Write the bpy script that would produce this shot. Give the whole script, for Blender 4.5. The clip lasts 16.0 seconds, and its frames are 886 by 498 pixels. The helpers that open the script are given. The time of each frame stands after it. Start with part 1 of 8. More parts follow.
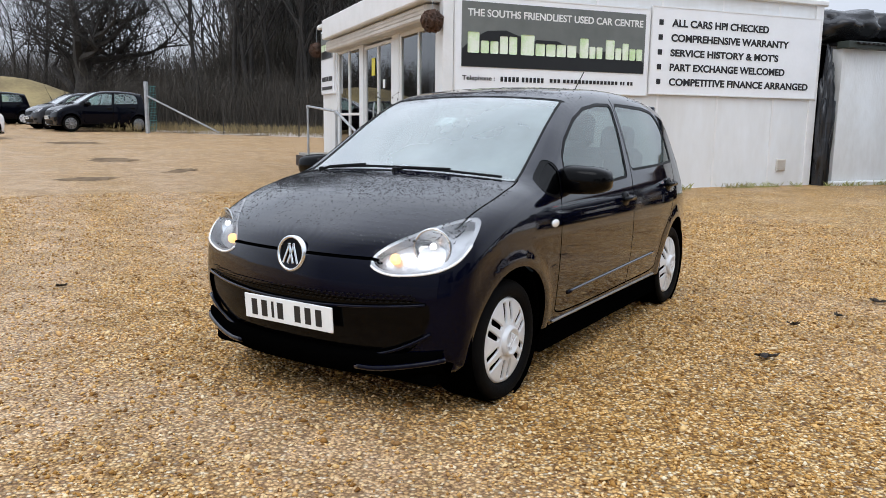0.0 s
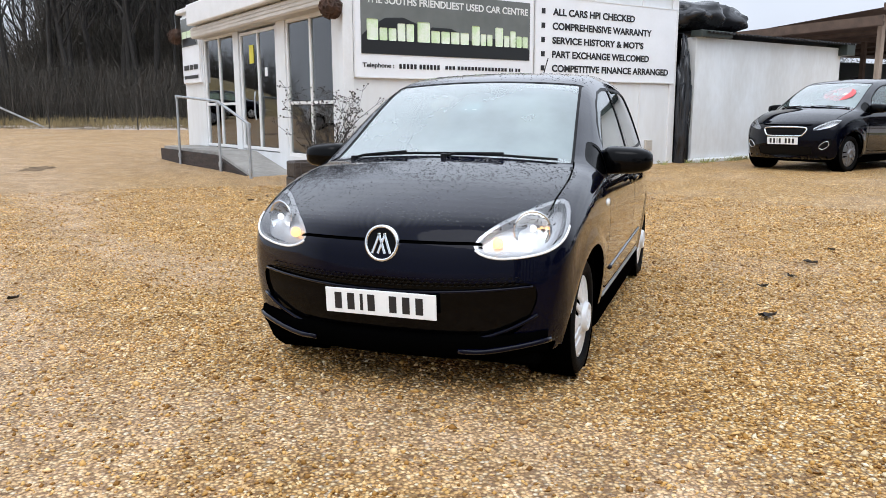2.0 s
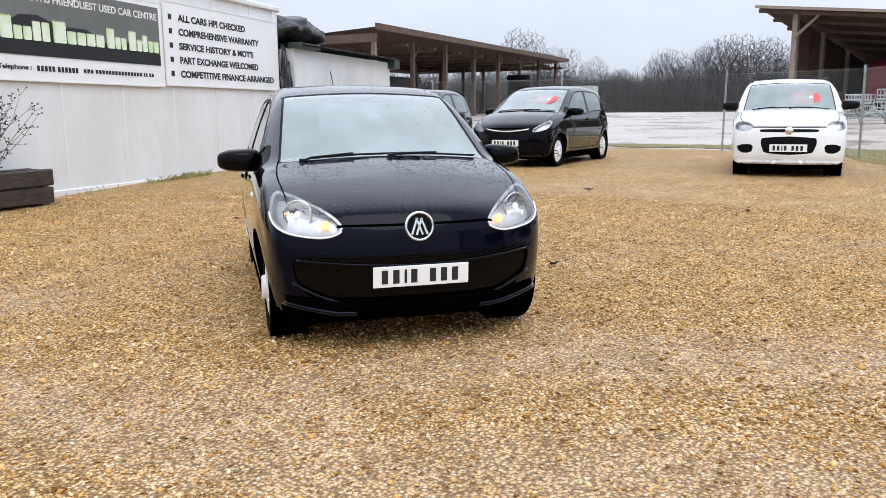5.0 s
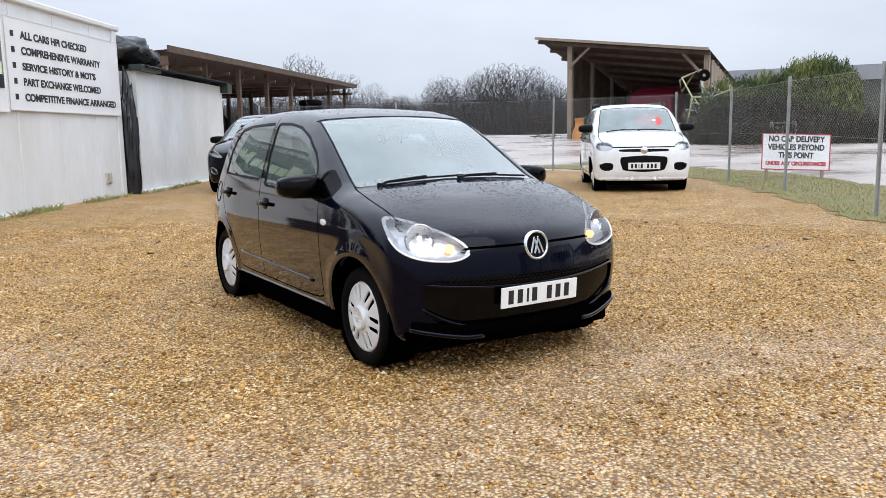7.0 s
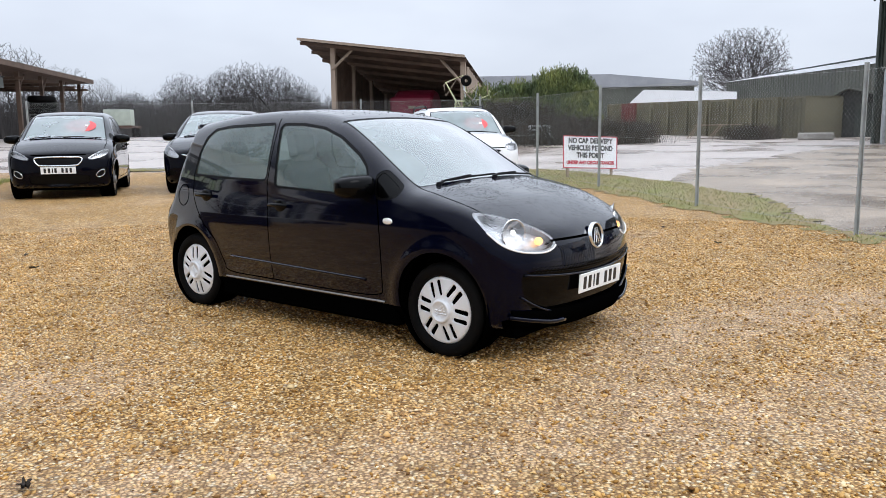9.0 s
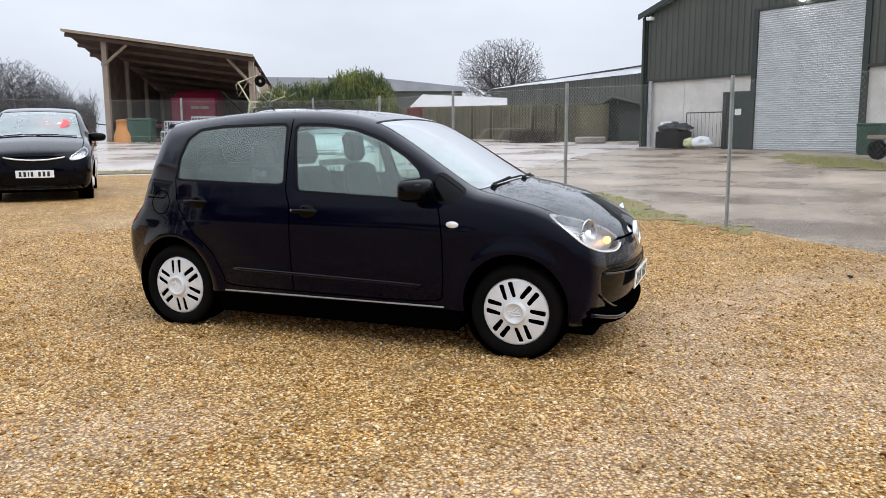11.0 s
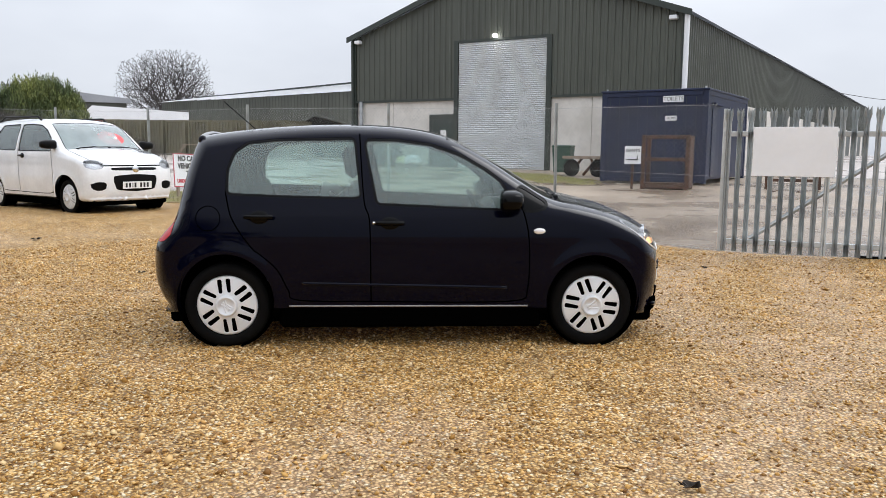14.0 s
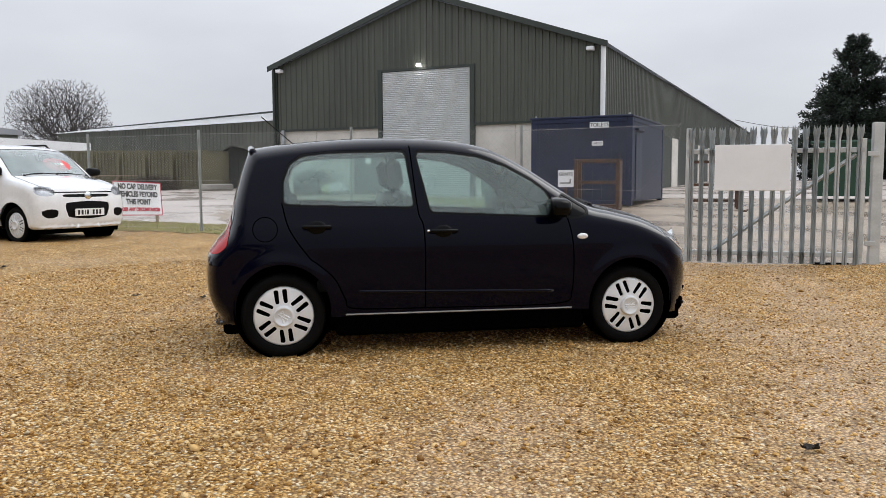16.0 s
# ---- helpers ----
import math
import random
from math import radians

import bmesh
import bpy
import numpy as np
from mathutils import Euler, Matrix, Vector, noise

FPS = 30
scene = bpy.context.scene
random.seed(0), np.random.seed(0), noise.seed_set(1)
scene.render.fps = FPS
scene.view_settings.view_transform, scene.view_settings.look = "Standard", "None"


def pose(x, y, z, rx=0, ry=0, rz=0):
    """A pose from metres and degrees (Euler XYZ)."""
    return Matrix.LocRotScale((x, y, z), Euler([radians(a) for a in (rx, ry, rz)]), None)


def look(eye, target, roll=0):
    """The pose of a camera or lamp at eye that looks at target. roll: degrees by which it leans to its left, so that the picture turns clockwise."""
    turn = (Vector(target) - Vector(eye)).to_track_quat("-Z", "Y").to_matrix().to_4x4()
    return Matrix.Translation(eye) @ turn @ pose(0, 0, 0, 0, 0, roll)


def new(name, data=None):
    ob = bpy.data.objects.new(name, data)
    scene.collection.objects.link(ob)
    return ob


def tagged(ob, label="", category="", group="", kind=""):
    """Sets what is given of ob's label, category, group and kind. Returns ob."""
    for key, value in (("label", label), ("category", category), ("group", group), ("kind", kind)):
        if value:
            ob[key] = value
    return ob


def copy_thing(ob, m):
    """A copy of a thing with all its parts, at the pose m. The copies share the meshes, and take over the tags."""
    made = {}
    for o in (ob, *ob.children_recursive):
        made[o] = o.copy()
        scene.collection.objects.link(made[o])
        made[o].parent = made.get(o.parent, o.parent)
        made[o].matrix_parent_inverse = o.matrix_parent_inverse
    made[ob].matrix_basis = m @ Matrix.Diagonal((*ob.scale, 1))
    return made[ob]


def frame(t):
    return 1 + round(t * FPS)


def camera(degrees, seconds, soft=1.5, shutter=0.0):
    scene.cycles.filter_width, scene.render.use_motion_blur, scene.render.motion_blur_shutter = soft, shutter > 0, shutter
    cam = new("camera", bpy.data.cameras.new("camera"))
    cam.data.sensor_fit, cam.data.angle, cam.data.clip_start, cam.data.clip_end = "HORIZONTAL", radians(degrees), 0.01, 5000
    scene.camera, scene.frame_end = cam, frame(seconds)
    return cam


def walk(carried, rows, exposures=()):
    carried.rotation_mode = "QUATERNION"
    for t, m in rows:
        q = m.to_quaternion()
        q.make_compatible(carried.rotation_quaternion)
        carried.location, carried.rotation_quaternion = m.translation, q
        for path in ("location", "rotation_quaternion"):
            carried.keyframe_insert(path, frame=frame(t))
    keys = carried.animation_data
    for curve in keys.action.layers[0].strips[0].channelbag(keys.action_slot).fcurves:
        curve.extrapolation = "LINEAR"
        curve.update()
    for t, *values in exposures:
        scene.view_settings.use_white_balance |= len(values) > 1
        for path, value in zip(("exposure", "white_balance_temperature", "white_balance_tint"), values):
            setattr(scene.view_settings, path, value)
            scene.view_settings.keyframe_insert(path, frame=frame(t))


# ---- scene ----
cam = camera(59.3, 16.0, soft=0.7)
PATH = [
    (0, (-0.016, 0.231, 1.242), (-0.04, 2.205, 0.923), 0.8),
    (0.5, (-0.206, 0.373, 1.223), (-0.223, 2.346, 0.895), 0.9),
    (1, (-0.462, 0.366, 1.22), (-0.372, 2.336, 0.889), 1.5),
    (1.5, (-0.752, 0.28, 1.23), (-0.596, 2.245, 0.895), 1.2),
    (2, (-1.138, 0.3, 1.224), (-0.733, 2.228, 0.878), -0.2),
    (2.5, (-1.545, 0.246, 1.23), (-0.982, 2.133, 0.881), -0.0),
    (3, (-1.974, 0.277, 1.245), (-1.244, 2.107, 0.899), -0.4),
    (3.5, (-2.432, 0.344, 1.24), (-1.515, 2.088, 0.894), -0.5),
    (4, (-2.883, 0.38, 1.274), (-1.806, 2.029, 0.927), -1.0),
    (4.5, (-3.262, 0.6, 1.267), (-1.922, 2.042, 0.914), -1.0),
    (4.7, (-3.431, 0.657, 1.257), (-2.034, 2.045, 0.907), -0.7),
    (6.8, (-4.579, 2.077, 1.256), (-2.812, 2.967, 0.963), -1.1),
    (7, (-4.671, 2.243, 1.259), (-2.885, 3.095, 0.972), -1.0),
    (7.2, (-4.791, 2.397, 1.264), (-2.983, 3.204, 0.982), -0.8),
    (7.5, (-4.935, 2.635, 1.268), (-3.091, 3.359, 0.988), -0.9),
    (8, (-5.138, 3.067, 1.261), (-3.238, 3.628, 0.982), -1.3),
    (8.5, (-5.337, 3.526, 1.26), (-3.403, 3.947, 0.971), -1.1),
    (9, (-5.429, 3.969, 1.287), (-3.463, 4.191, 0.993), -0.7),
    (9.2, (-5.457, 4.157, 1.309), (-3.485, 4.319, 1.013), -0.7),
    (11.3, (-5.271, 5.934, 1.298), (-3.344, 5.483, 1.006), -0.3),
    (11.5, (-5.253, 6.1, 1.3), (-3.339, 5.598, 1.008), -0.3),
    (12, (-5.257, 6.536, 1.316), (-3.357, 5.982, 1.027), -0.1),
    (12.5, (-5.177, 6.978, 1.322), (-3.301, 6.342, 1.047), -0.0),
    (13, (-5.054, 7.43, 1.323), (-3.224, 6.665, 1.061), 0.3),
    (13.5, (-4.876, 7.83, 1.298), (-3.139, 6.87, 1.046), 0.5),
    (14, (-4.678, 8.249, 1.286), (-3.058, 7.103, 1.038), 0.5),
    (14.5, (-4.519, 8.606, 1.275), (-2.974, 7.36, 1.03), 0.2),
    (15, (-4.333, 8.885, 1.234), (-2.817, 7.603, 0.993), 0.1),
    (15.5, (-4.233, 9.064, 1.19), (-2.741, 7.748, 0.981), -0.0),
    (16, (-4.237, 9.138, 1.15), (-2.762, 7.799, 0.979), -0.2),
]
walk(cam, [(t, look(eye, target, roll)) for t, eye, target, roll in PATH],
     [(0, -0.10, 6050, 10), (1.0, 0.08, 6050, 10), (2.5, 0.12, 6050, 10), (4.5, 0.10, 6050, 10), (7.0, 0.0, 6050, 10), (9.0, 0.0, 6050, 10), (11.5, 0.04, 6200, 10), (13.0, 0.08, 6250, 10), (14.5, -0.02, 6350, 10),
      (15.0, 0.10, 6350, 10), (15.5, 0.10, 6400, 10), (16.0, -0.25, 6450, 10)])

# ---- light: overcast winter sky ----
SUN_EL, SUN_AZ = 52.0, 205.0
world = bpy.data.worlds.new("overcast_sky")
scene.world = world
world.use_nodes = True
wn, wl = world.node_tree.nodes, world.node_tree.links
wn.clear()
w_out = wn.new("ShaderNodeOutputWorld")
w_bg = wn.new("ShaderNodeBackground")
w_sky = wn.new("ShaderNodeTexSky")
w_sky.sky_type = "NISHITA"
w_sky.sun_disc = False
w_sky.sun_elevation = radians(SUN_EL)
w_sky.sun_rotation = radians(SUN_AZ)
w_sky.air_density, w_sky.dust_density, w_sky.ozone_density = 1.0, 3.0, 1.0
w_hsv = wn.new("ShaderNodeHueSaturation")
w_hsv.inputs["Saturation"].default_value = 0.12
w_hsv.inputs["Value"].default_value = 0.55
w_co = wn.new("ShaderNodeTexCoord")
w_map = wn.new("ShaderNodeMapping")
w_map.inputs["Scale"].default_value = (1.6, 1.6, 4.5)
w_noise = wn.new("ShaderNodeTexNoise")
w_noise.inputs["Scale"].default_value = 1.6
w_noise.inputs["Detail"].default_value = 4.0
w_ramp = wn.new("ShaderNodeValToRGB")
w_ramp.color_ramp.elements[0].position, w_ramp.color_ramp.elements[0].color = 0.3, (6.2, 6.5, 7.1, 1)
w_ramp.color_ramp.elements[1].position, w_ramp.color_ramp.elements[1].color = 0.7, (7.6, 7.9, 8.4, 1)
w_mix = wn.new("ShaderNodeMixRGB")
w_mix.inputs["Fac"].default_value = 0.85
wl.new(w_sky.outputs["Color"], w_hsv.inputs["Color"])
wl.new(w_co.outputs["Generated"], w_map.inputs["Vector"])
wl.new(w_map.outputs["Vector"], w_noise.inputs["Vector"])
wl.new(w_noise.outputs["Fac"], w_ramp.inputs["Fac"])
wl.new(w_hsv.outputs["Color"], w_mix.inputs["Color1"])
wl.new(w_ramp.outputs["Color"], w_mix.inputs["Color2"])
# brighter overhead than at the horizon, as a closed cloud cover is
w_sep = wn.new("ShaderNodeSeparateXYZ")
wl.new(w_co.outputs["Generated"], w_sep.inputs["Vector"])
w_grad = wn.new("ShaderNodeMapRange")
w_grad.inputs["From Min"].default_value, w_grad.inputs["From Max"].default_value = 0.0, 1.0
w_grad.inputs["To Min"].default_value, w_grad.inputs["To Max"].default_value = 1.07, 2.80
wl.new(w_sep.outputs["Z"], w_grad.inputs["Value"])
w_scale = wn.new("ShaderNodeVectorMath")
w_scale.operation = "SCALE"
wl.new(w_mix.outputs["Color"], w_scale.inputs[0])
wl.new(w_grad.outputs["Result"], w_scale.inputs["Scale"])
wl.new(w_scale.outputs["Vector"], w_bg.inputs["Color"])
w_bg.inputs["Strength"].default_value = 0.1
wl.new(w_bg.outputs["Background"], w_out.inputs["Surface"])
sun = new("sun", bpy.data.lights.new("sun", "SUN"))
sun.data.energy, sun.data.angle, sun.data.color = 1.0, radians(40), (1.0, 0.97, 0.93)
sun.matrix_world = look((0, 0, 30), (0 - math.sin(radians(SUN_AZ)) * 40, 0 - math.cos(radians(SUN_AZ)) * 40, 30 - 40 * math.tan(radians(SUN_EL))))

# ---- materials ----
def material(name, color, rough=0.6, metal=0.0, color2=None, scale=8.0, amount=0.5, bump=0.0, bump_scale=60.0, rough2=None,
             coat=0.0, spec=0.5, random=0.0, island=0.0, stretch=(1, 1, 1), bump_dist=0.02):
    """Principled surface with two scales of colour noise, a bump, and a piece-by-piece tint."""
    m = bpy.data.materials.new(name)
    m.use_nodes = True
    n, l = m.node_tree.nodes, m.node_tree.links
    b = n["Principled BSDF"]
    b.inputs["Metallic"].default_value = metal
    b.inputs["Roughness"].default_value = rough
    b.inputs["Coat Weight"].default_value = coat
    b.inputs["Coat Roughness"].default_value = 0.04
    b.inputs["Specular IOR Level"].default_value = spec
    if color2 is None:
        color2 = tuple(min(1, c * 0.8) for c in color)
    co = n.new("ShaderNodeTexCoord")
    mp = n.new("ShaderNodeMapping")
    mp.inputs["Scale"].default_value = stretch
    l.new(co.outputs["Object"], mp.inputs["Vector"])
    t1 = n.new("ShaderNodeTexNoise")
    t1.inputs["Scale"].default_value, t1.inputs["Detail"].default_value = scale, 5.0
    t2 = n.new("ShaderNodeTexNoise")
    t2.inputs["Scale"].default_value, t2.inputs["Detail"].default_value = scale * 9, 3.0
    l.new(mp.outputs["Vector"], t1.inputs["Vector"])
    l.new(mp.outputs["Vector"], t2.inputs["Vector"])
    add = n.new("ShaderNodeMath")
    add.operation = "MULTIPLY_ADD"
    add.inputs[1].default_value = 0.35
    l.new(t2.outputs["Fac"], add.inputs[0])
    l.new(t1.outputs["Fac"], add.inputs[2])
    ramp = n.new("ShaderNodeMapRange")
    ramp.inputs["From Min"].default_value, ramp.inputs["From Max"].default_value = 0.48, 0.86
    ramp.inputs["To Max"].default_value = amount * 2
    l.new(add.outputs["Value"], ramp.inputs["Value"])
    mix = n.new("ShaderNodeMixRGB")
    mix.inputs["Color1"].default_value, mix.inputs["Color2"].default_value = (*color, 1), (*color2, 1)
    l.new(ramp.outputs["Result"], mix.inputs["Fac"])
    out = mix.outputs["Color"]
    if random or island:
        hs = n.new("ShaderNodeHueSaturation")
        mr = n.new("ShaderNodeMapRange")
        r = random or island
        mr.inputs["To Min"].default_value, mr.inputs["To Max"].default_value = 1 - r, 1 + r
        if random:
            src = n.new("ShaderNodeObjectInfo").outputs["Random"]
        else:
            src = n.new("ShaderNodeNewGeometry").outputs["Random Per Island"]
        l.new(src, mr.inputs["Value"])
        l.new(mr.outputs["Result"], hs.inputs["Value"])
        l.new(out, hs.inputs["Color"])
        out = hs.outputs["Color"]
    l.new(out, b.inputs["Base Color"])
    if rough2 is not None:
        rr = n.new("ShaderNodeMapRange")
        rr.inputs["To Min"].default_value, rr.inputs["To Max"].default_value = rough, rough2
        rr.inputs["From Min"].default_value, rr.inputs["From Max"].default_value = 0.35, 0.65
        l.new(t1.outputs["Fac"], rr.inputs["Value"])
        l.new(rr.outputs["Result"], b.inputs["Roughness"])
    if bump:
        t3 = n.new("ShaderNodeTexNoise")
        t3.inputs["Scale"].default_value, t3.inputs["Detail"].default_value = bump_scale, 4.0
        l.new(mp.outputs["Vector"], t3.inputs["Vector"])
        bp = n.new("ShaderNodeBump")
        bp.inputs["Strength"].default_value, bp.inputs["Distance"].default_value = bump, bump_dist
        l.new(t3.outputs["Fac"], bp.inputs["Height"])
        l.new(bp.outputs["Normal"], b.inputs["Normal"])
    return m


def gravel_material(name, loose=False):
    """Golden flint gravel, wet: stones told apart by cell, with damp and worn stretches."""
    m = bpy.data.materials.new(name)
    m.use_nodes = True
    n, l = m.node_tree.nodes, m.node_tree.links
    b = n["Principled BSDF"]
    co = n.new("ShaderNodeTexCoord")
    ramp = n.new("ShaderNodeValToRGB")
    stones = [(0.0, (0.20, 0.098, 0.034)), (0.18, (0.38, 0.205, 0.066)), (0.42, (0.62, 0.370, 0.138)), (0.66, (0.78, 0.500, 0.215)),
              (0.88, (0.90, 0.68, 0.38)), (0.97, (0.94, 0.82, 0.60)), (1.0, (0.22, 0.12, 0.06))]
    el = ramp.color_ramp.elements
    el[0].position, el[0].color = stones[0][0], (*stones[0][1], 1)
    el[1].position, el[1].color = stones[1][0], (*stones[1][1], 1)
    for p, c in stones[2:]:
        e = el.new(p)
        e.color = (*c, 1)
    if loose:
        g = n.new("ShaderNodeNewGeometry")
        l.new(g.outputs["Random Per Island"], ramp.inputs["Fac"])
        cell = None
    else:
        vo = n.new("ShaderNodeTexVoronoi")
        vo.inputs["Scale"].default_value = 66.0
        l.new(co.outputs["Object"], vo.inputs["Vector"])
        sep = n.new("ShaderNodeSeparateColor")
        l.new(vo.outputs["Color"], sep.inputs["Color"])
        l.new(sep.outputs["Red"], ramp.inputs["Fac"])
        cell = vo
    big = n.new("ShaderNodeTexNoise")
    big.inputs["Scale"].default_value, big.inputs["Detail"].default_value, big.inputs["Roughness"].default_value = 0.55, 6.0, 0.6
    l.new(co.outputs["Object"], big.inputs["Vector"])
    mid = n.new("ShaderNodeTexNoise")
    mid.inputs["Scale"].default_value, mid.inputs["Detail"].default_value = 3.2, 5.0
    l.new(co.outputs["Object"], mid.inputs["Vector"])
    # fines worn to the surface: sandy, paler, in broad stretches
    worn = n.new("ShaderNodeMapRange")
    worn.inputs["From Min"].default_value, worn.inputs["From Max"].default_value = 0.52, 0.72
    worn.inputs["To Max"].default_value = 0.28
    l.new(big.outputs["Fac"], worn.inputs["Value"])
    sand = n.new("ShaderNodeMixRGB")
    sand.inputs["Color2"].default_value = (0.78, 0.59, 0.43, 1)
    # the drive, packed and rolled pale by wheels
    tread = n.new("ShaderNodeAttribute")
    tread.attribute_name = "tread"
    patchy = n.new("ShaderNodeMapRange")
    patchy.inputs["From Min"].default_value, patchy.inputs["From Max"].default_value = 0.25, 0.72
    patchy.inputs["To Min"].default_value = 0.4
    l.new(mid.outputs["Fac"], patchy.inputs["Value"])
    track = n.new("ShaderNodeMath")
    track.operation = "MULTIPLY"
    l.new(tread.outputs["Fac"], track.inputs[0])
    l.new(patchy.outputs["Result"], track.inputs[1])
    both = n.new("ShaderNodeMath")
    both.operation = "MAXIMUM"
    l.new(worn.outputs["Result"], both.inputs[0])
    l.new(track.outputs["Value"], both.inputs[1])
    l.new(both.outputs["Value"], sand.inputs["Fac"])
    l.new(ramp.outputs["Color"], sand.inputs["Color1"])
    damp = n.new("ShaderNodeMapRange")
    damp.inputs["From Min"].default_value, damp.inputs["From Max"].default_value = 0.35, 0.7
    damp.inputs["To Min"].default_value, damp.inputs["To Max"].default_value = 0.76, 1.02
    l.new(mid.outputs["Fac"], damp.inputs["Value"])
    hs = n.new("ShaderNodeHueSaturation")
    hs.inputs["Saturation"].default_value = 1.07
    l.new(damp.outputs["Result"], hs.inputs["Value"])
    l.new(sand.outputs["Color"], hs.inputs["Color"])
    l.new(hs.outputs["Color"], b.inputs["Base Color"])
    b.inputs["Roughness"].default_value = 0.5
    b.inputs["Specular IOR Level"].default_value = 0.16
    if cell is not None:
        rr = n.new("ShaderNodeMapRange")
        rr.inputs["From Min"].default_value, rr.inputs["From Max"].default_value = 0.4, 0.7
        rr.inputs["To Min"].default_value, rr.inputs["To Max"].default_value = 0.62, 0.42
        l.new(big.outputs["Fac"], rr.inputs["Value"])
        sheen = n.new("ShaderNodeMath")
        sheen.operation = "MULTIPLY_ADD"
        sheen.inputs[1].default_value = -0.2
        l.new(track.outputs["Value"], sheen.inputs[0])
        l.new(rr.outputs["Result"], sheen.inputs[2])
        l.new(sheen.outputs["Value"], b.inputs["Roughness"])
        inv = n.new("ShaderNodeMath")
        inv.operation = "SUBTRACT"
        inv.inputs[0].default_value = 1.0
        l.new(cell.outputs["Distance"], inv.inputs[1])
        # gaps between the stones darkened: their shade put into the colour
        crevice_shade = n.new("ShaderNodeMapRange")
        crevice_shade.inputs["From Min"].default_value, crevice_shade.inputs["From Max"].default_value = 0.36, 0.66
        crevice_shade.inputs["To Max"].default_value = 0.66
        l.new(cell.outputs["Distance"], crevice_shade.inputs["Value"])
        joint = n.new("ShaderNodeMixRGB")
        joint.inputs["Color2"].default_value = (0.065, 0.030, 0.010, 1)
        l.new(crevice_shade.outputs["Result"], joint.inputs["Fac"])
        l.new(hs.outputs["Color"], joint.inputs["Color1"])
        l.new(joint.outputs["Color"], b.inputs["Base Color"])
        bp = n.new("ShaderNodeBump")
        bp.inputs["Strength"].default_value, bp.inputs["Distance"].default_value = 0.85, 0.012
        l.new(inv.outputs["Value"], bp.inputs["Height"])
        l.new(bp.outputs["Normal"], b.inputs["Normal"])
    return m


def wet_paint(name, color, flake=0.0):
    """Car paint under a wet clear coat, its gloss stronger towards grazing view."""
    m = material(name, color, rough=0.35, metal=flake, color2=tuple(c * 1.25 for c in color), scale=3, amount=0.3, coat=1.0, spec=0.0)
    n, l = m.node_tree.nodes, m.node_tree.links
    b = n["Principled BSDF"]
    b.inputs["Coat IOR"].default_value = 1.65
    b.inputs["Coat Roughness"].default_value = 0.05
    b.inputs["Specular IOR Level"].default_value = 0.05
    b.inputs["Roughness"].default_value = 0.05
    face = n.new("ShaderNodeLayerWeight")
    face.inputs["Blend"].default_value = 0.5
    gloss = n.new("ShaderNodeMapRange")
    gloss.inputs["From Min"].default_value, gloss.inputs["From Max"].default_value = 0.20, 0.48
    gloss.inputs["To Min"].default_value, gloss.inputs["To Max"].default_value = 0.10, 1.0
    l.new(face.outputs["Facing"], gloss.inputs["Value"])
    l.new(gloss.outputs["Result"], b.inputs["Coat Weight"])
    return m


def glass_material(name, tint, mist=0.0, gloss=1.0):
    """A thin pane: clear, with Fresnel gloss and a film of mist or rain."""
    m = bpy.data.materials.new(name)
    m.use_nodes = True
    n, l = m.node_tree.nodes, m.node_tree.links
    n.remove(n["Principled BSDF"])
    out = n["Material Output"]
    tr = n.new("ShaderNodeBsdfTransparent")
    tr.inputs["Color"].default_value = (*tint, 1)
    gl = n.new("ShaderNodeBsdfGlossy")
    gl.inputs["Roughness"].default_value = 0.02
    fr = n.new("ShaderNodeFresnel")
    fr.inputs["IOR"].default_value = 1.5
    fm = n.new("ShaderNodeMath")
    fm.operation = "MULTIPLY"
    fm.use_clamp = True
    fm.inputs[1].default_value = 1.7 * gloss
    l.new(fr.outputs["Fac"], fm.inputs[0])
    mx = n.new("ShaderNodeMixShader")
    base = tr.outputs["BSDF"]
    if mist:
        df = n.new("ShaderNodeBsdfDiffuse")
        df.inputs["Color"].default_value = (0.70, 0.91, 0.88, 1)
        tl = n.new("ShaderNodeBsdfTranslucent")
        tl.inputs["Color"].default_value = (0.70, 0.91, 0.88, 1)
        both = n.new("ShaderNodeMixShader")
        l.new(df.outputs["BSDF"], both.inputs[1])
        l.new(tl.outputs["BSDF"], both.inputs[2])
        co = n.new("ShaderNodeTexCoord")
        ns = n.new("ShaderNodeTexNoise")
        ns.inputs["Scale"].default_value, ns.inputs["Detail"].default_value = 2.5, 5.0
        l.new(co.outputs["Object"], ns.inputs["Vector"])
        mr = n.new("ShaderNodeMapRange")
        mr.inputs["From Min"].default_value, mr.inputs["From Max"].default_value = 0.25, 0.75
        mr.inputs["To Min"].default_value, mr.inputs["To Max"].default_value = mist * 0.75, mist * 1.2
        l.new(ns.outputs["Fac"], mr.inputs["Value"])
        mm = n.new("ShaderNodeMixShader")
        l.new(mr.outputs["Result"], mm.inputs["Fac"])
        l.new(base, mm.inputs[1])
        l.new(both.outputs["Shader"], mm.inputs[2])
        base = mm.outputs["Shader"]
    l.new(fm.outputs["Value"], mx.inputs["Fac"])
    l.new(base, mx.inputs[1])
    l.new(gl.outputs["BSDF"], mx.inputs[2])
    l.new(mx.outputs["Shader"], out.inputs["Surface"])
    return m


def lamp_material(name, color, strength):
    m = bpy.data.materials.new(name)
    m.use_nodes = True
    b = m.node_tree.nodes["Principled BSDF"]
    b.inputs["Base Color"].default_value = (*color, 1)
    b.inputs["Emission Color"].default_value = (*color, 1)
    b.inputs["Emission Strength"].default_value = strength
    return m


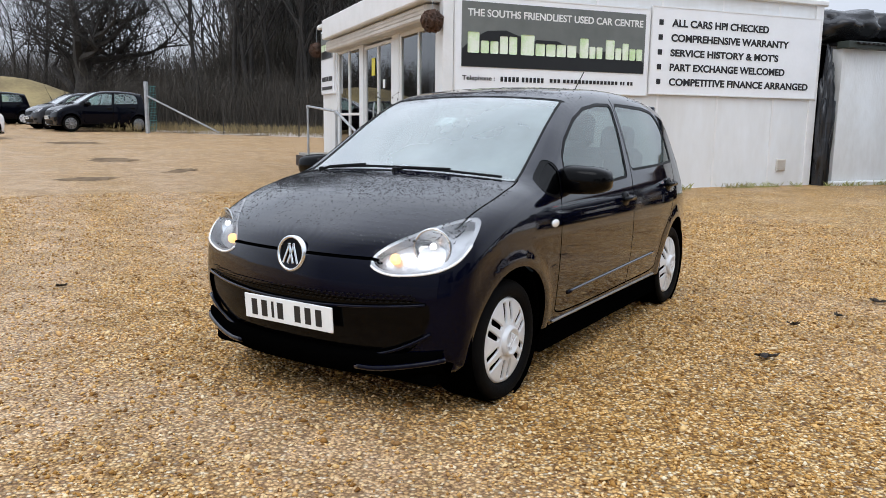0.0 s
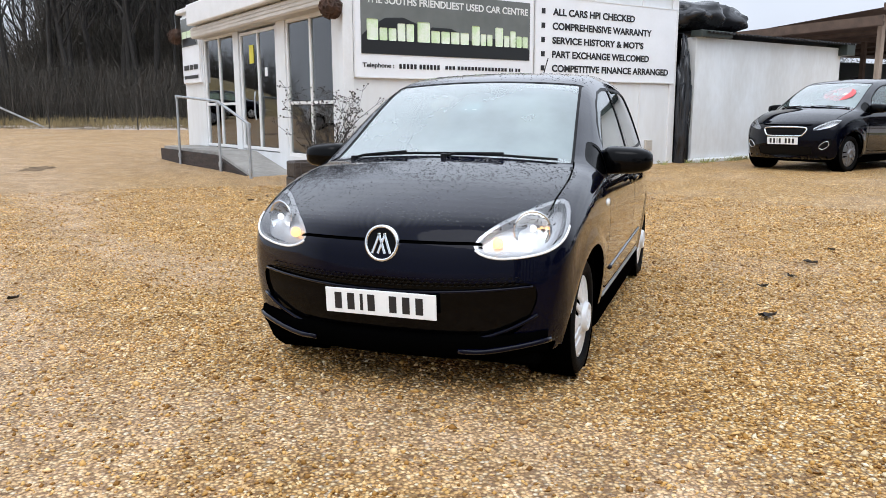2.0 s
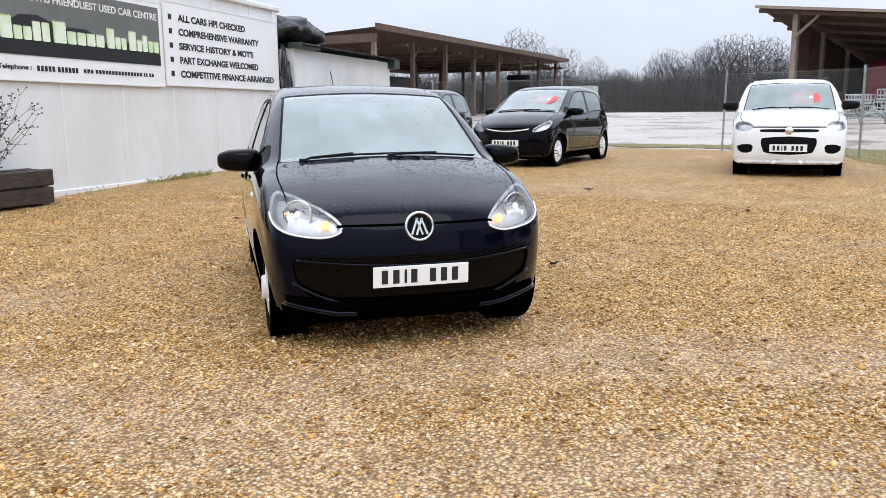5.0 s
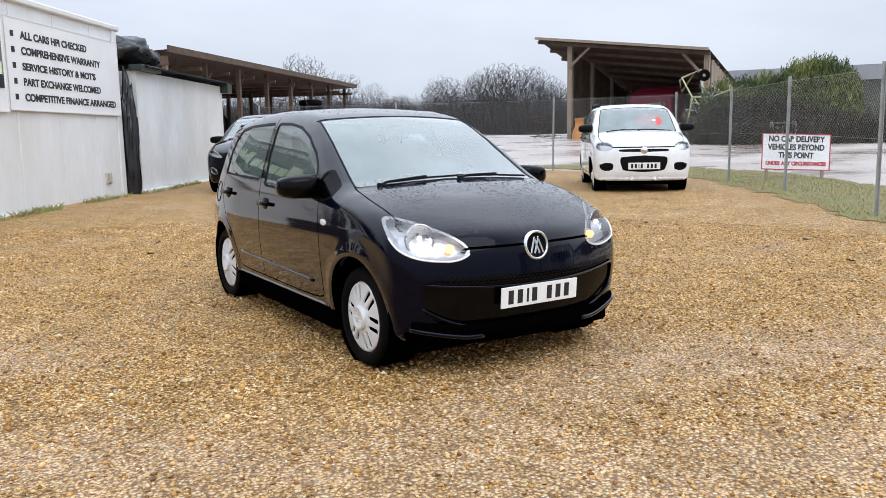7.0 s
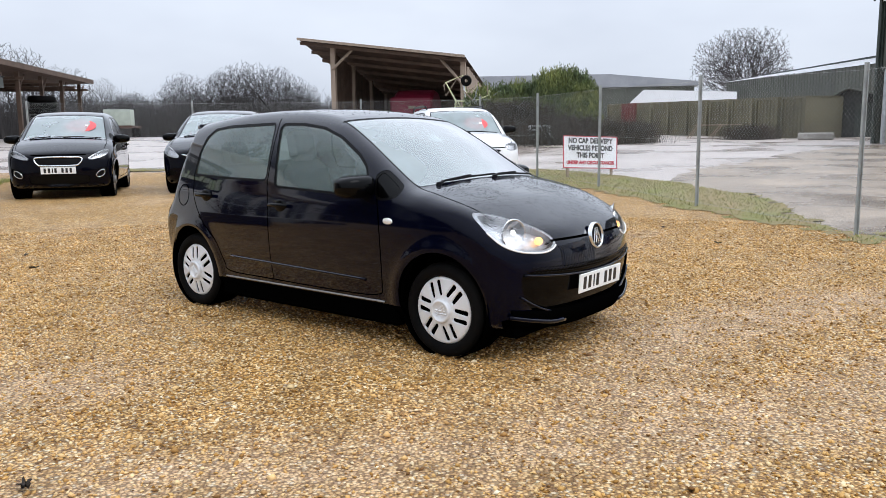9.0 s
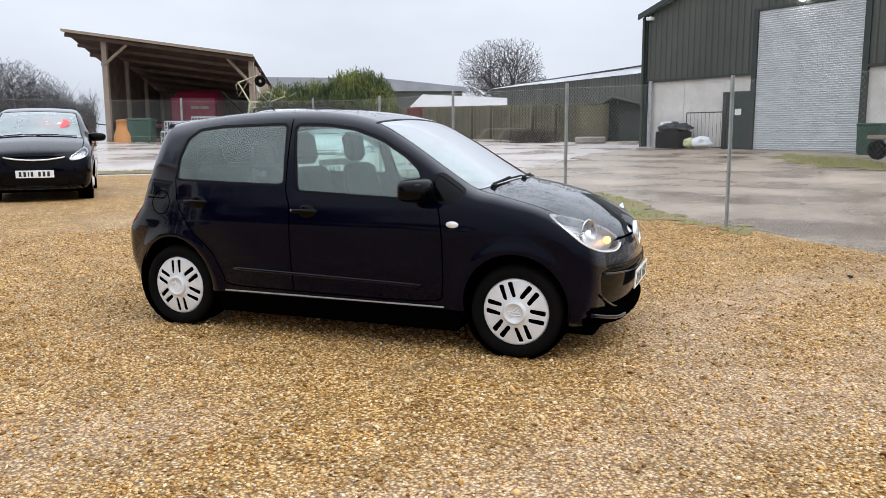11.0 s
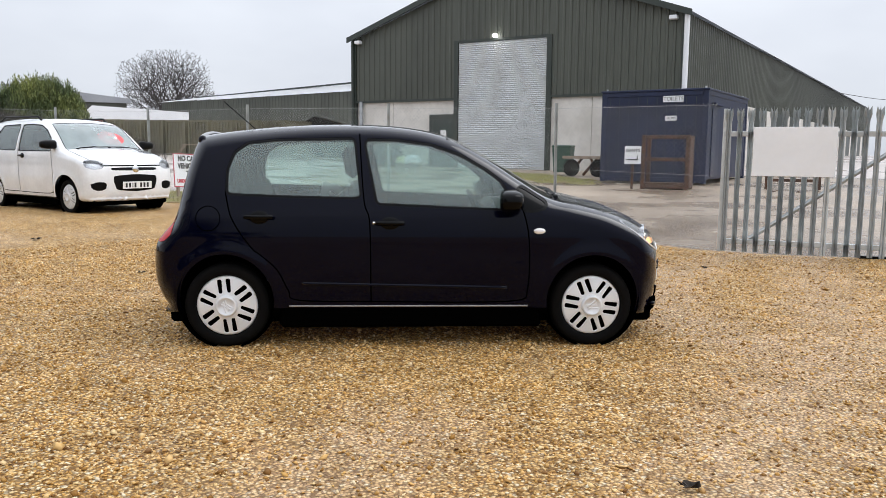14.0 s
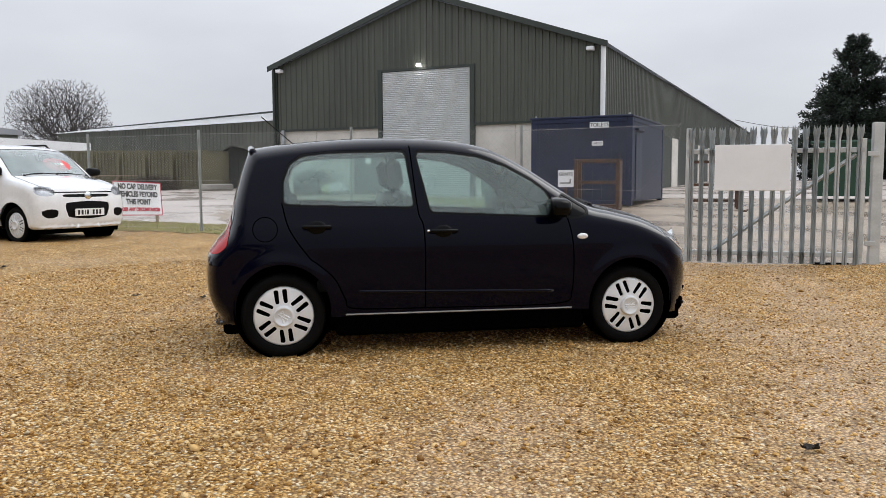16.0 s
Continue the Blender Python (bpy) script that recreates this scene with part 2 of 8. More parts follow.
GRAVEL = gravel_material("golden_gravel")
PEBBLE = gravel_material("loose_pebbles", True)
YARD = material("wet_concrete_yard", (0.56, 0.50, 0.46), 0.5, color2=(0.36, 0.29, 0.24), scale=0.35, amount=0.5, bump=0.35, bump_scale=14, rough2=0.16)
GRASS_SOIL = material("grassy_soil", (0.20, 0.20, 0.065), 0.85, color2=(0.27, 0.20, 0.10), scale=1.4, amount=0.6, bump=0.8, bump_scale=40)
GRASS = material("grass_blades", (0.30, 0.33, 0.09), 0.6, color2=(0.27, 0.25, 0.09), scale=2, amount=0.6, island=0.35)
DRY_GRASS = material("dry_rough_grass", (0.34, 0.265, 0.12), 0.85, color2=(0.20, 0.15, 0.07), scale=0.6, amount=0.6, bump=0.7, bump_scale=8, island=0.3)
PUDDLE = material("muddy_water", (0.085, 0.056, 0.034), 0.8, color2=(0.24, 0.17, 0.105), scale=5, amount=0.6, spec=0.06, bump=0.4, bump_scale=14)
MUD = material("brown_stony_mud", (0.44, 0.355, 0.27), 0.5, color2=(0.20, 0.145, 0.095), scale=0.45, amount=0.55, bump=1.0, bump_scale=22, rough2=0.14, bump_dist=0.04)
WHITE_WALL = material("white_painted_panel", (0.79, 0.81, 0.825), 0.5, color2=(0.62, 0.61, 0.58), scale=0.9, amount=0.3, bump=0.06, bump_scale=30, stretch=(1, 1, 0.35))
WHITE_RENDER = material("white_rough_render", (0.79, 0.81, 0.82), 0.8, color2=(0.60, 0.59, 0.56), scale=1.2, amount=0.35, bump=0.5, bump_scale=45, stretch=(1, 1, 0.4))
WHITE_TRIM = material("white_plastic_trim", (0.82, 0.82, 0.82), 0.35, color2=(0.7, 0.7, 0.68), scale=3, amount=0.3)
SHUTTER = material("cream_shutter_box", (0.62, 0.58, 0.52), 0.45, color2=(0.5, 0.46, 0.4), scale=3, amount=0.4)
SIGN_WHITE = material("sign_board_white", (0.88, 0.89, 0.91), 0.3, color2=(0.78, 0.79, 0.8), scale=2, amount=0.25)
SIGN_GREY = material("sign_grey_print", (0.17, 0.18, 0.17), 0.3, color2=(0.11, 0.12, 0.11), scale=0.7, amount=0.5)
SIGN_BLACK = material("sign_black_print", (0.012, 0.013, 0.014), 0.3, scale=3)
SIGN_GREEN = material("sign_pale_green_print", (0.55, 0.74, 0.36), 0.35, color2=(0.82, 0.88, 0.74), scale=4, amount=0.6)
SIGN_RED = material("sign_red_print", (0.55, 0.03, 0.06), 0.4, scale=3)
LETTER = material("black_lettering", (0.015, 0.015, 0.017), 0.45, scale=5)
LETTER_WHITE = material("white_lettering", (0.85, 0.86, 0.84), 0.4, scale=5)
CONCRETE = material("grey_concrete", (0.38, 0.36, 0.33), 0.75, color2=(0.22, 0.21, 0.19), scale=1.6, amount=0.5, bump=0.35, bump_scale=40)
PALE_BLOCK = material("pale_concrete_panel", (0.74, 0.71, 0.66), 0.8, color2=(0.56, 0.53, 0.48), scale=0.7, amount=0.5, bump=0.25, bump_scale=30)
STEEL = material("galvanised_steel", (0.52, 0.54, 0.56), 0.42, 0.75, color2=(0.36, 0.38, 0.40), scale=6, amount=0.5, rough2=0.55)
DARK_WOOD = material("dark_stained_timber", (0.050, 0.032, 0.025), 0.7, color2=(0.02, 0.014, 0.011), scale=4, amount=0.6, bump=0.5, bump_scale=30, stretch=(1, 1, 6))
PALE_WOOD = material("weathered_pale_timber", (0.36, 0.285, 0.22), 0.75, color2=(0.26, 0.20, 0.15), scale=2, amount=0.5, bump=0.3, bump_scale=30, stretch=(4, 4, 0.6))
BROWN_WOOD = material("brown_roof_timber", (0.13, 0.085, 0.06), 0.8, color2=(0.075, 0.05, 0.036), scale=2, amount=0.5, bump=0.3, bump_scale=20, random=0.15)
OLIVE_CLAD = material("olive_green_cladding", (0.088, 0.095, 0.076), 0.45, color2=(0.062, 0.067, 0.054), scale=0.5, amount=0.5, stretch=(1, 1, 0.2))
OLIVE_TRIM = material("dark_green_flashing", (0.035, 0.045, 0.037), 0.45, scale=2)
ROLLER = material("galvanised_roller_slats", (0.70, 0.72, 0.73), 0.4, 0.25, color2=(0.58, 0.60, 0.61), scale=1.5, amount=0.4)
DOOR_GREEN = material("dark_green_door_paint", (0.03, 0.045, 0.038), 0.5, scale=2)
NAVY = material("navy_cabin_paint", (0.007, 0.016, 0.058), 0.45, color2=(0.005, 0.010, 0.034), scale=1.2, amount=0.5, bump=0.05, bump_scale=10)
RUST = material("rusty_brown_steel", (0.12, 0.06, 0.035), 0.8, color2=(0.06, 0.035, 0.025), scale=6, amount=0.6, bump=0.3)
BLACK_PLASTIC = material("black_plastic", (0.0025, 0.0025, 0.0028), 0.4, color2=(0.004, 0.004, 0.0044), scale=10, amount=0.4, spec=0.12, bump=0.05, bump_scale=150)
BLACK_SHEET = material("black_plastic_sheeting", (0.02, 0.021, 0.024), 0.25, scale=3, bump=0.6, bump_scale=4, bump_dist=0.05)
GLOSS_BLACK = material("gloss_black_plastic", (0.0010, 0.0010, 0.0012), 0.10, scale=10, spec=0.12)
RUBBER = material("tyre_rubber", (0.003, 0.003, 0.0032), 0.75, color2=(0.006, 0.0055, 0.005), spec=0.07, scale=7, amount=0.4, bump=0.15, bump_scale=120)
# Near-black for shut lines; under the cars it also carries painted shade.
GAP = material("joint_and_shade_black", (0.001, 0.001, 0.001), 0.9, scale=5, spec=0.0)
CHROME = material("chrome", (0.78, 0.79, 0.80), 0.08, 1.0, scale=5, amount=0.05)
HUBCAP = material("silver_wheel_cover", (0.80, 0.81, 0.82), 0.35, 0.15, color2=(0.70, 0.71, 0.72), scale=8, amount=0.3)
REFLECTOR = material("lamp_reflector", (0.80, 0.80, 0.81), 0.22, 0.42, color2=(0.62, 0.62, 0.64), scale=14, amount=0.4, bump=0.25, bump_scale=26)
PLATE_WHITE = material("number_plate_white", (0.86, 0.87, 0.86), 0.35, scale=8, amount=0.1)
SEAT_CLOTH = material("grey_seat_cloth", (0.07, 0.074, 0.078), 0.9, color2=(0.06, 0.062, 0.066), scale=12, amount=0.5, bump=0.3, bump_scale=200)
DASH = material("dark_dashboard_plastic", (0.03, 0.031, 0.033), 0.6, scale=10, bump=0.1, bump_scale=200)
PAINT_NAVY_BLACK = wet_paint("deep_black_blue_car_paint", (0.0008, 0.0012, 0.0062), 0.0)
PAINT_BLACK = wet_paint("black_car_paint", (0.0012, 0.0016, 0.0045), 0.0)
PAINT_WHITE = wet_paint("white_car_paint", (0.78, 0.79, 0.80), 0.0)
PAINT_DARK_GREY = wet_paint("dark_grey_car_paint", (0.05, 0.052, 0.058), 0.3)
GLASS_CAR = glass_material("car_side_glass", (0.72, 0.88, 0.83), 0.24, 1.0)
GLASS_SCREEN = glass_material("misted_windscreen", (0.78, 0.93, 0.91), 0.42, 1.9)
GLASS_DARK = glass_material("dark_rear_glass", (0.25, 0.28, 0.28), 0.05)
GLASS_LENS = glass_material("clear_lamp_lens", (0.96, 0.97, 0.98), 0.0, 0.8)
GLASS_OFFICE = glass_material("office_glass", (0.42, 0.46, 0.45), 0.0, 1.1)
TAIL_RED = material("red_lamp_plastic", (0.46, 0.010, 0.016), 0.2, scale=10, amount=0.3)
AMBER = lamp_material("lit_warm_side_lamp", (1.0, 0.52, 0.18), 1.7)
BULB = lamp_material("lit_headlamp_bulb", (1.0, 0.94, 0.84), 3.0)
LAMP_EDGE = material("bright_lamp_edge", (0.92, 0.92, 0.92), 0.2, 0.2, scale=12, amount=0.1)
FLOOD = lamp_material("lit_flood_lamp", (1.0, 0.97, 0.9), 14.0)
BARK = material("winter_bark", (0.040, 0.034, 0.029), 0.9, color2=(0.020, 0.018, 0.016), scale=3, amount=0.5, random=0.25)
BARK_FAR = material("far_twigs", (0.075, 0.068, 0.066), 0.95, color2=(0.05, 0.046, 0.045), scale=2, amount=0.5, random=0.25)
# Greyer than the near scrub: haze of distance put into the colour.
WOOD_FAR = material("hazed_bare_wood", (0.15, 0.138, 0.125), 0.95, color2=(0.10, 0.09, 0.082), scale=0.4, amount=0.6, island=0.3)
SCRUB = material("bare_scrub", (0.080, 0.066, 0.053), 0.95, color2=(0.045, 0.040, 0.031), scale=0.8, amount=0.6, island=0.35)
LEAF = material("evergreen_leaf", (0.22, 0.24, 0.06), 0.7, color2=(0.07, 0.10, 0.035), scale=0.8, amount=0.6, island=0.5)
LEAF_DARK = material("dark_conifer_leaf", (0.02, 0.035, 0.022), 0.6, color2=(0.012, 0.02, 0.014), scale=0.8, amount=0.5, island=0.4)
BRICK_RED = material("dull_red_steel", (0.16, 0.035, 0.03), 0.5, scale=2)
MACHINE_RED = material("dark_red_machine_paint", (0.26, 0.016, 0.05), 0.4, color2=(0.17, 0.012, 0.03), scale=2, amount=0.4)
ORANGE = material("orange_plastic", (0.62, 0.27, 0.07), 0.5, scale=4)
BIN_GREEN = material("green_bin_plastic", (0.025, 0.075, 0.05), 0.45, scale=4)
YELLOW_PAINT = material("faded_yellow_green_paint", (0.58, 0.60, 0.26), 0.6, color2=(0.66, 0.66, 0.46), scale=4)
ROOF_PALE = material("pale_wet_roof_sheet", (0.90, 0.91, 0.92), 0.3, color2=(0.80, 0.81, 0.83), scale=0.6, amount=0.3)
ROOF_GREY = material("grey_roof_sheet", (0.33, 0.34, 0.36), 0.5, color2=(0.25, 0.26, 0.28), scale=0.6, amount=0.4)
TEAL_MESH = material("teal_weld_mesh", (0.06, 0.22, 0.22), 0.5, scale=5)
# The room's dimness put into one colour for floor, desks and partition.
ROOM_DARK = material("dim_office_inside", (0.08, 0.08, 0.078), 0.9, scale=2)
STICKER_RED = material("red_price_sticker", (0.80, 0.10, 0.10), 0.5, scale=4)

# ---- shaping helpers ----
def ground_height(x, y):
    r = math.hypot(x - 0.2, y - 5.0)
    s = min(1.0, max(0.0, (r - 3.0) / 6.5))
    return 0.24 * s * s * (3 - 2 * s) + 0.021 * max(0.0, min(r, 60.0) - 12.0)


def link_mesh(name, bm, mat, parent=None, label="", smooth=False):
    me = bpy.data.meshes.new(name)
    bm.to_mesh(me)
    bm.free()
    for m in (mat if isinstance(mat, (list, tuple)) else [mat]):
        me.materials.append(m)
    if smooth:
        for p in me.polygons:
            p.use_smooth = True
    ob = new(name, me)
    if parent is not None:
        ob.parent = parent
    if label:
        ob["label"] = label
    return ob


def part(name, bm, mat, parent, label="", smooth=False):
    return link_mesh(name, bm, mat, parent, label, smooth)


def thing(name, m, label, category, group="", kind=""):
    """An Empty at the base of a thing, which parents its parts."""
    ob = new(name)
    ob.matrix_world = m
    return tagged(ob, label, category, group, kind)


def at(x, y, rz=0.0, dz=0.0):
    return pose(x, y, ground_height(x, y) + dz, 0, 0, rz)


def add_box(bm, x0, x1, y0, y1, z0, z1, bevel=0.0, m=None):
    c = Vector(((x0 + x1) / 2, (y0 + y1) / 2, (z0 + z1) / 2))
    mat = Matrix.Translation(c) @ Matrix.Diagonal((x1 - x0, y1 - y0, z1 - z0, 1))
    if m is not None:
        mat = m @ mat
    vs = bmesh.ops.create_cube(bm, size=1.0, matrix=mat)["verts"]
    if bevel:
        es = list({e for v in vs for e in v.link_edges})
        bmesh.ops.bevel(bm, geom=es, offset=bevel, segments=1, affect="EDGES")
    return vs


def box(x0, x1, y0, y1, z0, z1, bevel=0.0):
    bm = bmesh.new()
    add_box(bm, x0, x1, y0, y1, z0, z1, bevel)
    return bm


def add_tube(bm, a, b, r0, r1=None, seg=8, caps=True):
    a, b = Vector(a), Vector(b)
    d = b - a
    m = Matrix.Translation((a + b) / 2) @ d.to_track_quat("Z", "Y").to_matrix().to_4x4()
    bmesh.ops.create_cone(bm, cap_ends=caps, segments=seg, radius1=r0, radius2=r0 if r1 is None else r1, depth=d.length, matrix=m)


def tube(points, r, seg=8, closed=False, flat=1.0):
    """One round bar bent through the points."""
    bm = bmesh.new()
    p = [Vector(q) for q in points]
    n = len(p)
    rings = []
    side = None
    for i in range(n):
        a, b = (p[i - 1], p[(i + 1) % n]) if closed else (p[max(i - 1, 0)], p[min(i + 1, n - 1)])
        d = (b - a).normalized()
        side = d.orthogonal().normalized() if side is None else (side - d * side.dot(d)).normalized()
        up = d.cross(side)
        rings.append([bm.verts.new(p[i] + (side * math.cos(2 * math.pi * k / seg) + up * flat * math.sin(2 * math.pi * k / seg)) * r) for k in range(seg)])
    pairs = list(zip(rings, rings[1:])) + ([(rings[-1], rings[0])] if closed else [])
    for u, v in pairs:
        for k in range(seg):
            bm.faces.new((u[k], u[(k + 1) % seg], v[(k + 1) % seg], v[k]))
    if not closed:
        bm.faces.new(rings[0][::-1])
        bm.faces.new(rings[-1])
    bmesh.ops.recalc_face_normals(bm, faces=bm.faces)
    return bm


def lathe(profile, seg=40, axis="Y"):
    """Turns (radius, along) pairs round an axis."""
    bm = bmesh.new()
    rings = []
    for r, h in profile:
        ring = []
        for i in range(seg):
            a = 2 * math.pi * i / seg
            c, s = r * math.cos(a), r * math.sin(a)
            ring.append(bm.verts.new((c, h, s) if axis == "Y" else (c, s, h)))
        rings.append(ring)
    for p, q in zip(rings, rings[1:]):
        for i in range(seg):
            j = (i + 1) % seg
            bm.faces.new((p[i], p[j], q[j], q[i]) if axis == "Y" else (p[i], q[i], q[j], p[j]))
    bmesh.ops.recalc_face_normals(bm, faces=bm.faces)
    return bm


def prism(outline, h0, h1, plane="XZ"):
    """A flat outline pushed through from h0 to h1 across its plane."""
    bm = bmesh.new()

    def at3(p, h):
        return {"XZ": (p[0], h, p[1]), "XY": (p[0], p[1], h), "YZ": (h, p[0], p[1])}[plane]
    lo = [bm.verts.new(at3(p, h0)) for p in outline]
    hi = [bm.verts.new(at3(p, h1)) for p in outline]
    n = len(outline)
    bm.faces.new(lo)
    bm.faces.new(hi[::-1])
    for i in range(n):
        bm.faces.new((lo[i], hi[i], hi[(i + 1) % n], lo[(i + 1) % n]))
    bmesh.ops.recalc_face_normals(bm, faces=bm.faces)
    return bm


def lettering(name, text, size, mat, parent, m, align="LEFT", label="", bold=0.0):
    """Raised letters in the built-in font, turned into a mesh; m places them in the parent's space."""
    cu = bpy.data.curves.new(name, "FONT")
    cu.body, cu.size, cu.extrude, cu.align_x, cu.align_y, cu.offset = text, size, 0.002, align, "CENTER", bold
    tmp = bpy.data.objects.new(name, cu)
    scene.collection.objects.link(tmp)
    me = bpy.data.meshes.new_from_object(tmp.evaluated_get(bpy.context.evaluated_depsgraph_get()))
    bpy.data.objects.remove(tmp)
    bpy.data.curves.remove(cu)
    me.name = name
    me.materials.clear()
    me.materials.append(mat)
    ob = new(name, me)
    ob.parent = parent
    ob.matrix_basis = m
    if label:
        ob["label"] = label
    return ob


def upright(x, y, z, rz=0):
    """The pose of a board's lettering that stands upright and faces local -y."""
    return pose(x, y, z, 90, 0, rz)


def bars(widths, height, gap):
    """Plain bars that stand for writing, in the xz plane, centred."""
    bm = bmesh.new()
    total = sum(widths) + gap * (len(widths) - 1)
    x = -total / 2
    for w in widths:
        add_box(bm, x, x + w, -0.0015, 0.0015, -height / 2, height / 2)
        x += w + gap
    return bm


def spline(points, n=8, closed=False):
    """A Catmull-Rom curve through the points."""
    p = np.array(points, float)
    if closed:
        q = np.vstack([p[-1:], p, p[:2]])
    else:
        q = np.vstack([2 * p[:1] - p[1:2], p, 2 * p[-1:] - p[-2:-1]])
    out = []
    for i in range(1, len(q) - 2):
        for k in range(n):
            t = k / n
            out.append(0.5 * (2 * q[i] + (q[i + 1] - q[i - 1]) * t + (2 * q[i - 1] - 5 * q[i] + 4 * q[i + 1] - q[i + 2]) * t * t
                              + (3 * q[i] - q[i - 1] - 3 * q[i + 1] + q[i + 2]) * t ** 3))
    if not closed:
        out.append(p[-1])
    return np.array(out)


def side_distance(px, py, poly):
    """Distance from an open line, negative on its right."""
    a = np.asarray(poly, float)
    best, out = np.full(px.shape, 1e9), np.zeros(px.shape)
    for (ax, ay), (bx, by) in zip(a, a[1:]):
        dx, dy = bx - ax, by - ay
        t = np.clip(((px - ax) * dx + (py - ay) * dy) / (dx * dx + dy * dy + 1e-12), 0, 1)
        d = (px - ax - t * dx) ** 2 + (py - ay - t * dy) ** 2
        s = np.sign(dx * (py - ay) - dy * (px - ax))
        near = d < best
        best, out = np.where(near, d, best), np.where(near, s * np.sqrt(d), out)
    return out


def seg_distance(px, py, poly, closed):
    a = np.asarray(poly, float)
    b = np.roll(a, -1, axis=0) if closed else a[1:]
    a = a if closed else a[:-1]
    best = np.full(px.shape, 1e9)
    inside = np.zeros(px.shape, bool)
    for (ax, ay), (bx, by) in zip(a, b):
        dx, dy = bx - ax, by - ay
        t = np.clip(((px - ax) * dx + (py - ay) * dy) / (dx * dx + dy * dy + 1e-12), 0, 1)
        best = np.minimum(best, (px - ax - t * dx) ** 2 + (py - ay - t * dy) ** 2)
        if closed and ay != by:
            inside ^= ((ay > py) != (by > py)) & (px < (bx - ax) * (py - ay) / (by - ay) + ax)
    d = np.sqrt(best)
    return np.where(inside, -d, d) if closed else d


def iso_cut(bm, f):
    """Cuts the faces of bm along f = 0; f takes an array of points."""
    bm.verts.ensure_lookup_table()
    bm.verts.index_update()
    val = f(np.array([v.co[:] for v in bm.verts]))
    val[np.abs(val) < 1e-5] = 0.0
    zero = {v for v in bm.verts if val[v.index] == 0.0}
    todo = [(e, val[e.verts[0].index], val[e.verts[1].index]) for e in bm.edges
            if val[e.verts[0].index] * val[e.verts[1].index] < 0]
    faces = set()
    for e, a, b in todo:
        faces.update(e.link_faces)
        _, v = bmesh.utils.edge_split(e, e.verts[0], a / (a - b))
        zero.add(v)
    for fc in faces:
        zs = [i for i, v in enumerate(fc.verts) if v in zero]
        if len(zs) == 2 and (zs[1] - zs[0]) not in (1, len(fc.verts) - 1):
            vs = list(fc.verts)
            bmesh.utils.face_split(fc, vs[zs[0]], vs[zs[1]])


def centres(bm):
    bm.faces.ensure_lookup_table()
    return np.array([f.calc_center_median()[:] for f in bm.faces])

# ---- cars: a skin between a side outline and a plan, cut into panels ----
def smooth_max(a, b, k):
    h = np.maximum(k - np.abs(a - b), 0) / k
    return np.maximum(a, b) + h * h * k / 4


class Shape:
    """The outer form of a car: x ahead of the middle of the wheelbase, y to its left, z up."""

    def __init__(self, outline, widths, bow_front, bow_rear, taper_front, taper_rear, base, radius, k=0.10, flare=0.012):
        self.outline = spline(outline, 6, closed=True)
        w = spline(widths, 10)
        self.wz, self.ww = w[:, 0], w[:, 1]
        self.bow_front, self.bow_rear, self.tf, self.tr, self.base, self.radius, self.k, self.flare = bow_front, bow_rear, taper_front, taper_rear, base, radius, k, flare
        self.half = float(self.ww.max())
        self.nose, self.tail = float(self.outline[:, 0].max()), float(self.outline[:, 0].min())

    def straight(self, p):
        """x with the bow of nose and tail across the car taken out."""
        b = np.where(p[:, 0] > 0, self.bow_front, self.bow_rear) * (np.abs(p[:, 1]) / self.half) ** 2.4
        return p[:, 0] * (1 + b)

    def value(self, p):
        x, y, z = p[:, 0], np.abs(p[:, 1]), p[:, 2]
        side = seg_distance(self.straight(p), z + 0.03 * (y / 0.6) ** 2 * np.clip((z - 0.6) / 0.4, 0, 1), self.outline, True)
        w = np.interp(z, self.wz, self.ww)
        w = w - self.tf * np.clip((x - 0.75) / (self.nose - 0.75), 0, 1.2) ** 2.2 - self.tr * np.clip((-x - 0.7) / (-self.tail - 0.7), 0, 1.2) ** 2.2
        for s in (-1, 1):
            d = np.hypot(x - s * self.base, z - 0.29)
            w = w + self.flare * np.exp(-((d - self.radius - 0.03) / 0.05) ** 2)
        return smooth_max(side, y - w, self.k)

    def normals(self, p):
        g = np.zeros_like(p)
        for i in range(3):
            d = np.zeros(3)
            d[i] = 0.004
            g[:, i] = self.value(p + d) - self.value(p - d)
        return g / (np.linalg.norm(g, axis=1)[:, None] + 1e-12)

    def skin(self, around=110, along=100, fan=30):
        """The half skin on the car's left as a bmesh."""
        zc, x0, x1 = 0.62, self.tail + 0.55, self.nose - 0.6
        org, way = [], []
        rows = [(x0, -math.pi / 2 * (1 - i / fan)) for i in range(fan)] + [(x0 + (x1 - x0) * i / along, 0.0) for i in range(along + 1)] \
            + [(x1, math.pi / 2 * i / fan) for i in range(1, fan + 1)]
        rows = [(x, a * 0.999) for x, a in rows]
        for x, a in rows:
            for j in range(around + 1):
                ph = -math.pi / 2 + math.pi * j / around
                org.append((x, 0, zc))
                way.append((math.sin(a), math.cos(a) * math.cos(ph), math.cos(a) * math.sin(ph)))
        org, way = np.array(org), np.array(way)
        lo, hi = np.zeros(len(org)), np.full(len(org), 1.7)
        for _ in range(17):
            mid = (lo + hi) / 2
            out = self.value(org + way * mid[:, None]) > 0
            hi, lo = np.where(out, mid, hi), np.where(out, lo, mid)
        p = org + way * ((lo + hi) / 2)[:, None]
        p[:, 1] = np.maximum(p[:, 1], 0)
        bm = bmesh.new()
        vs = [bm.verts.new(c) for c in p]
        n = around + 1
        for i in range(len(rows) - 1):
            for j in range(around):
                bm.faces.new((vs[i * n + j], vs[(i + 1) * n + j], vs[(i + 1) * n + j + 1], vs[i * n + j + 1]))
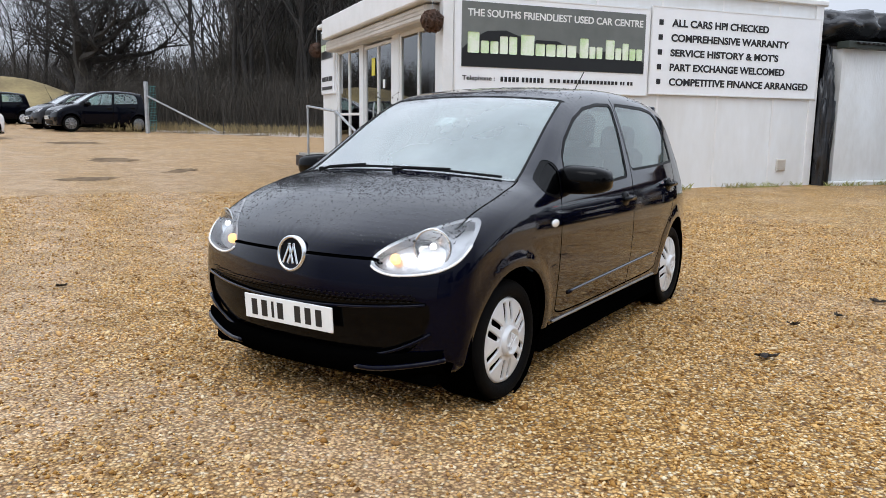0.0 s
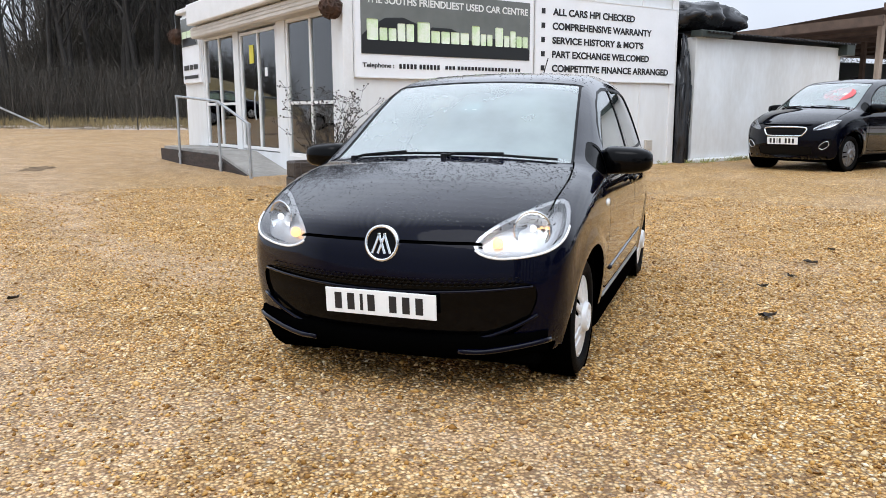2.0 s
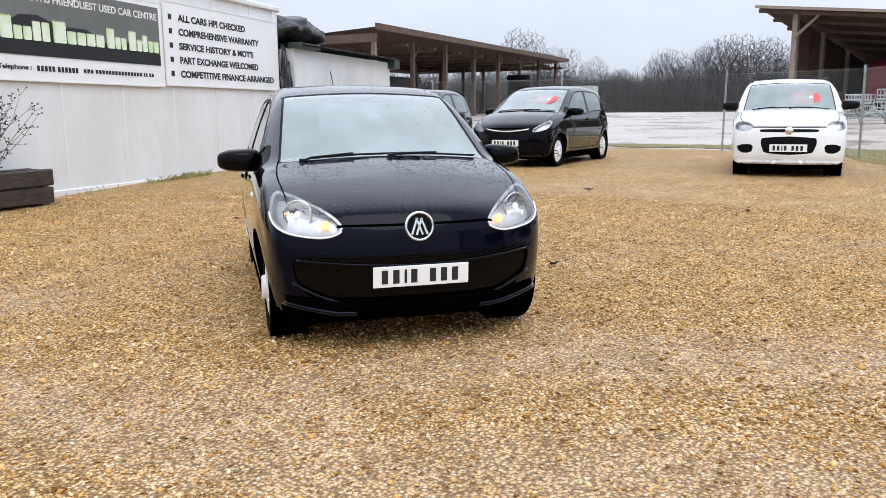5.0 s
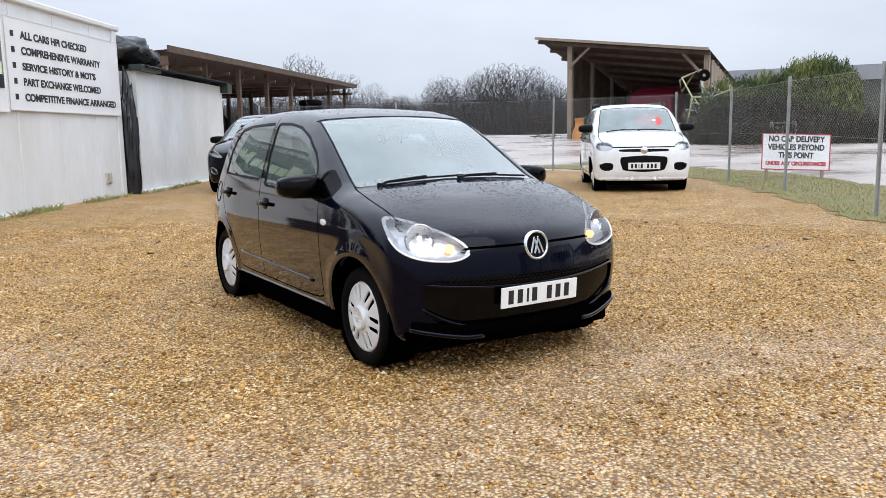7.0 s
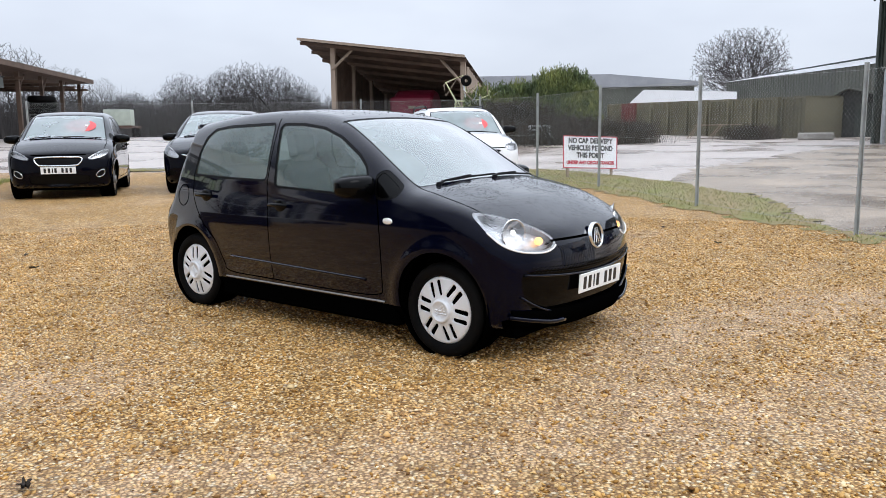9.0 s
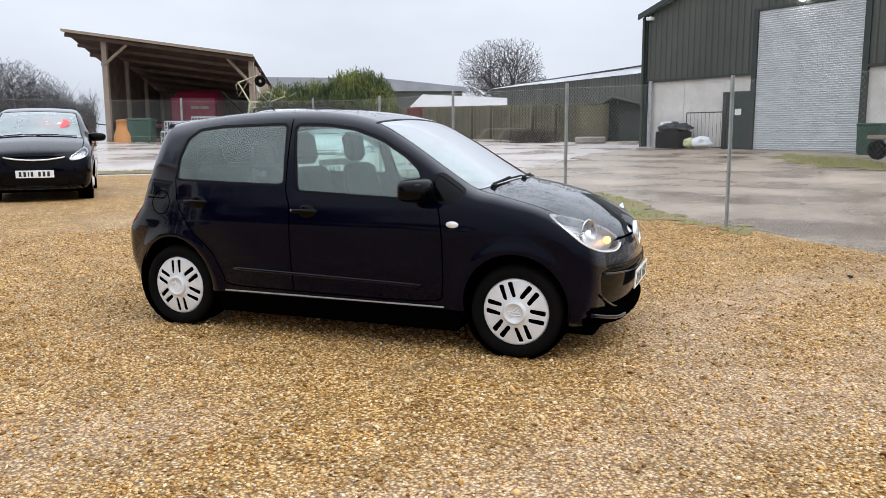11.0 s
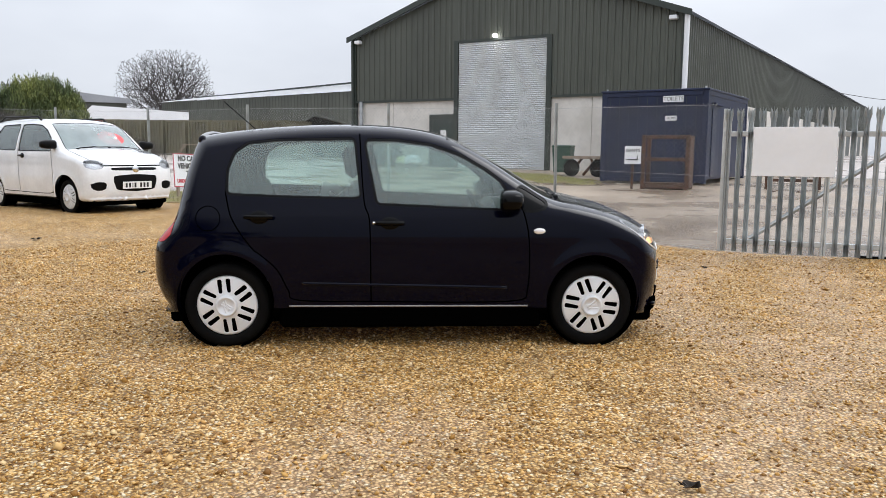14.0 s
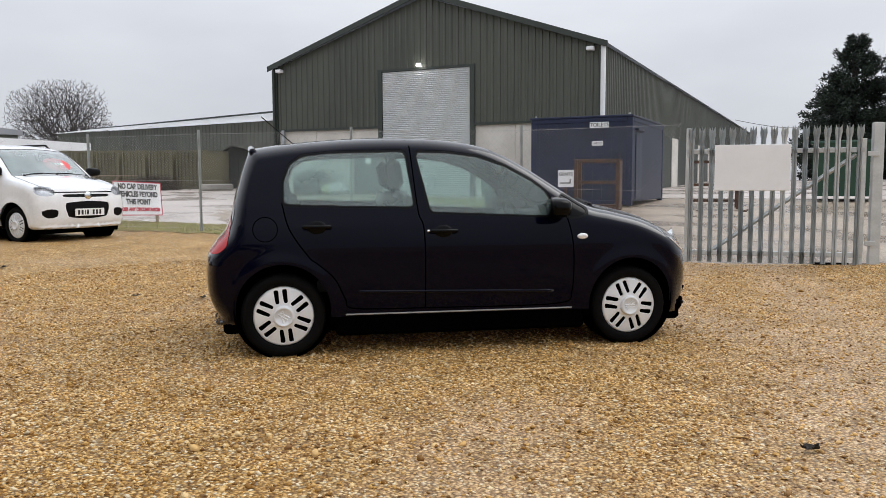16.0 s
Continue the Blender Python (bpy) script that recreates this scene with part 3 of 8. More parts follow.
        bmesh.ops.remove_doubles(bm, verts=bm.verts, dist=0.0004)
        bmesh.ops.recalc_face_normals(bm, faces=bm.faces)
        return bm


def take(bm, faces, mirror, shape, inward=0.0, offset=0.0, lip=0.0):
    """The chosen faces as a mesh of their own: on the left side, the right side or both ("both"); lip: depth of the edge turned inward."""
    out = bmesh.new()
    old = {}
    for f in faces:
        vs = []
        for v in f.verts:
            if v not in old:
                old[v] = out.verts.new(v.co)
            vs.append(old[v])
        out.faces.new(vs)
    out.verts.index_update()
    if not old:
        return out
    p = np.array([v.co[:] for v in out.verts])
    nrm = shape.normals(p)
    for v, n in zip(out.verts, nrm):
        v.normal = n
        v.co = v.co + Vector(n) * offset
    if lip:
        ns = {v: Vector(n) for v, n in zip(list(out.verts), nrm)}
        edges = [e for e in out.edges if e.is_boundary and not (abs(e.verts[0].co.y) < 1e-4 and abs(e.verts[1].co.y) < 1e-4)]
        made = {}
        for e in edges:
            for v in e.verts:
                if v not in made:
                    made[v] = out.verts.new(v.co - ns[v] * lip)
        for e in edges:
            a, b = e.verts
            try:
                out.faces.new((a, b, made[b], made[a]))
            except ValueError:
                pass
    if mirror in ("right", "both"):
        if mirror == "both":
            dup = bmesh.ops.duplicate(out, geom=list(out.verts) + list(out.edges) + list(out.faces))["geom"]
            vs = [g for g in dup if isinstance(g, bmesh.types.BMVert)]
            fs = [g for g in dup if isinstance(g, bmesh.types.BMFace)]
        else:
            vs, fs = list(out.verts), list(out.faces)
        for v in vs:
            v.co.y = -v.co.y
        bmesh.ops.reverse_faces(out, faces=fs)
        if mirror == "both":
            bmesh.ops.remove_doubles(out, verts=out.verts, dist=0.0003)
    return out


def panel(name, bm, mat, parent, shape, label="", thick=False):
    """Links a panel of the skin, shaded by the form's own normals."""
    ob = part(name, bm, mat, parent, label, smooth=True)
    me = ob.data
    if len(me.vertices):
        p = np.array([v.co[:] for v in me.vertices])
        n = shape.normals(p)
        me.normals_split_custom_set_from_vertices([tuple(v) for v in n])
    return ob


def wheel(parent, x, y, r, width, rim_r, slots, mat, seed, detail=True):
    """tyre, rim > slots; turned so that its face looks away from the car."""
    out = 1 if y > 0 else -1
    h = width / 2
    prof = [(rim_r * 0.98, -h * 0.8), (rim_r * 1.05, -h * 0.98), (r * 0.90, -h), (r * 0.965, -h * 0.86), (r * 0.99, -h * 0.66), (r, -h * 0.5), (r * 0.972, -h * 0.42), (r * 0.972, -h * 0.36), (r, -h * 0.30), (r, -h * 0.06), (r * 0.972, -h * 0.03), (r * 0.972, h * 0.03), (r, h * 0.06),
            (r, h * 0.30), (r * 0.972, h * 0.36), (r * 0.972, h * 0.42), (r, h * 0.5), (r * 0.99, h * 0.66), (r * 0.955, h * 0.88),
            (r * 0.90, h), (rim_r * 1.08, h * 0.98), (rim_r, h * 0.82), (rim_r * 0.98, h * 0.3)]
    w = new("wheel")
    w.parent = parent
    w.matrix_basis = pose(x, y, r - 0.004, 0, seed * 37, 0 if out > 0 else 180)
    bm = lathe(prof, 48)
    part("tyre", bm, RUBBER, w, smooth=True)
    # cover: a shallow dome cut by paired slots
    bm = bmesh.new()
    rings, seg = (26, 160) if detail else (16, 96)
    grid = []
    for i in range(1, rings + 1):
        rr = rim_r * i / rings
        dome = 0.022 * (1 - (i / rings) ** 2) + (0.008 if i / rings < 0.34 else 0.0) - (0.014 if i == rings else 0)
        grid.append([bm.verts.new((rr * math.cos(2 * math.pi * j / seg), h * 0.80 + dome, rr * math.sin(2 * math.pi * j / seg))) for j in range(seg)])
    mid = bm.verts.new((0, h * 0.80 + 0.031, 0))
    for j in range(seg):
        bm.faces.new((mid, grid[0][(j + 1) % seg], grid[0][j]))
        for i in range(rings - 1):
            bm.faces.new((grid[i][j], grid[i][(j + 1) % seg], grid[i + 1][(j + 1) % seg], grid[i + 1][j]))

    def slot(p):
        rr, a = np.hypot(p[:, 0], p[:, 2]), np.arctan2(p[:, 2], p[:, 0])
        n, off, half, r0, r1 = slots
        a = (a + math.pi / n) % (2 * math.pi / n) - math.pi / n
        u, v = rr * np.cos(a), np.abs(rr * np.sin(a))
        du = np.maximum(rim_r * r0 - u, u - rim_r * r1)
        dv = np.abs(v - rim_r * off) - rim_r * half * (0.55 + 0.6 * u / rim_r)
        return smooth_max(du, dv, 0.012)
    iso_cut(bm, slot)
    val = slot(centres(bm))
    dead = [f for f, v in zip(bm.faces, val) if v < 0]
    bmesh.ops.delete(bm, geom=dead, context="FACES")
    edges = [e for e in bm.edges if e.is_boundary]
    made = {}
    for e in edges:
        for v in e.verts:
            if v not in made:
                made[v] = bm.verts.new((v.co.x, v.co.y - 0.012, v.co.z))
    for e in edges:
        bm.faces.new((e.verts[0], e.verts[1], made[e.verts[1]], made[e.verts[0]]))
    bmesh.ops.recalc_face_normals(bm, faces=bm.faces)
    cover = part("wheel_cover", bm, mat, w, "silver plastic wheel cover with paired slots")
    for p in cover.data.polygons:
        p.use_smooth = True
    part("brake_backing", lathe([(0.001, h * 0.55), (rim_r * 0.97, h * 0.55)], 32), GAP, w)
    part("hub_badge", lathe([(0.001, h * 0.80 + 0.034), (rim_r * 0.25, h * 0.80 + 0.033), (rim_r * 0.27, h * 0.80 + 0.041), (rim_r * 0.31, h * 0.80 + 0.041), (rim_r * 0.345, h * 0.80 + 0.034), (rim_r * 0.36, h * 0.80 + 0.012)], 36), mat, w, "", True)
    if detail:
        bm = bmesh.new()
        for a, x0 in ((22, -0.014), (-22, 0.014), (22, 0.004), (-22, -0.004)):
            add_box(bm, -0.0035, 0.0035, h * 0.80 + 0.030, h * 0.80 + 0.039, -0.038, 0.038, 0.002, Matrix.Translation((x0, 0, 0.0)) @ Matrix.Rotation(radians(a), 4, "Y"))
        part("badge_shape", bm, mat, w)
    return w


def plate(parent, x, z, width=0.52, height=0.112, lean=0.0):
    """A white number plate that faces ahead, its characters as plain bars."""
    p = part("number_plate", box(-0.004, 0.004, -width / 2, width / 2, -height / 2, height / 2, 0.002), PLATE_WHITE, parent, "white number plate with black bars")
    p.matrix_basis = pose(x, 0, z, 0, lean, 0)
    for y, w in ((-0.198, 0.034), (-0.137, 0.034), (-0.086, 0.014), (-0.040, 0.034), (0.062, 0.034), (0.123, 0.034), (0.184, 0.034)):
        part("plate_bar", box(0.0035, 0.0055, y - w / 2, y + w / 2, -0.037, 0.037), LETTER, p)
    return p


def seat(parent, x, y, wide, cloth):
    """seat > headrest"""
    bm = bmesh.new()
    add_box(bm, x - 0.24, x + 0.26, y - wide / 2, y + wide / 2, 0.36, 0.52, 0.05)
    add_box(bm, -0.06, 0.06, y - wide / 2 + 0.02, y + wide / 2 - 0.02, 0.0, 0.62, 0.05, Matrix.Translation((x - 0.26, 0, 0.48)) @ Matrix.Rotation(radians(-14), 4, "Y"))
    s = part("seat", bm, cloth, parent, smooth=False)
    for o in ([0] if wide < 0.7 else [-0.34, 0.34]):
        bm = bmesh.new()
        add_box(bm, -0.045, 0.045, y + o - 0.125, y + o + 0.125, 0.0, 0.22, 0.04, Matrix.Translation((x - 0.42, 0, 1.10 if wide < 0.7 else 1.02)) @ Matrix.Rotation(radians(-10), 4, "Y"))
        part("headrest", bm, cloth, s)
    return s


def cabin(parent, spec):
    """floor pan, dashboard, steering wheel, seats, mirror and wheel wells"""
    k = spec["scale"]
    base, half = spec["base"], spec["half"]
    bm = bmesh.new()
    add_box(bm, spec["tail"] + 0.15, spec["nose"] - 0.16, -half + 0.16, half - 0.16, 0.145, 0.26, 0.02)
    add_box(bm, -base + 0.34, base - 0.34, -half + 0.04, half - 0.04, 0.13, 0.26, 0.02)
    add_box(bm, spec["cowl"] - 0.12, spec["nose"] - 0.3, -half + 0.2, half - 0.2, 0.28, 0.70, 0.03)
    # near-black: the shade of the underbody put into the colour
    part("floor_pan", bm, GAP, parent)
    bm = bmesh.new()
    add_box(bm, spec["cowl"] - 0.42, spec["cowl"] - 0.05, -half + 0.12, half - 0.12, 0.62, 0.92, 0.05)
    d = part("dashboard", bm, DASH, parent)
    ring = 24
    c = Matrix.Translation((spec["cowl"] - 0.52, -0.36, 0.86)) @ Matrix.Rotation(radians(64), 4, "Y")
    pts = [c @ Vector((0.175 * math.cos(2 * math.pi * i / ring), 0.175 * math.sin(2 * math.pi * i / ring), 0)) for i in range(ring)]
    bm = tube(pts, 0.014, 6, closed=True)
    for a in (0, 8, 16):
        add_tube(bm, c @ Vector((0, 0, 0.01)), pts[a], 0.016, 0.014, 6)
    part("steering_wheel", bm, BLACK_PLASTIC, d)
    seat(parent, spec["cowl"] - 0.98, -0.36, 0.46, SEAT_CLOTH)
    seat(parent, spec["cowl"] - 0.98, 0.36, 0.46, SEAT_CLOTH)
    seat(parent, spec["cowl"] - 1.78, 0.0, 1.14, SEAT_CLOTH)
    part("interior_mirror", box(spec["cowl"] - 0.56, spec["cowl"] - 0.53, -0.11, 0.11, 1.22, 1.285, 0.015), BLACK_PLASTIC, parent)
    for sx in (-1, 1):
        for sy in (-1, 1):
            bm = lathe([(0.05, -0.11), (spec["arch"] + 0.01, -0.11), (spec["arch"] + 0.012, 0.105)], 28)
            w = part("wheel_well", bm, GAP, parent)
            w.matrix_basis = pose(sx * base, sy * (half - 0.155), 0.31, 0, 0, 0 if sy > 0 else 180)


def on_side(sh, x, z, sy):
    """The point of the car's side at x and z."""
    y = np.linspace(0.3, 1.0, 400)
    v = sh.value(np.column_stack([np.full(400, x), y, np.full(400, z)]))
    return sy * float(y[np.argmax(v > 0)])


def on_front(sh, y, z):
    x = np.linspace(0.8, 2.1, 500)
    v = sh.value(np.column_stack([x, np.full(500, y), np.full(500, z)]))
    return float(x[np.argmax(v > 0)])


def on_top(sh, x, y):
    z = np.linspace(0.6, 1.7, 500)
    v = sh.value(np.column_stack([np.full(500, x), np.full(500, y), z]))
    return float(z[np.argmax(v > 0)])


def build_car(name, m, label, spec, group=""):
    """A five-door hatchback with all its panels, glass, lamps, wheels and seats."""
    car = thing(name, m, label, "car", group)
    sh = Shape(spec["outline"], spec["widths"], spec["bow"][0], spec["bow"][1], spec["taper"][0], spec["taper"][1], spec["base"], spec["arch"])
    spec = dict(spec, nose=sh.nose, tail=sh.tail, half=sh.half, scale=1.0)
    fine = spec["fine"]
    bm = sh.skin(*((120, 116, 40) if fine else (72, 64, 22)))
    arch, base = spec["arch"], spec["base"]

    def f_arch(p):
        d = np.minimum(np.hypot(p[:, 0] - base, p[:, 2] - 0.31), np.hypot(p[:, 0] + base, p[:, 2] - 0.31)) - arch
        return np.maximum(d, 0.45 - p[:, 1])

    def f_side(outline, r=0.02, ymin=0.4):
        pts = np.asarray(outline)

        def f(p):
            return np.maximum(seg_distance(p[:, 0], p[:, 2], pts, True) - r, ymin - p[:, 1])
        return f

    def f_front(outline, xmin, r=0.0, curved=True):
        pts = spline(outline, 5, closed=True) if curved else np.asarray(outline)

        def f(p):
            return np.maximum(seg_distance(p[:, 1], p[:, 2], pts, True) - r, xmin - p[:, 0])
        return f

    def f_back(outline, xmax, r=0.0):
        pts = np.asarray(outline)

        def f(p):
            return np.maximum(seg_distance(p[:, 1], p[:, 2], pts, True) - r, p[:, 0] - xmax)
        return f

    ws = spec["screen"]

    def f_screen(p):
        return np.maximum(seg_distance(sh.straight(p), p[:, 1], np.array([(ws[0], -0.3), (ws[0], ws[1]), (ws[2], ws[3]), (ws[2], -0.3)]), True), 0.6 - p[:, 2])

    def f_band(f, a, b):
        return lambda p: np.maximum(f(p) - b, a - f(p))

    def f_line(points, half, plane, extra):
        """The band of a shut line, and the two cuts that bound it."""
        pts = spline(points, 5)

        def uv(p):
            return {"xz": (p[:, 0], p[:, 2]), "xy": (sh.straight(p), p[:, 1]), "yz": (p[:, 1], p[:, 2])}[plane]

        def band(p):
            return np.maximum(seg_distance(*uv(p), pts, False) - half, extra(p))

        def edge(sign):
            def f(p):
                d = side_distance(*uv(p), pts) + sign * half
                far = np.abs(d) > 0.06
                return np.where(far | (extra(p) > 0.02), 1.0, d)
            return f
        return band, edge

    side_y = lambda p: 0.45 - p[:, 1]
    cuts = []
    windows = [f_side(w, 0.025) for w in spec["windows"]]
    cuts.append(("arch", f_arch))
    cuts.append(("sill_edge", lambda p: np.full(len(p), 1.0), lambda p: p[:, 2] - 0.262))
    for i, w in enumerate(windows):
        cuts.append(("pane%d" % i, w))
        cuts.append(("seal%d" % i, f_band(w, 0.0, 0.016), lambda p, w=w: w(p) - 0.016))
    cuts.append(("screen", f_screen))
    cuts.append(("screen_seal", f_band(f_screen, 0.0, 0.014), lambda p: f_screen(p) - 0.014))
    cuts.append(("back_glass", f_back(spec["back_glass"], -0.8, 0.03)))
    f_lamp = f_front(spec["lamp"], spec["lamp_from"])
    cuts.append(("lamp", f_lamp, f_lamp, lambda p: f_lamp(p) + 0.013))
    cuts.append(("tail_lamp", f_side(spec["tail_lamp"], 0.012, spec["tail_in"])))
    for i, gr in enumerate(spec["grilles"]):
        cuts.append(("grille%d" % i, f_front(gr, 1.2)))
    if fine or spec.get("gaps", True):
        hw = 0.0042 if fine else 0.006
        for pts in spec["gaps_side"]:
            band, edge = f_line(pts, hw, "xz", side_y)
            cuts.append(("gap", band, edge(1), edge(-1)))
        band, edge = f_line(spec["gap_hood"], hw, "xy", lambda p: np.maximum(0.7 - p[:, 2], 0.2 - p[:, 0]))
        cuts.append(("gap", band, edge(1), edge(-1)))
        band, edge = f_line(spec["gap_nose"], hw * 1.6, "yz", lambda p: 1.2 - p[:, 0])
        cuts.append(("gap", band, edge(1), edge(-1)))
    for c in cuts:
        for f in (c[2:] or c[1:2]):
            iso_cut(bm, f)
    cc = centres(bm)
    tag = np.array(["body"] * len(cc), dtype=object)
    doors = [f_side(d, 0.0) for d in spec["doors"]]
    for i, d in enumerate(doors):
        tag[d(cc) < 0] = "door%d" % i
    hx, hy = spec["gap_hood"][0][0], spec["gap_hood"][0][1]
    in_hood = (seg_distance(sh.straight(cc), cc[:, 1], np.array(spec["gap_hood"] + [(sh.nose + 0.1, spec["gap_hood"][-1][1]), (sh.nose + 0.1, -0.2), (hx, -0.2)]), True) < 0) & (cc[:, 2] > spec["gap_nose"][0][1])
    tag[in_hood] = "bonnet"
    for c in cuts:
        tag[c[1](cc) < 0] = c[0]
    tag[(tag == "body") & (cc[:, 2] < 0.262) & (np.abs(cc[:, 0]) < base + 0.2)] = "sill"
    if fine:
        tag[(cc[:, 2] < 0.262) & (cc[:, 0] > 1.50) & (np.abs(cc[:, 1]) < 0.71)] = "open"
    faces = list(bm.faces)

    def pick(nm):
        return [f for f, t in zip(faces, tag) if t == nm]
    lip = 0.02
    paint = spec["paint"]
    panel("body_shell", take(bm, pick("body"), "both", sh, lip=lip), paint, car, sh)
    # lower sill blackened: the shade below the doors put into the colour
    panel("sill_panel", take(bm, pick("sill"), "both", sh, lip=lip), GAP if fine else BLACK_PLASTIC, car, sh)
    panel("bonnet", take(bm, pick("bonnet"), "both", sh, lip=0.012), paint, car, sh)
    for i in range(len(doors)):
        for s in ("left", "right"):
            panel("front_door" if i == 0 else "rear_door", take(bm, pick("door%d" % i), s, sh, lip=0.012), paint, car, sh)
    panel("shut_line", take(bm, pick("gap"), "both", sh, offset=-0.009), GAP, car, sh)
    for i in range(len(windows)):
        for s in ("left", "right"):
            panel("side_window", take(bm, pick("pane%d" % i), s, sh, offset=-0.006), GLASS_CAR if i < 2 else GLOSS_BLACK, car, sh)
            panel("window_seal", take(bm, pick("seal%d" % i), s, sh, offset=-0.002, lip=0.012), BLACK_PLASTIC, car, sh)
    panel("windscreen", take(bm, pick("screen"), "both", sh, offset=-0.004), spec.get("screen_glass", GLASS_SCREEN), car, sh, "misted windscreen beaded with rain")
    panel("windscreen_seal", take(bm, pick("screen_seal"), "both", sh, offset=-0.002, lip=0.012), BLACK_PLASTIC, car, sh)
    panel("rear_window", take(bm, pick("back_glass"), "both", sh, offset=-0.003), GLASS_DARK, car, sh)
    for s in ("left", "right"):
        lens = panel("headlamp", take(bm, pick("lamp"), s, sh, offset=0.001), GLASS_LENS, car, sh, "clear headlamp")
        inner = take(bm, pick("lamp"), s, sh, offset=-0.05)
        panel("headlamp_housing", inner, REFLECTOR, lens, sh)
        rim = take(bm, [f for f in pick("lamp") if spec_edge(f, cuts)], s, sh, offset=-0.004, lip=0.05)
        if len(rim.faces):
            panel("headlamp_bezel", rim, REFLECTOR, lens, sh)
        else:
            rim.free()
        panel("tail_lamp", take(bm, pick("tail_lamp"), s, sh, offset=0.003), TAIL_RED, car, sh, "red tail lamp")
    for i, gr in enumerate(spec["grilles"]):
        for s in (("both",) if min(a for a, _ in gr) < 0 else ("left", "right")):
            panel("grille", take(bm, pick("grille%d" % i), s, sh, offset=-0.012), spec["grille_mat"], car, sh, "black plastic grille")
    bm.free()
    half = sh.half
    for i, sx in enumerate((-1, 1)):
        for j, sy in enumerate((-1, 1)):
            wheel(car, sx * base, sy * (half - 0.135), spec["tyre"], 0.175, spec["rim"], spec["slots"], spec["wheel_mat"], i * 2 + j + 1, fine)
    cabin(car, spec)
    plate(car, spec["plate"][0], spec["plate"][1], lean=spec["plate"][2])
    # door mirrors
    mx, mz = spec["mirror"]
    for sy in (-1, 1):
        bm = bmesh.new()
        bmesh.ops.create_uvsphere(bm, u_segments=20, v_segments=12, radius=1.0)
        for v in bm.verts:
            c = v.co
            w = 0.105 - 0.025 * (c.y * sy)
            v.co = Vector(((0.10 if c.x > 0 else 0.05) * math.copysign(abs(c.x) ** 0.75, c.x), 0.118 * math.copysign(abs(c.y) ** 0.62, c.y), (0.070 + 0.014 * c.y * -sy) * math.copysign(abs(c.z) ** 0.5, c.z)))
        mir = part("door_mirror", bm, spec.get("mirror_mat", GLOSS_BLACK), car, "black door mirror", True)
        mir.matrix_basis = pose(mx, sy * (half + 0.055), mz, 0, 0, sy * 8) @ Matrix.Diagonal((1.05, 1.1, 1.0, 1))
        bm = bmesh.new()
        add_tube(bm, (0, sy * -0.16, -0.075), (0.01, sy * -0.03, -0.03), 0.028, 0.022, 8)
        part("mirror_arm", bm, BLACK_PLASTIC, mir)
        for dx, dz in spec["handles"]:
            y = sy * (np.interp(dz, sh.wz, sh.ww) + 0.006)
            hb = bmesh.new()
            add_box(hb, dx - 0.095, dx + 0.095, sy * 0.012, sy * 0.032, -0.014, 0.014, 0.008)
            bmesh.ops.create_uvsphere(hb, u_segments=14, v_segments=8, radius=0.055, matrix=Matrix.Translation((0.0 + dx, sy * -0.006, -0.004)) @ Matrix.Diagonal((1.15, 0.22, 0.8, 1)))
            hd = part("door_handle", hb, GLOSS_BLACK, car, "", True)
            hd.matrix_basis = pose(0, float(y), dz)
    # wipers
    for y0, y1 in ((0.05, 0.58), (-0.48, 0.06)):
        bm = bmesh.new()


        def lie(y, back, up):
            x = ws[2] / (1 + sh.bow_front * (abs(y) / half) ** 2.4) - back
            return (x, y, on_top(sh, x, y) + up)
        blade = tube([lie(y, 0.002 + 0.02 * (y - y0), 0.007) for y in np.linspace(y0, y1, 9)], 0.0065, 6)
        wiper = part("wiper_blade", blade, BLACK_PLASTIC, car)
        ym = (y0 + y1) / 2
        part("wiper_arm", tube([lie(y0 - 0.04, -0.02, 0.004), lie(y0 + 0.02, -0.01, 0.014), lie(ym, 0.008, 0.016)], 0.0075, 6), BLACK_PLASTIC, wiper)
        part("wiper_pivot", lathe([(0.001, 0.02), (0.016, 0.016), (0.02, -0.01)], 12), BLACK_PLASTIC, wiper).matrix_basis = Matrix.Translation(lie(y0 - 0.04, -0.02, 0.0)) @ Matrix.Rotation(radians(90), 4, "X")
    return car, sh


def spec_edge(f, cuts):
    """Faces of a lamp within a finger's width of its rim."""
    c = np.array([f.calc_center_median()[:]])
    for cut in cuts:
        if cut[0] == "lamp":
            return cut[1](c)[0] > -0.013
    return False

# ---- ground ----
DRIVE = [[(-12, 20), (-6.6, 12.3), (-4.1, 8.1), (-2.75, 5.0), (-2.25, 3.7), (-2.0, 2.9), (-1.1, 1.6), (0.2, -0.4)], [(-2.25, 3.7), (-1.2, 3.35), (-0.5, 3.1), (0.6, 1.6), (0.9, 0.0)], [(-9, 21), (-4.6, 13.2), (-3.2, 8.6), (-1.7, 6.4)]]


def tread(p):
    """How far the wheels have packed the gravel, by distance from the drive."""
    d = np.min([seg_distance(p[:, 0], p[:, 1], np.array(c), False) for c in DRIVE], axis=0)
    wide = 0.45 + 0.16 * np.clip(p[:, 1] - 9.0, 0, 14)
    open_yard = np.clip((p[:, 1] - 10.5) / 5.0, 0, 1) * np.clip((0.5 - p[:, 0]) / 2.0, 0, 1)
    return np.maximum(0.6 * np.exp(-(d / wide) ** 2), 0.45 * open_yard)


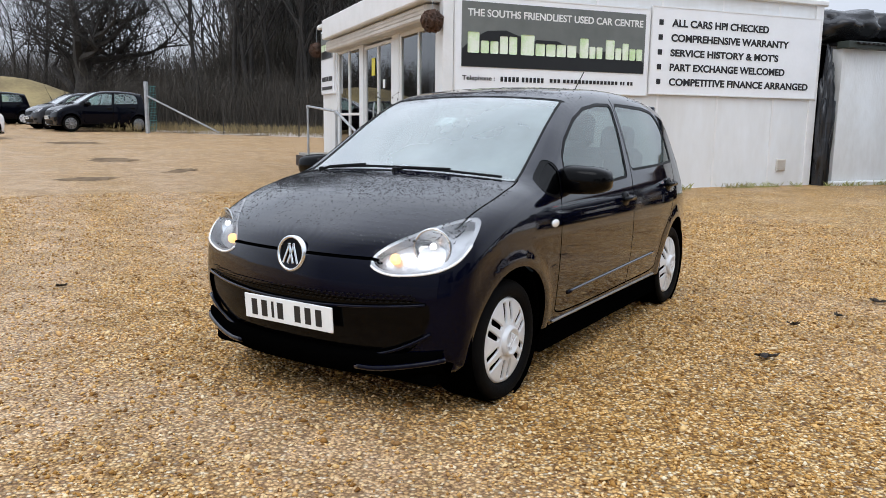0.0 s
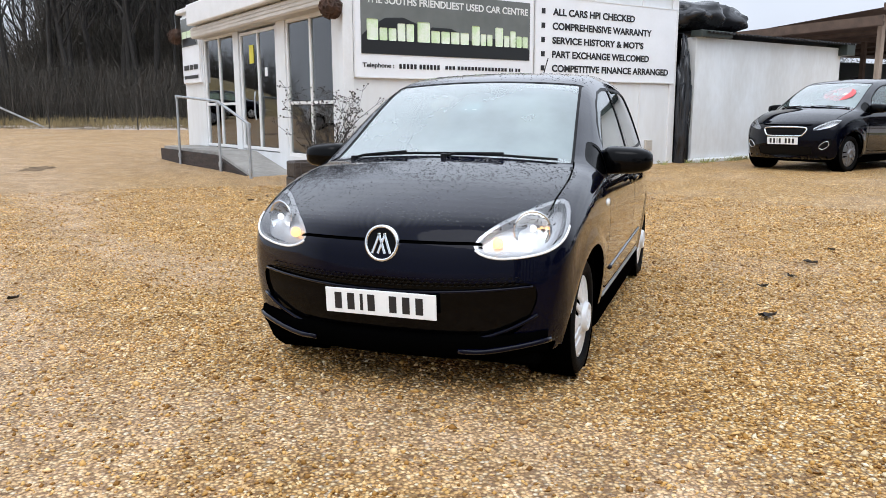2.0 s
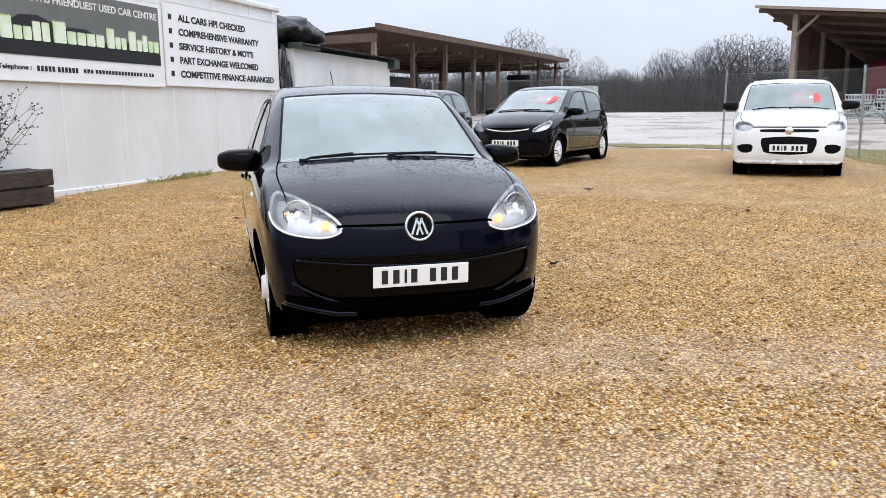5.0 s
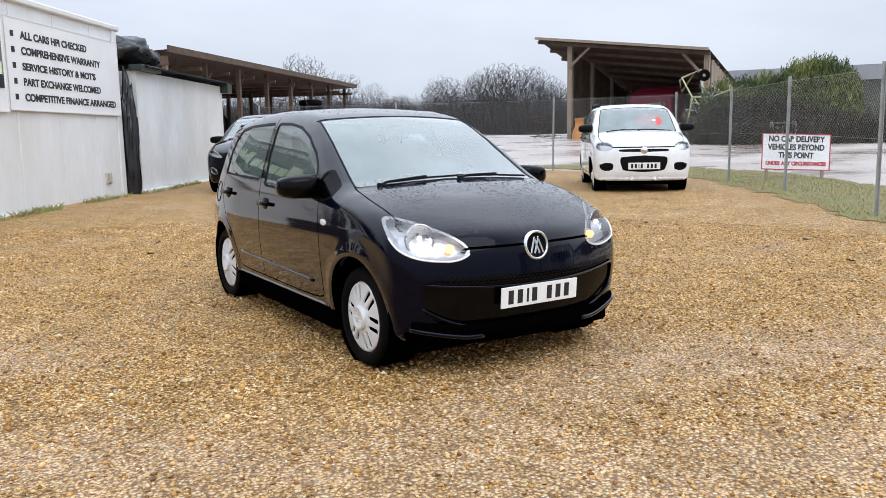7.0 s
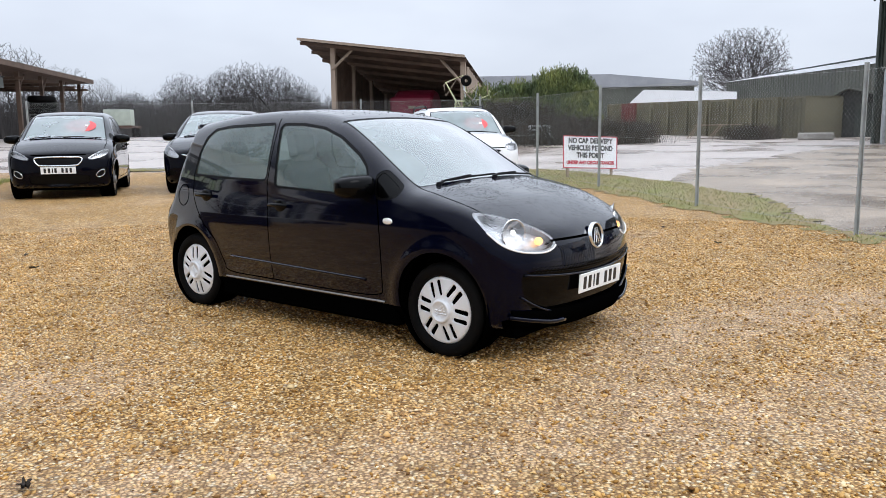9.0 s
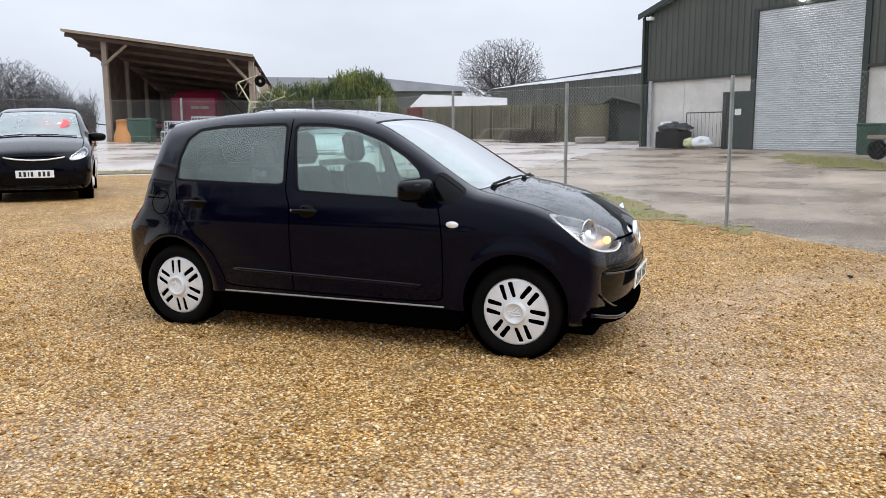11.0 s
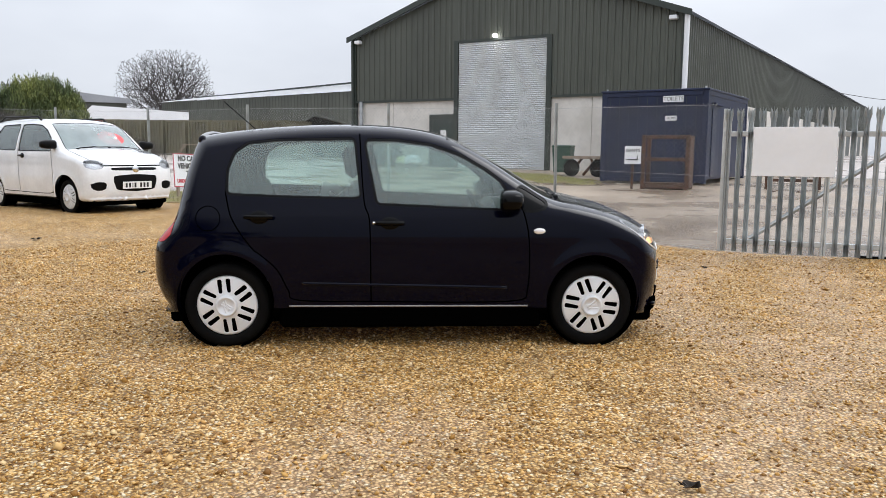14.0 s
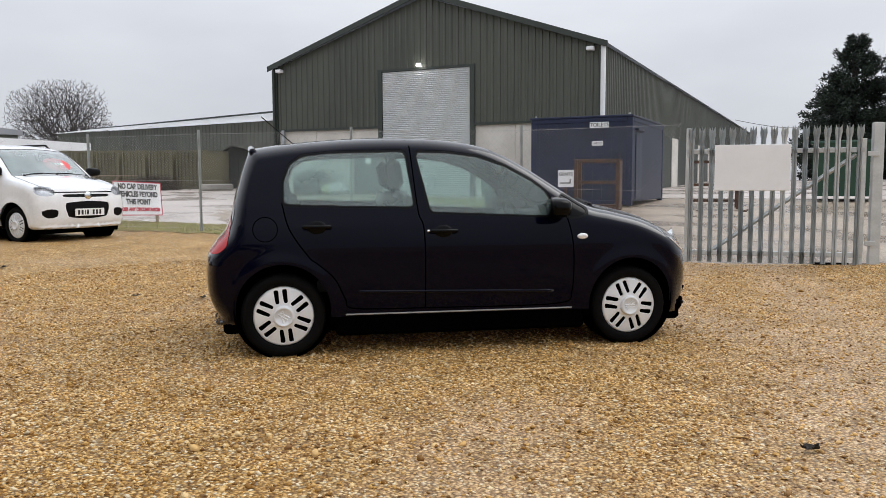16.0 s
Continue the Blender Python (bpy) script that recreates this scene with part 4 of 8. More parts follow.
def sheet(name, xs, ys, f, mat, lift, label, keep=None):
    """A ground sheet over the grid, following the lie of the land; keep: cut to where keep < 0."""
    bm = bmesh.new()
    grid = [[bm.verts.new((x, y, ground_height(x, y) + lift)) for y in ys] for x in xs]
    for i in range(len(xs) - 1):
        for j in range(len(ys) - 1):
            bm.faces.new((grid[i][j], grid[i + 1][j], grid[i + 1][j + 1], grid[i][j + 1]))
    if keep is not None:
        iso_cut(bm, keep)
        val = keep(centres(bm))
        bmesh.ops.delete(bm, geom=[fc for fc, v in zip(bm.faces, val) if v > 0], context="FACES")
        loose = [v for v in bm.verts if not v.link_faces]
        bmesh.ops.delete(bm, geom=loose, context="VERTS")
    ob = link_mesh(name, bm, mat, smooth=True)
    if name == "gravel_yard":
        at_ = ob.data.attributes.new("tread", "FLOAT", "POINT")
        at_.data.foreach_set("value", tread(np.array([v.co[:] for v in ob.data.vertices])).astype(np.float32))
    return tagged(ob, label, "ground", kind="structure")


spread = np.sinh(np.linspace(-5.2, 5.2, 131)) * 6.0
sheet("ground", spread + 0.2, spread + 5.0, None, YARD, -0.012, "wet pale concrete and mud yard")

FENCE = [(1.22, 0.02), (3.7, 0.32), (6.45, 1.5), (9.65, 2.66), (12.25, 3.80), (14.4, 5.2), (15.1, 8.42), (15.0, 13.0), (14.6, 17.5)]
GATE_R = (-0.62, -1.18)
yard_line = [(-70, -6), (-8, -5.0), (-0.9, -1.5), GATE_R, (1.15, -0.2)] + [(3.7, 0.18), (6.45, 1.42), (9.65, 2.75), (12.4, 3.95)] + [(14.3, 5.5), (15.5, 8.9), (14.7, 13.2), (13.9, 18), (12, 24), (4, 31), (-9.5, 33.5), (-13, 35), (-22, 46), (-70, 60)]


def wobble(p):
    return np.array([0.10 * noise.noise((x * 1.3, y * 1.3, 0)) + 0.05 * noise.noise((x * 5, y * 5, 3)) for x, y, _ in p])


def in_yard(p):
    return seg_distance(p[:, 0], p[:, 1], np.array(yard_line), True) + wobble(p)


gx = np.concatenate([np.arange(-60, -12, 1.5), np.arange(-12, 17, 0.3)])
gy = np.concatenate([np.arange(-6, 20, 0.3), np.arange(20, 56, 1.2)])
sheet("gravel_yard", gx, gy, None, GRAVEL, 0.0, "wet golden flint gravel yard", in_yard)

verge_line = [(4.4, 0.72), (6.45, 1.80), (9.65, 3.15), (12.4, 4.25), (14.6, 5.5)] + [(16.0, 9.0), (15.1, 13.2), (14.4, 18.0), (15.2, 18.0), (16.2, 13.4), (17.4, 9.0), (17.0, 5.6), (14.4, 2.6), (11.4, 1.2), (8.0, 0.5), (5.2, 0.3), (3.6, 0.15), (3.2, 0.38)]


def in_verge(p):
    return seg_distance(p[:, 0], p[:, 1], np.array(verge_line), True) + 2.6 * wobble(p) + np.array([0.16 * noise.noise((x * 9, y * 9, 7)) for x, y, _ in p])


sheet("grass_verge", np.arange(3.0, 18.2, 0.16), np.arange(-1, 18.6, 0.16), None, GRASS_SOIL, 0.008, "wet rough grass verge along the fence", in_verge)


mud_line = [(0.9, 1.0), (3.7, 1.4), (8.0, 2.2), (13.0, 0.6), (22.0, -4.5), (27.5, -9.5), (26.5, -11.5), (8, -19), (-6, -26), (-24, -24), (-24, -9), (-8, -3.9), (-1.0, -0.3)]


def in_mud(p):
    return seg_distance(p[:, 0], p[:, 1], np.array(mud_line), True) + 5.0 * wobble(p)


sheet("muddy_yard", np.arange(-25, 29, 0.6), np.arange(-27, 2, 0.6), None, MUD, -0.006, "brown wet stony mud before the warehouse", in_mud)
patch_line = [(11.6, -8.6), (13.5, -8.0), (17.5, -9.6), (19.5, -11.2), (16.0, -11.3), (13.2, -10.2)]


def in_patch(p):
    return seg_distance(p[:, 0], p[:, 1], np.array(patch_line), True) + 6.0 * wobble(p)


sheet("grass_patch", np.arange(10.5, 21, 0.3), np.arange(-12.5, -7, 0.3), None, GRASS_SOIL, 0.004, "thin mossy grass beside the toilet cabin", in_patch)


def blades(name, count, region, box_xy, h0, h1, mat, label, seed, lean=0.5):
    """Tufts of grass, three-sided slips standing on the ground."""
    rng = np.random.default_rng(seed)
    xy = np.column_stack([rng.uniform(box_xy[0], box_xy[1], count), rng.uniform(box_xy[2], box_xy[3], count)])
    if region is not None:
        xy = xy[region(np.column_stack([xy, np.zeros(len(xy))])) < 0]
    v, fc = [], []
    for x, y in xy:
        z = ground_height(x, y)
        a, h, w = rng.uniform(0, 6.283), rng.uniform(h0, h1), rng.uniform(0.004, 0.010) * max(0.7, h1 / 0.12)
        dx, dy = math.cos(a), math.sin(a)
        lx, ly = rng.normal(0, lean) * h, rng.normal(0, lean) * h
        i = len(v)
        v += [(x - dy * w, y + dx * w, z), (x + dy * w, y - dx * w, z), (x + lx * 0.4 + dy * w * 0.6, y + ly * 0.4 - dx * w * 0.6, z + h * 0.6), (x + lx, y + ly, z + h)]
        fc += [(i, i + 1, i + 2), (i, i + 2, i + 3)]
    me = bpy.data.meshes.new(name)
    me.from_pydata(v, [], fc)
    me.materials.append(mat)
    return tagged(new(name, me), label, "grass", kind="stuff")


blades("grass", 150000, in_verge, (3.0, 18, -1, 18.5), 0.012, 0.05, GRASS, "short wet grass along the wire fence", 3)


def pebbles(name, count, seed):
    """Loose stones lying on the gravel round the parked car."""
    rng = np.random.default_rng(seed)
    ang, rad = rng.uniform(0, 2 * math.pi, count), np.sqrt(rng.uniform(0.0, 1.0, count))
    xy = np.column_stack([-1.2 + 7.2 * rad * np.cos(ang), 5.0 + 7.0 * rad * np.sin(ang)])
    xy = xy[in_yard(np.column_stack([xy, np.zeros(len(xy))])) < -0.1]
    xy = xy[rng.uniform(0, 1, len(xy)) > 0.9 * tread(np.column_stack([xy, np.zeros(len(xy))]))]
    n = len(xy)
    base = np.array([(1, 0, 0), (0, 1, 0), (-1, 0, 0), (0, -1, 0), (0, 0, 1), (0, 0, -1)], float)
    tri = np.array([(0, 1, 4), (1, 2, 4), (2, 3, 4), (3, 0, 4), (1, 0, 5), (2, 1, 5), (3, 2, 5), (0, 3, 5)])
    s = rng.lognormal(math.log(0.0078), 0.32, n)
    shape = rng.uniform(0.65, 1.35, (n, 3)) * np.array([1, 1, 0.62])
    a = rng.uniform(0, 6.283, n)
    p = base[None] * (1 + rng.normal(0, 0.18, (n, 6, 1)))
    p = p * shape[:, None, :] * s[:, None, None]
    q = p.copy()
    q[:, :, 0] = p[:, :, 0] * np.cos(a)[:, None] - p[:, :, 1] * np.sin(a)[:, None]
    q[:, :, 1] = p[:, :, 0] * np.sin(a)[:, None] + p[:, :, 1] * np.cos(a)[:, None]
    q[:, :, 2] += 0.35 * p[:, :, 0]
    r = np.hypot(xy[:, 0] - 0.2, xy[:, 1] - 5)
    t = np.clip((r - 3) / 6.5, 0, 1)
    q[:, :, 0] += xy[:, 0][:, None]
    q[:, :, 1] += xy[:, 1][:, None]
    q[:, :, 2] += (0.24 * t * t * (3 - 2 * t) + s * 0.30)[:, None]
    me = bpy.data.meshes.new(name)
    me.vertices.add(n * 6)
    me.vertices.foreach_set("co", q.reshape(-1))
    idx = (tri[None] + 6 * np.arange(n)[:, None, None]).reshape(-1)
    me.loops.add(n * 24)
    me.loops.foreach_set("vertex_index", idx.astype(np.int32))
    me.polygons.add(n * 8)
    me.polygons.foreach_set("loop_start", np.arange(0, n * 24, 3, dtype=np.int32))
    me.update(calc_edges=True)
    me.validate()
    me.materials.append(PEBBLE)
    return tagged(new(name, me), "loose wet golden flint pebbles on the yard", "gravel", kind="stuff")


blades("grass", 16000, in_patch, (10.5, 21, -12.5, -7), 0.02, 0.09, GRASS, "thin wet grass beside the toilet cabin", 8)
pebbles("gravel_pebbles", 190000, 5)


def puddle(x, y, rx, ry, turn, seed):
    bm = bmesh.new()
    ring = []
    for i in range(80):
        a = 2 * math.pi * i / 80
        k = 1 + 0.55 * noise.noise((math.cos(a) * 1.4 + seed, math.sin(a) * 1.4, seed * 2.0)) + 0.4 * noise.noise((math.cos(a) * 4 + seed, math.sin(a) * 4, seed * 3.0)) + 0.35 * noise.noise((math.cos(a) * 9 + seed, math.sin(a) * 9, seed * 5.0))
        px, py = rx * k * math.cos(a), ry * k * math.sin(a)
        c, s = math.cos(radians(turn)), math.sin(radians(turn))
        wx, wy = x + px * c - py * s, y + px * s + py * c
        ring.append(bm.verts.new((wx, wy, ground_height(wx, wy) + 0.006)))
    c = bm.verts.new((x, y, ground_height(x, y) + 0.006))
    for i in range(80):
        bm.faces.new((c, ring[i], ring[(i + 1) % 80]))
    return tagged(link_mesh("puddle", bm, PUDDLE), "shallow muddy puddle in the gravel", "puddle", "puddles in the yard", "structure")


puddle(-6.1, 13.2, 0.40, 0.50, 20, 1)
puddle(-5.4, 15.6, 0.25, 0.55, 0, 2)
puddle(-7.9, 18.0, 0.5, 0.6, 15, 3)
puddle(-11.9, 24.6, 0.8, 0.7, 10, 4)


def dead_leaf(x, y, size, turn, seed):
    """A sodden dark leaf lying crumpled on the gravel."""
    bm = bmesh.new()
    rng = random.Random(seed)
    c = bm.verts.new((0, 0, 0.006))
    ring = []
    for i in range(18):
        a = 2 * math.pi * i / 18
        r = size * (0.45 + 0.55 * abs(math.cos(a * 2.5))) * rng.uniform(0.7, 1.1)
        ring.append(bm.verts.new((r * math.cos(a), 0.55 * r * math.sin(a), 0.010 + rng.uniform(0, 0.022))))
    for i in range(18):
        bm.faces.new((c, ring[i], ring[(i + 1) % 18]))
    bmesh.ops.solidify(bm, geom=list(bm.faces), thickness=0.002)
    ob = link_mesh("fallen_leaf", bm, DEAD_LEAF)
    ob.matrix_world = at(x, y, turn, 0.006)
    return tagged(ob, "sodden dark brown fallen leaf on gravel", "leaf", "fallen leaves on the gravel")


DEAD_LEAF = material("sodden_leaf", (0.03, 0.022, 0.016), 0.5, color2=(0.06, 0.04, 0.025), scale=20)
for i, (x, y, s, a) in enumerate([(1.70, 4.33, 0.085, 20), (2.56, 5.31, 0.06, 80), (2.15, 5.05, 0.05, 10), (3.05, 5.75, 0.07, 150), (3.6, 6.2, 0.06, 60),
                                  (0.62, 0.95, 0.05, 0), (3.4, 1.9, 0.06, 30), (4.6, 2.3, 0.05, 70), (-2.9, 5.82, 0.06, 40), (5.6, 4.2, 0.06, 10),
                                  (6.3, 6.8, 0.09, 100), (-1.5, 10.6, 0.05, 20), (-1.3, 10.9, 0.05, 60), (2.2, 9.3, 0.07, 20), (1.6, 8.8, 0.06, 120)]):
    dead_leaf(x, y, s, a, i)

# ---- the parked cars ----
UP = dict(
    fine=True, paint=PAINT_NAVY_BLACK, base=1.205, arch=0.309, tyre=0.278, rim=0.200, slots=(6, 0.138, 0.076, 0.42, 0.885), wheel_mat=HUBCAP,
    outline=[(1.66, 0.185), (1.755, 0.24), (1.80, 0.42), (1.795, 0.58), (1.765, 0.69), (1.68, 0.785), (1.45, 0.90), (1.2, 0.968), (1.0, 1.012), (0.78, 1.125), (0.5, 1.285),
             (0.24, 1.405), (-0.08, 1.462), (-0.5, 1.475), (-0.95, 1.452), (-1.38, 1.40), (-1.455, 1.35), (-1.54, 1.10), (-1.60, 0.86), (-1.69, 0.74), (-1.745, 0.64),
             (-1.745, 0.42), (-1.67, 0.26), (-1.55, 0.19), (0.0, 0.18)],
    widths=[(0.05, 0.72), (0.18, 0.765), (0.32, 0.792), (0.5, 0.815), (0.7, 0.822), (0.84, 0.808), (0.93, 0.785), (1.02, 0.757), (1.2, 0.692), (1.36, 0.622), (1.5, 0.56), (1.7, 0.46)],
    bow=(0.13, 0.06), taper=(0.075, 0.11),
    windows=[[(-0.275, 1.33), (-0.09, 1.327), (0.12, 1.30), (0.30, 1.24), (0.48, 1.14), (0.565, 1.07), (0.63, 0.945), (-0.20, 0.978)],
             [(-1.165, 1.035), (-1.165, 1.15), (-1.13, 1.25), (-1.06, 1.302), (-0.89, 1.322), (-0.405, 1.335), (-0.365, 1.015), (-0.75, 1.022)],
             [(0.725, 1.03), (0.855, 0.95), (0.80, 0.935), (0.75, 0.935)]],
    screen=(0.26, 0.548, 1.015, 0.645), back_glass=[(-0.3, 0.95), (0.5, 0.97), (0.53, 1.05), (0.47, 1.32), (-0.3, 1.33)],
    lamp=[(0.700, 0.850), (0.752, 0.775), (0.742, 0.692), (0.66, 0.642), (0.50, 0.624), (0.405, 0.658), (0.42, 0.715), (0.53, 0.790)], lamp_from=1.2,
    tail_lamp=[(-1.63, 1.04), (-1.565, 1.02), (-1.545, 0.89), (-1.57, 0.74), (-1.62, 0.70), (-1.8, 0.70), (-1.8, 1.04)], tail_in=0.50,
    grilles=[[(-0.2, 0.515), (0.3, 0.515), (0.58, 0.525), (0.655, 0.50), (0.645, 0.41), (0.58, 0.315), (0.45, 0.258), (0.25, 0.235), (-0.2, 0.23)]], grille_mat=GLOSS_BLACK,
    gaps_side=[[(0.70, 1.02), (0.72, 0.94), (0.758, 0.79), (0.773, 0.6), (0.765, 0.38), (0.72, 0.315), (0.4, 0.30), (-0.262, 0.305)],
               [(-0.345, 1.40), (-0.31, 0.966), (-0.272, 0.82), (-0.265, 0.305)],
               [(-1.205, 1.02), (-1.155, 0.842), (-1.03, 0.66), (-0.985, 0.625), (-0.87, 0.52), (-0.80, 0.38), (-0.74, 0.315), (-0.262, 0.305)]],
    gap_hood=[(0.995, 0.655), (1.12, 0.672), (1.35, 0.685), (1.60, 0.665)], gap_nose=[(-0.1, 0.683), (0.42, 0.683)],
    doors=[[(0.70, 0.95), (0.72, 0.94), (0.758, 0.79), (0.773, 0.6), (0.765, 0.38), (0.72, 0.315), (-0.262, 0.305), (-0.272, 0.82), (-0.31, 0.96)],
           [(-0.31, 0.99), (-0.272, 0.82), (-0.265, 0.305), (-0.74, 0.315), (-0.80, 0.38), (-0.87, 0.52), (-0.985, 0.625), (-1.03, 0.66), (-1.155, 0.842), (-1.18, 0.99)]],
    plate=(1.812, 0.415, 4), mirror=(0.615, 0.975), handles=[(-0.98, 0.862), (-0.142, 0.825)], cowl=1.0, wiper_z=1.0)
HX = radians(-122.1)
car_pose = Matrix.Translation((0.2285, 5.082, 0.0)) @ Matrix.Rotation(HX, 4, "Z")
up_car, up_shape = build_car("hatchback_car", car_pose, "small black five-door hatchback wet with rain, headlamps lit, on gravel", UP)


WATER = material("rain_water", (0.012, 0.012, 0.013), 0.04, scale=9, spec=0.9)


def rain_beads(car, sh, seed, count):
    """Drops of rain standing on bonnet and roof: low domes set on the skin, in patches."""
    rng = np.random.default_rng(seed)
    x = np.concatenate([rng.uniform(1.02, 1.70, count), rng.uniform(-1.2, 0.2, count // 3)])
    y = rng.uniform(-0.70, 0.70, len(x))
    keep = np.array([noise.noise((a * 2.3, b * 2.3, seed)) + 0.55 * noise.noise((a * 7, b * 7, seed + 3)) for a, b in zip(x, y)]) > rng.uniform(-0.7, 0.5, len(x))
    x, y = x[keep], y[keep]
    lo, hi = np.full(len(x), 0.6), np.full(len(x), 1.7)
    for _ in range(16):
        mid = (lo + hi) / 2
        out = sh.value(np.column_stack([x, y, mid])) > 0
        hi, lo = np.where(out, mid, hi), np.where(out, lo, mid)
    p = np.column_stack([x, y, lo])
    nrm = sh.normals(p)
    up = nrm[:, 2] > 0.72
    p, nrm = p[up], nrm[up]
    v, f = [], []
    for q, d in zip(p, nrm):
        d = Vector(d)
        a = d.orthogonal().normalized()
        b = d.cross(a)
        r = min(0.0065, rng.lognormal(math.log(0.0026), 0.38))
        o = len(v)
        for ring, h in ((1.0, -0.0006), (0.72, 0.30 * r)):
            v += [tuple(Vector(q) + d * h + (a * math.cos(1.0472 * k) + b * math.sin(1.0472 * k)) * r * ring) for k in range(6)]
        v.append(tuple(Vector(q) + d * 0.42 * r))
        for k in range(6):
            f += [(o + k, o + (k + 1) % 6, o + 6 + (k + 1) % 6, o + 6 + k), (o + 6 + k, o + 6 + (k + 1) % 6, o + 12)]
    me = bpy.data.meshes.new("rain")
    me.from_pydata(v, [], f)
    me.materials.append(WATER)
    for poly in me.polygons:
        poly.use_smooth = True
    o = new("rain", me)
    o.parent = car
    return tagged(o, "beads of rain standing on the paint", kind="stuff")


def dress_hatchback(car, sh):
    """Badge, lit lamps, side repeaters, mouldings, fuel flap, aerial, spoiler and splitter of the small black hatchback."""
    bx = on_front(sh, 0, 0.672)
    b = part("front_badge", lathe([(0.066, -0.004), (0.066, 0.010), (0.072, 0.014), (0.079, 0.010), (0.080, -0.01)], 40), CHROME, car, "round chrome front badge", True)
    b.matrix_basis = pose(bx + 0.004, 0, 0.672, 0, 0, -90) @ pose(0, 0, 0, 8, 0, 0)
    part("badge_field", lathe([(0.0005, 0.002), (0.067, 0.002), (0.067, -0.004)], 36), GLOSS_BLACK, b)
    bm = bmesh.new()
    for a, x0 in ((20, -0.026), (-20, 0.026), (20, 0.0), (-20, 0.0)):
        add_box(bm, -0.006, 0.006, 0.002, 0.009, -0.047, 0.047, 0.002, Matrix.Translation((x0, 0, 0.0)) @ Matrix.Rotation(radians(a), 4, "Y"))
    part("badge_shape", bm, CHROME, b)
    for sy in (1, -1):
        # lit side lamp and bulb inside the headlamp
        for y, z, r, mt, nm in ((0.485, 0.682, 0.024, AMBER, "side_lamp_bulb"), (0.615, 0.738, 0.014, BULB, "dipped_beam_bulb")):
            x = on_front(sh, y, z) - 0.032
            bm = bmesh.new()
            bmesh.ops.create_uvsphere(bm, u_segments=16, v_segments=10, radius=r)
            s = part(nm, bm, mt, car, "", True)
            s.matrix_basis = pose(x, sy * y, z)
        x = on_front(sh, 0.615, 0.733)
        bowl = part("headlamp_bowl", lathe([(0.02, -0.05), (0.05, -0.035), (0.072, -0.005), (0.078, 0.0), (0.082, -0.004)], 28), CHROME, car, "", True)
        bowl.matrix_basis = pose(x - 0.03, sy * 0.615, 0.733, 0, 0, -90 + sy * 20)
        y = on_side(sh, 0.835, 0.776, sy)
        bm = bmesh.new()
        bmesh.ops.create_uvsphere(bm, u_segments=16, v_segments=8, radius=1.0, matrix=Matrix.Diagonal((0.040, 0.009, 0.020, 1)))
        s = part("side_repeater", bm, LAMP_EDGE, car, "clear side repeater lamp", True)
        s.matrix_basis = pose(0.835, y, 0.776)
        pts = [(x, on_side(sh, x, 0.43 - 0.022 * (x + 0.71), sy), 0.43 - 0.022 * (x + 0.71)) for x in np.linspace(-0.71, 0.63, 30)]
        part("door_moulding", tube(pts, 0.011, 6), PAINT_NAVY_BLACK, car, "", True)
        # grey strip on the sill: the sky's reflection put into its colour
        pts = [(x, on_side(sh, x, 0.275, sy) + sy * 0.002, 0.275) for x in np.linspace(-0.80, 0.77, 36)]
        part("sill_strip", tube(pts, 0.006, 6), SILL_SHEEN, car, "", True)
        # splitter blade at each front corner
        pts = [(on_front(sh, y, 0.34) + 0.008 - 0.12 * max(0.0, 0.42 - y) ** 1.2, sy * y, 0.222 + 0.28 * max(0.0, y - 0.42) ** 1.3) for y in np.linspace(0.34, 0.71, 16)]
        part("splitter", tube(pts, 0.013, 8), PAINT_NAVY_BLACK, car, "", True)
        # bright rim along the lower edge of the headlamp
        rim = [(y, z) for y, z in spline(UP["lamp"], 6, closed=True)]
        rim = rim[8:31]
        part("headlamp_rim", tube([(on_front(sh, y, z) + 0.001, sy * y, z) for y, z in rim], 0.0055, 6), LAMP_EDGE, car, "bright headlamp rim", True)
    # upper edge of the intake, catching the light
    pts = [(on_front(sh, y, 0.472 + 0.09 * y * y), y, 0.472 + 0.09 * y * y) for y in np.linspace(-0.64, 0.64, 41)]
    part("intake_bar", tube(pts, 0.007, 8), PAINT_NAVY_BLACK, car, "", True)
    # rolled lower lip of the intake
    pts = [(on_front(sh, y, 0.242 + 0.55 * abs(y) ** 3.2) + 0.004, y, 0.242 + 0.55 * abs(y) ** 3.2) for y in np.linspace(-0.66, 0.66, 45)]
    part("intake_lip", tube(pts, 0.008, 8), PAINT_NAVY_BLACK, car, "", True)
    # honeycomb strip above the intake
    for k in range(3):
        z0 = 0.500 + 0.014 * k
        for i in range(41):
            y = -0.58 + 0.029 * i + (0.0145 if k % 2 else 0.0)
            zz = z0 + 0.05 * y * y
            part("mesh_bar", tube([(on_front(sh, y - 0.008, zz) + 0.003, y - 0.008, zz), (on_front(sh, y + 0.008, zz) + 0.003, y + 0.008, zz + 0.004)], 0.0028, 4), BLACK_PLASTIC, car)
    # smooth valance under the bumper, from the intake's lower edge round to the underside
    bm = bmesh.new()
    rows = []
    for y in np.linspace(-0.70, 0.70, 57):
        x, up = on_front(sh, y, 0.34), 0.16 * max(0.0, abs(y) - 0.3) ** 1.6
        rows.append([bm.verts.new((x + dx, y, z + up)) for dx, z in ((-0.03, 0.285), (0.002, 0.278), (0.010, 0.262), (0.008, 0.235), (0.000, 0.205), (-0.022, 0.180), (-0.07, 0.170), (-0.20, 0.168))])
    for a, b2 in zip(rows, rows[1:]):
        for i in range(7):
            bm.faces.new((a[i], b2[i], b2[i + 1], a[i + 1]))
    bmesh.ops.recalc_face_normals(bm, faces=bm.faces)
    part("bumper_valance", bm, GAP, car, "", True)
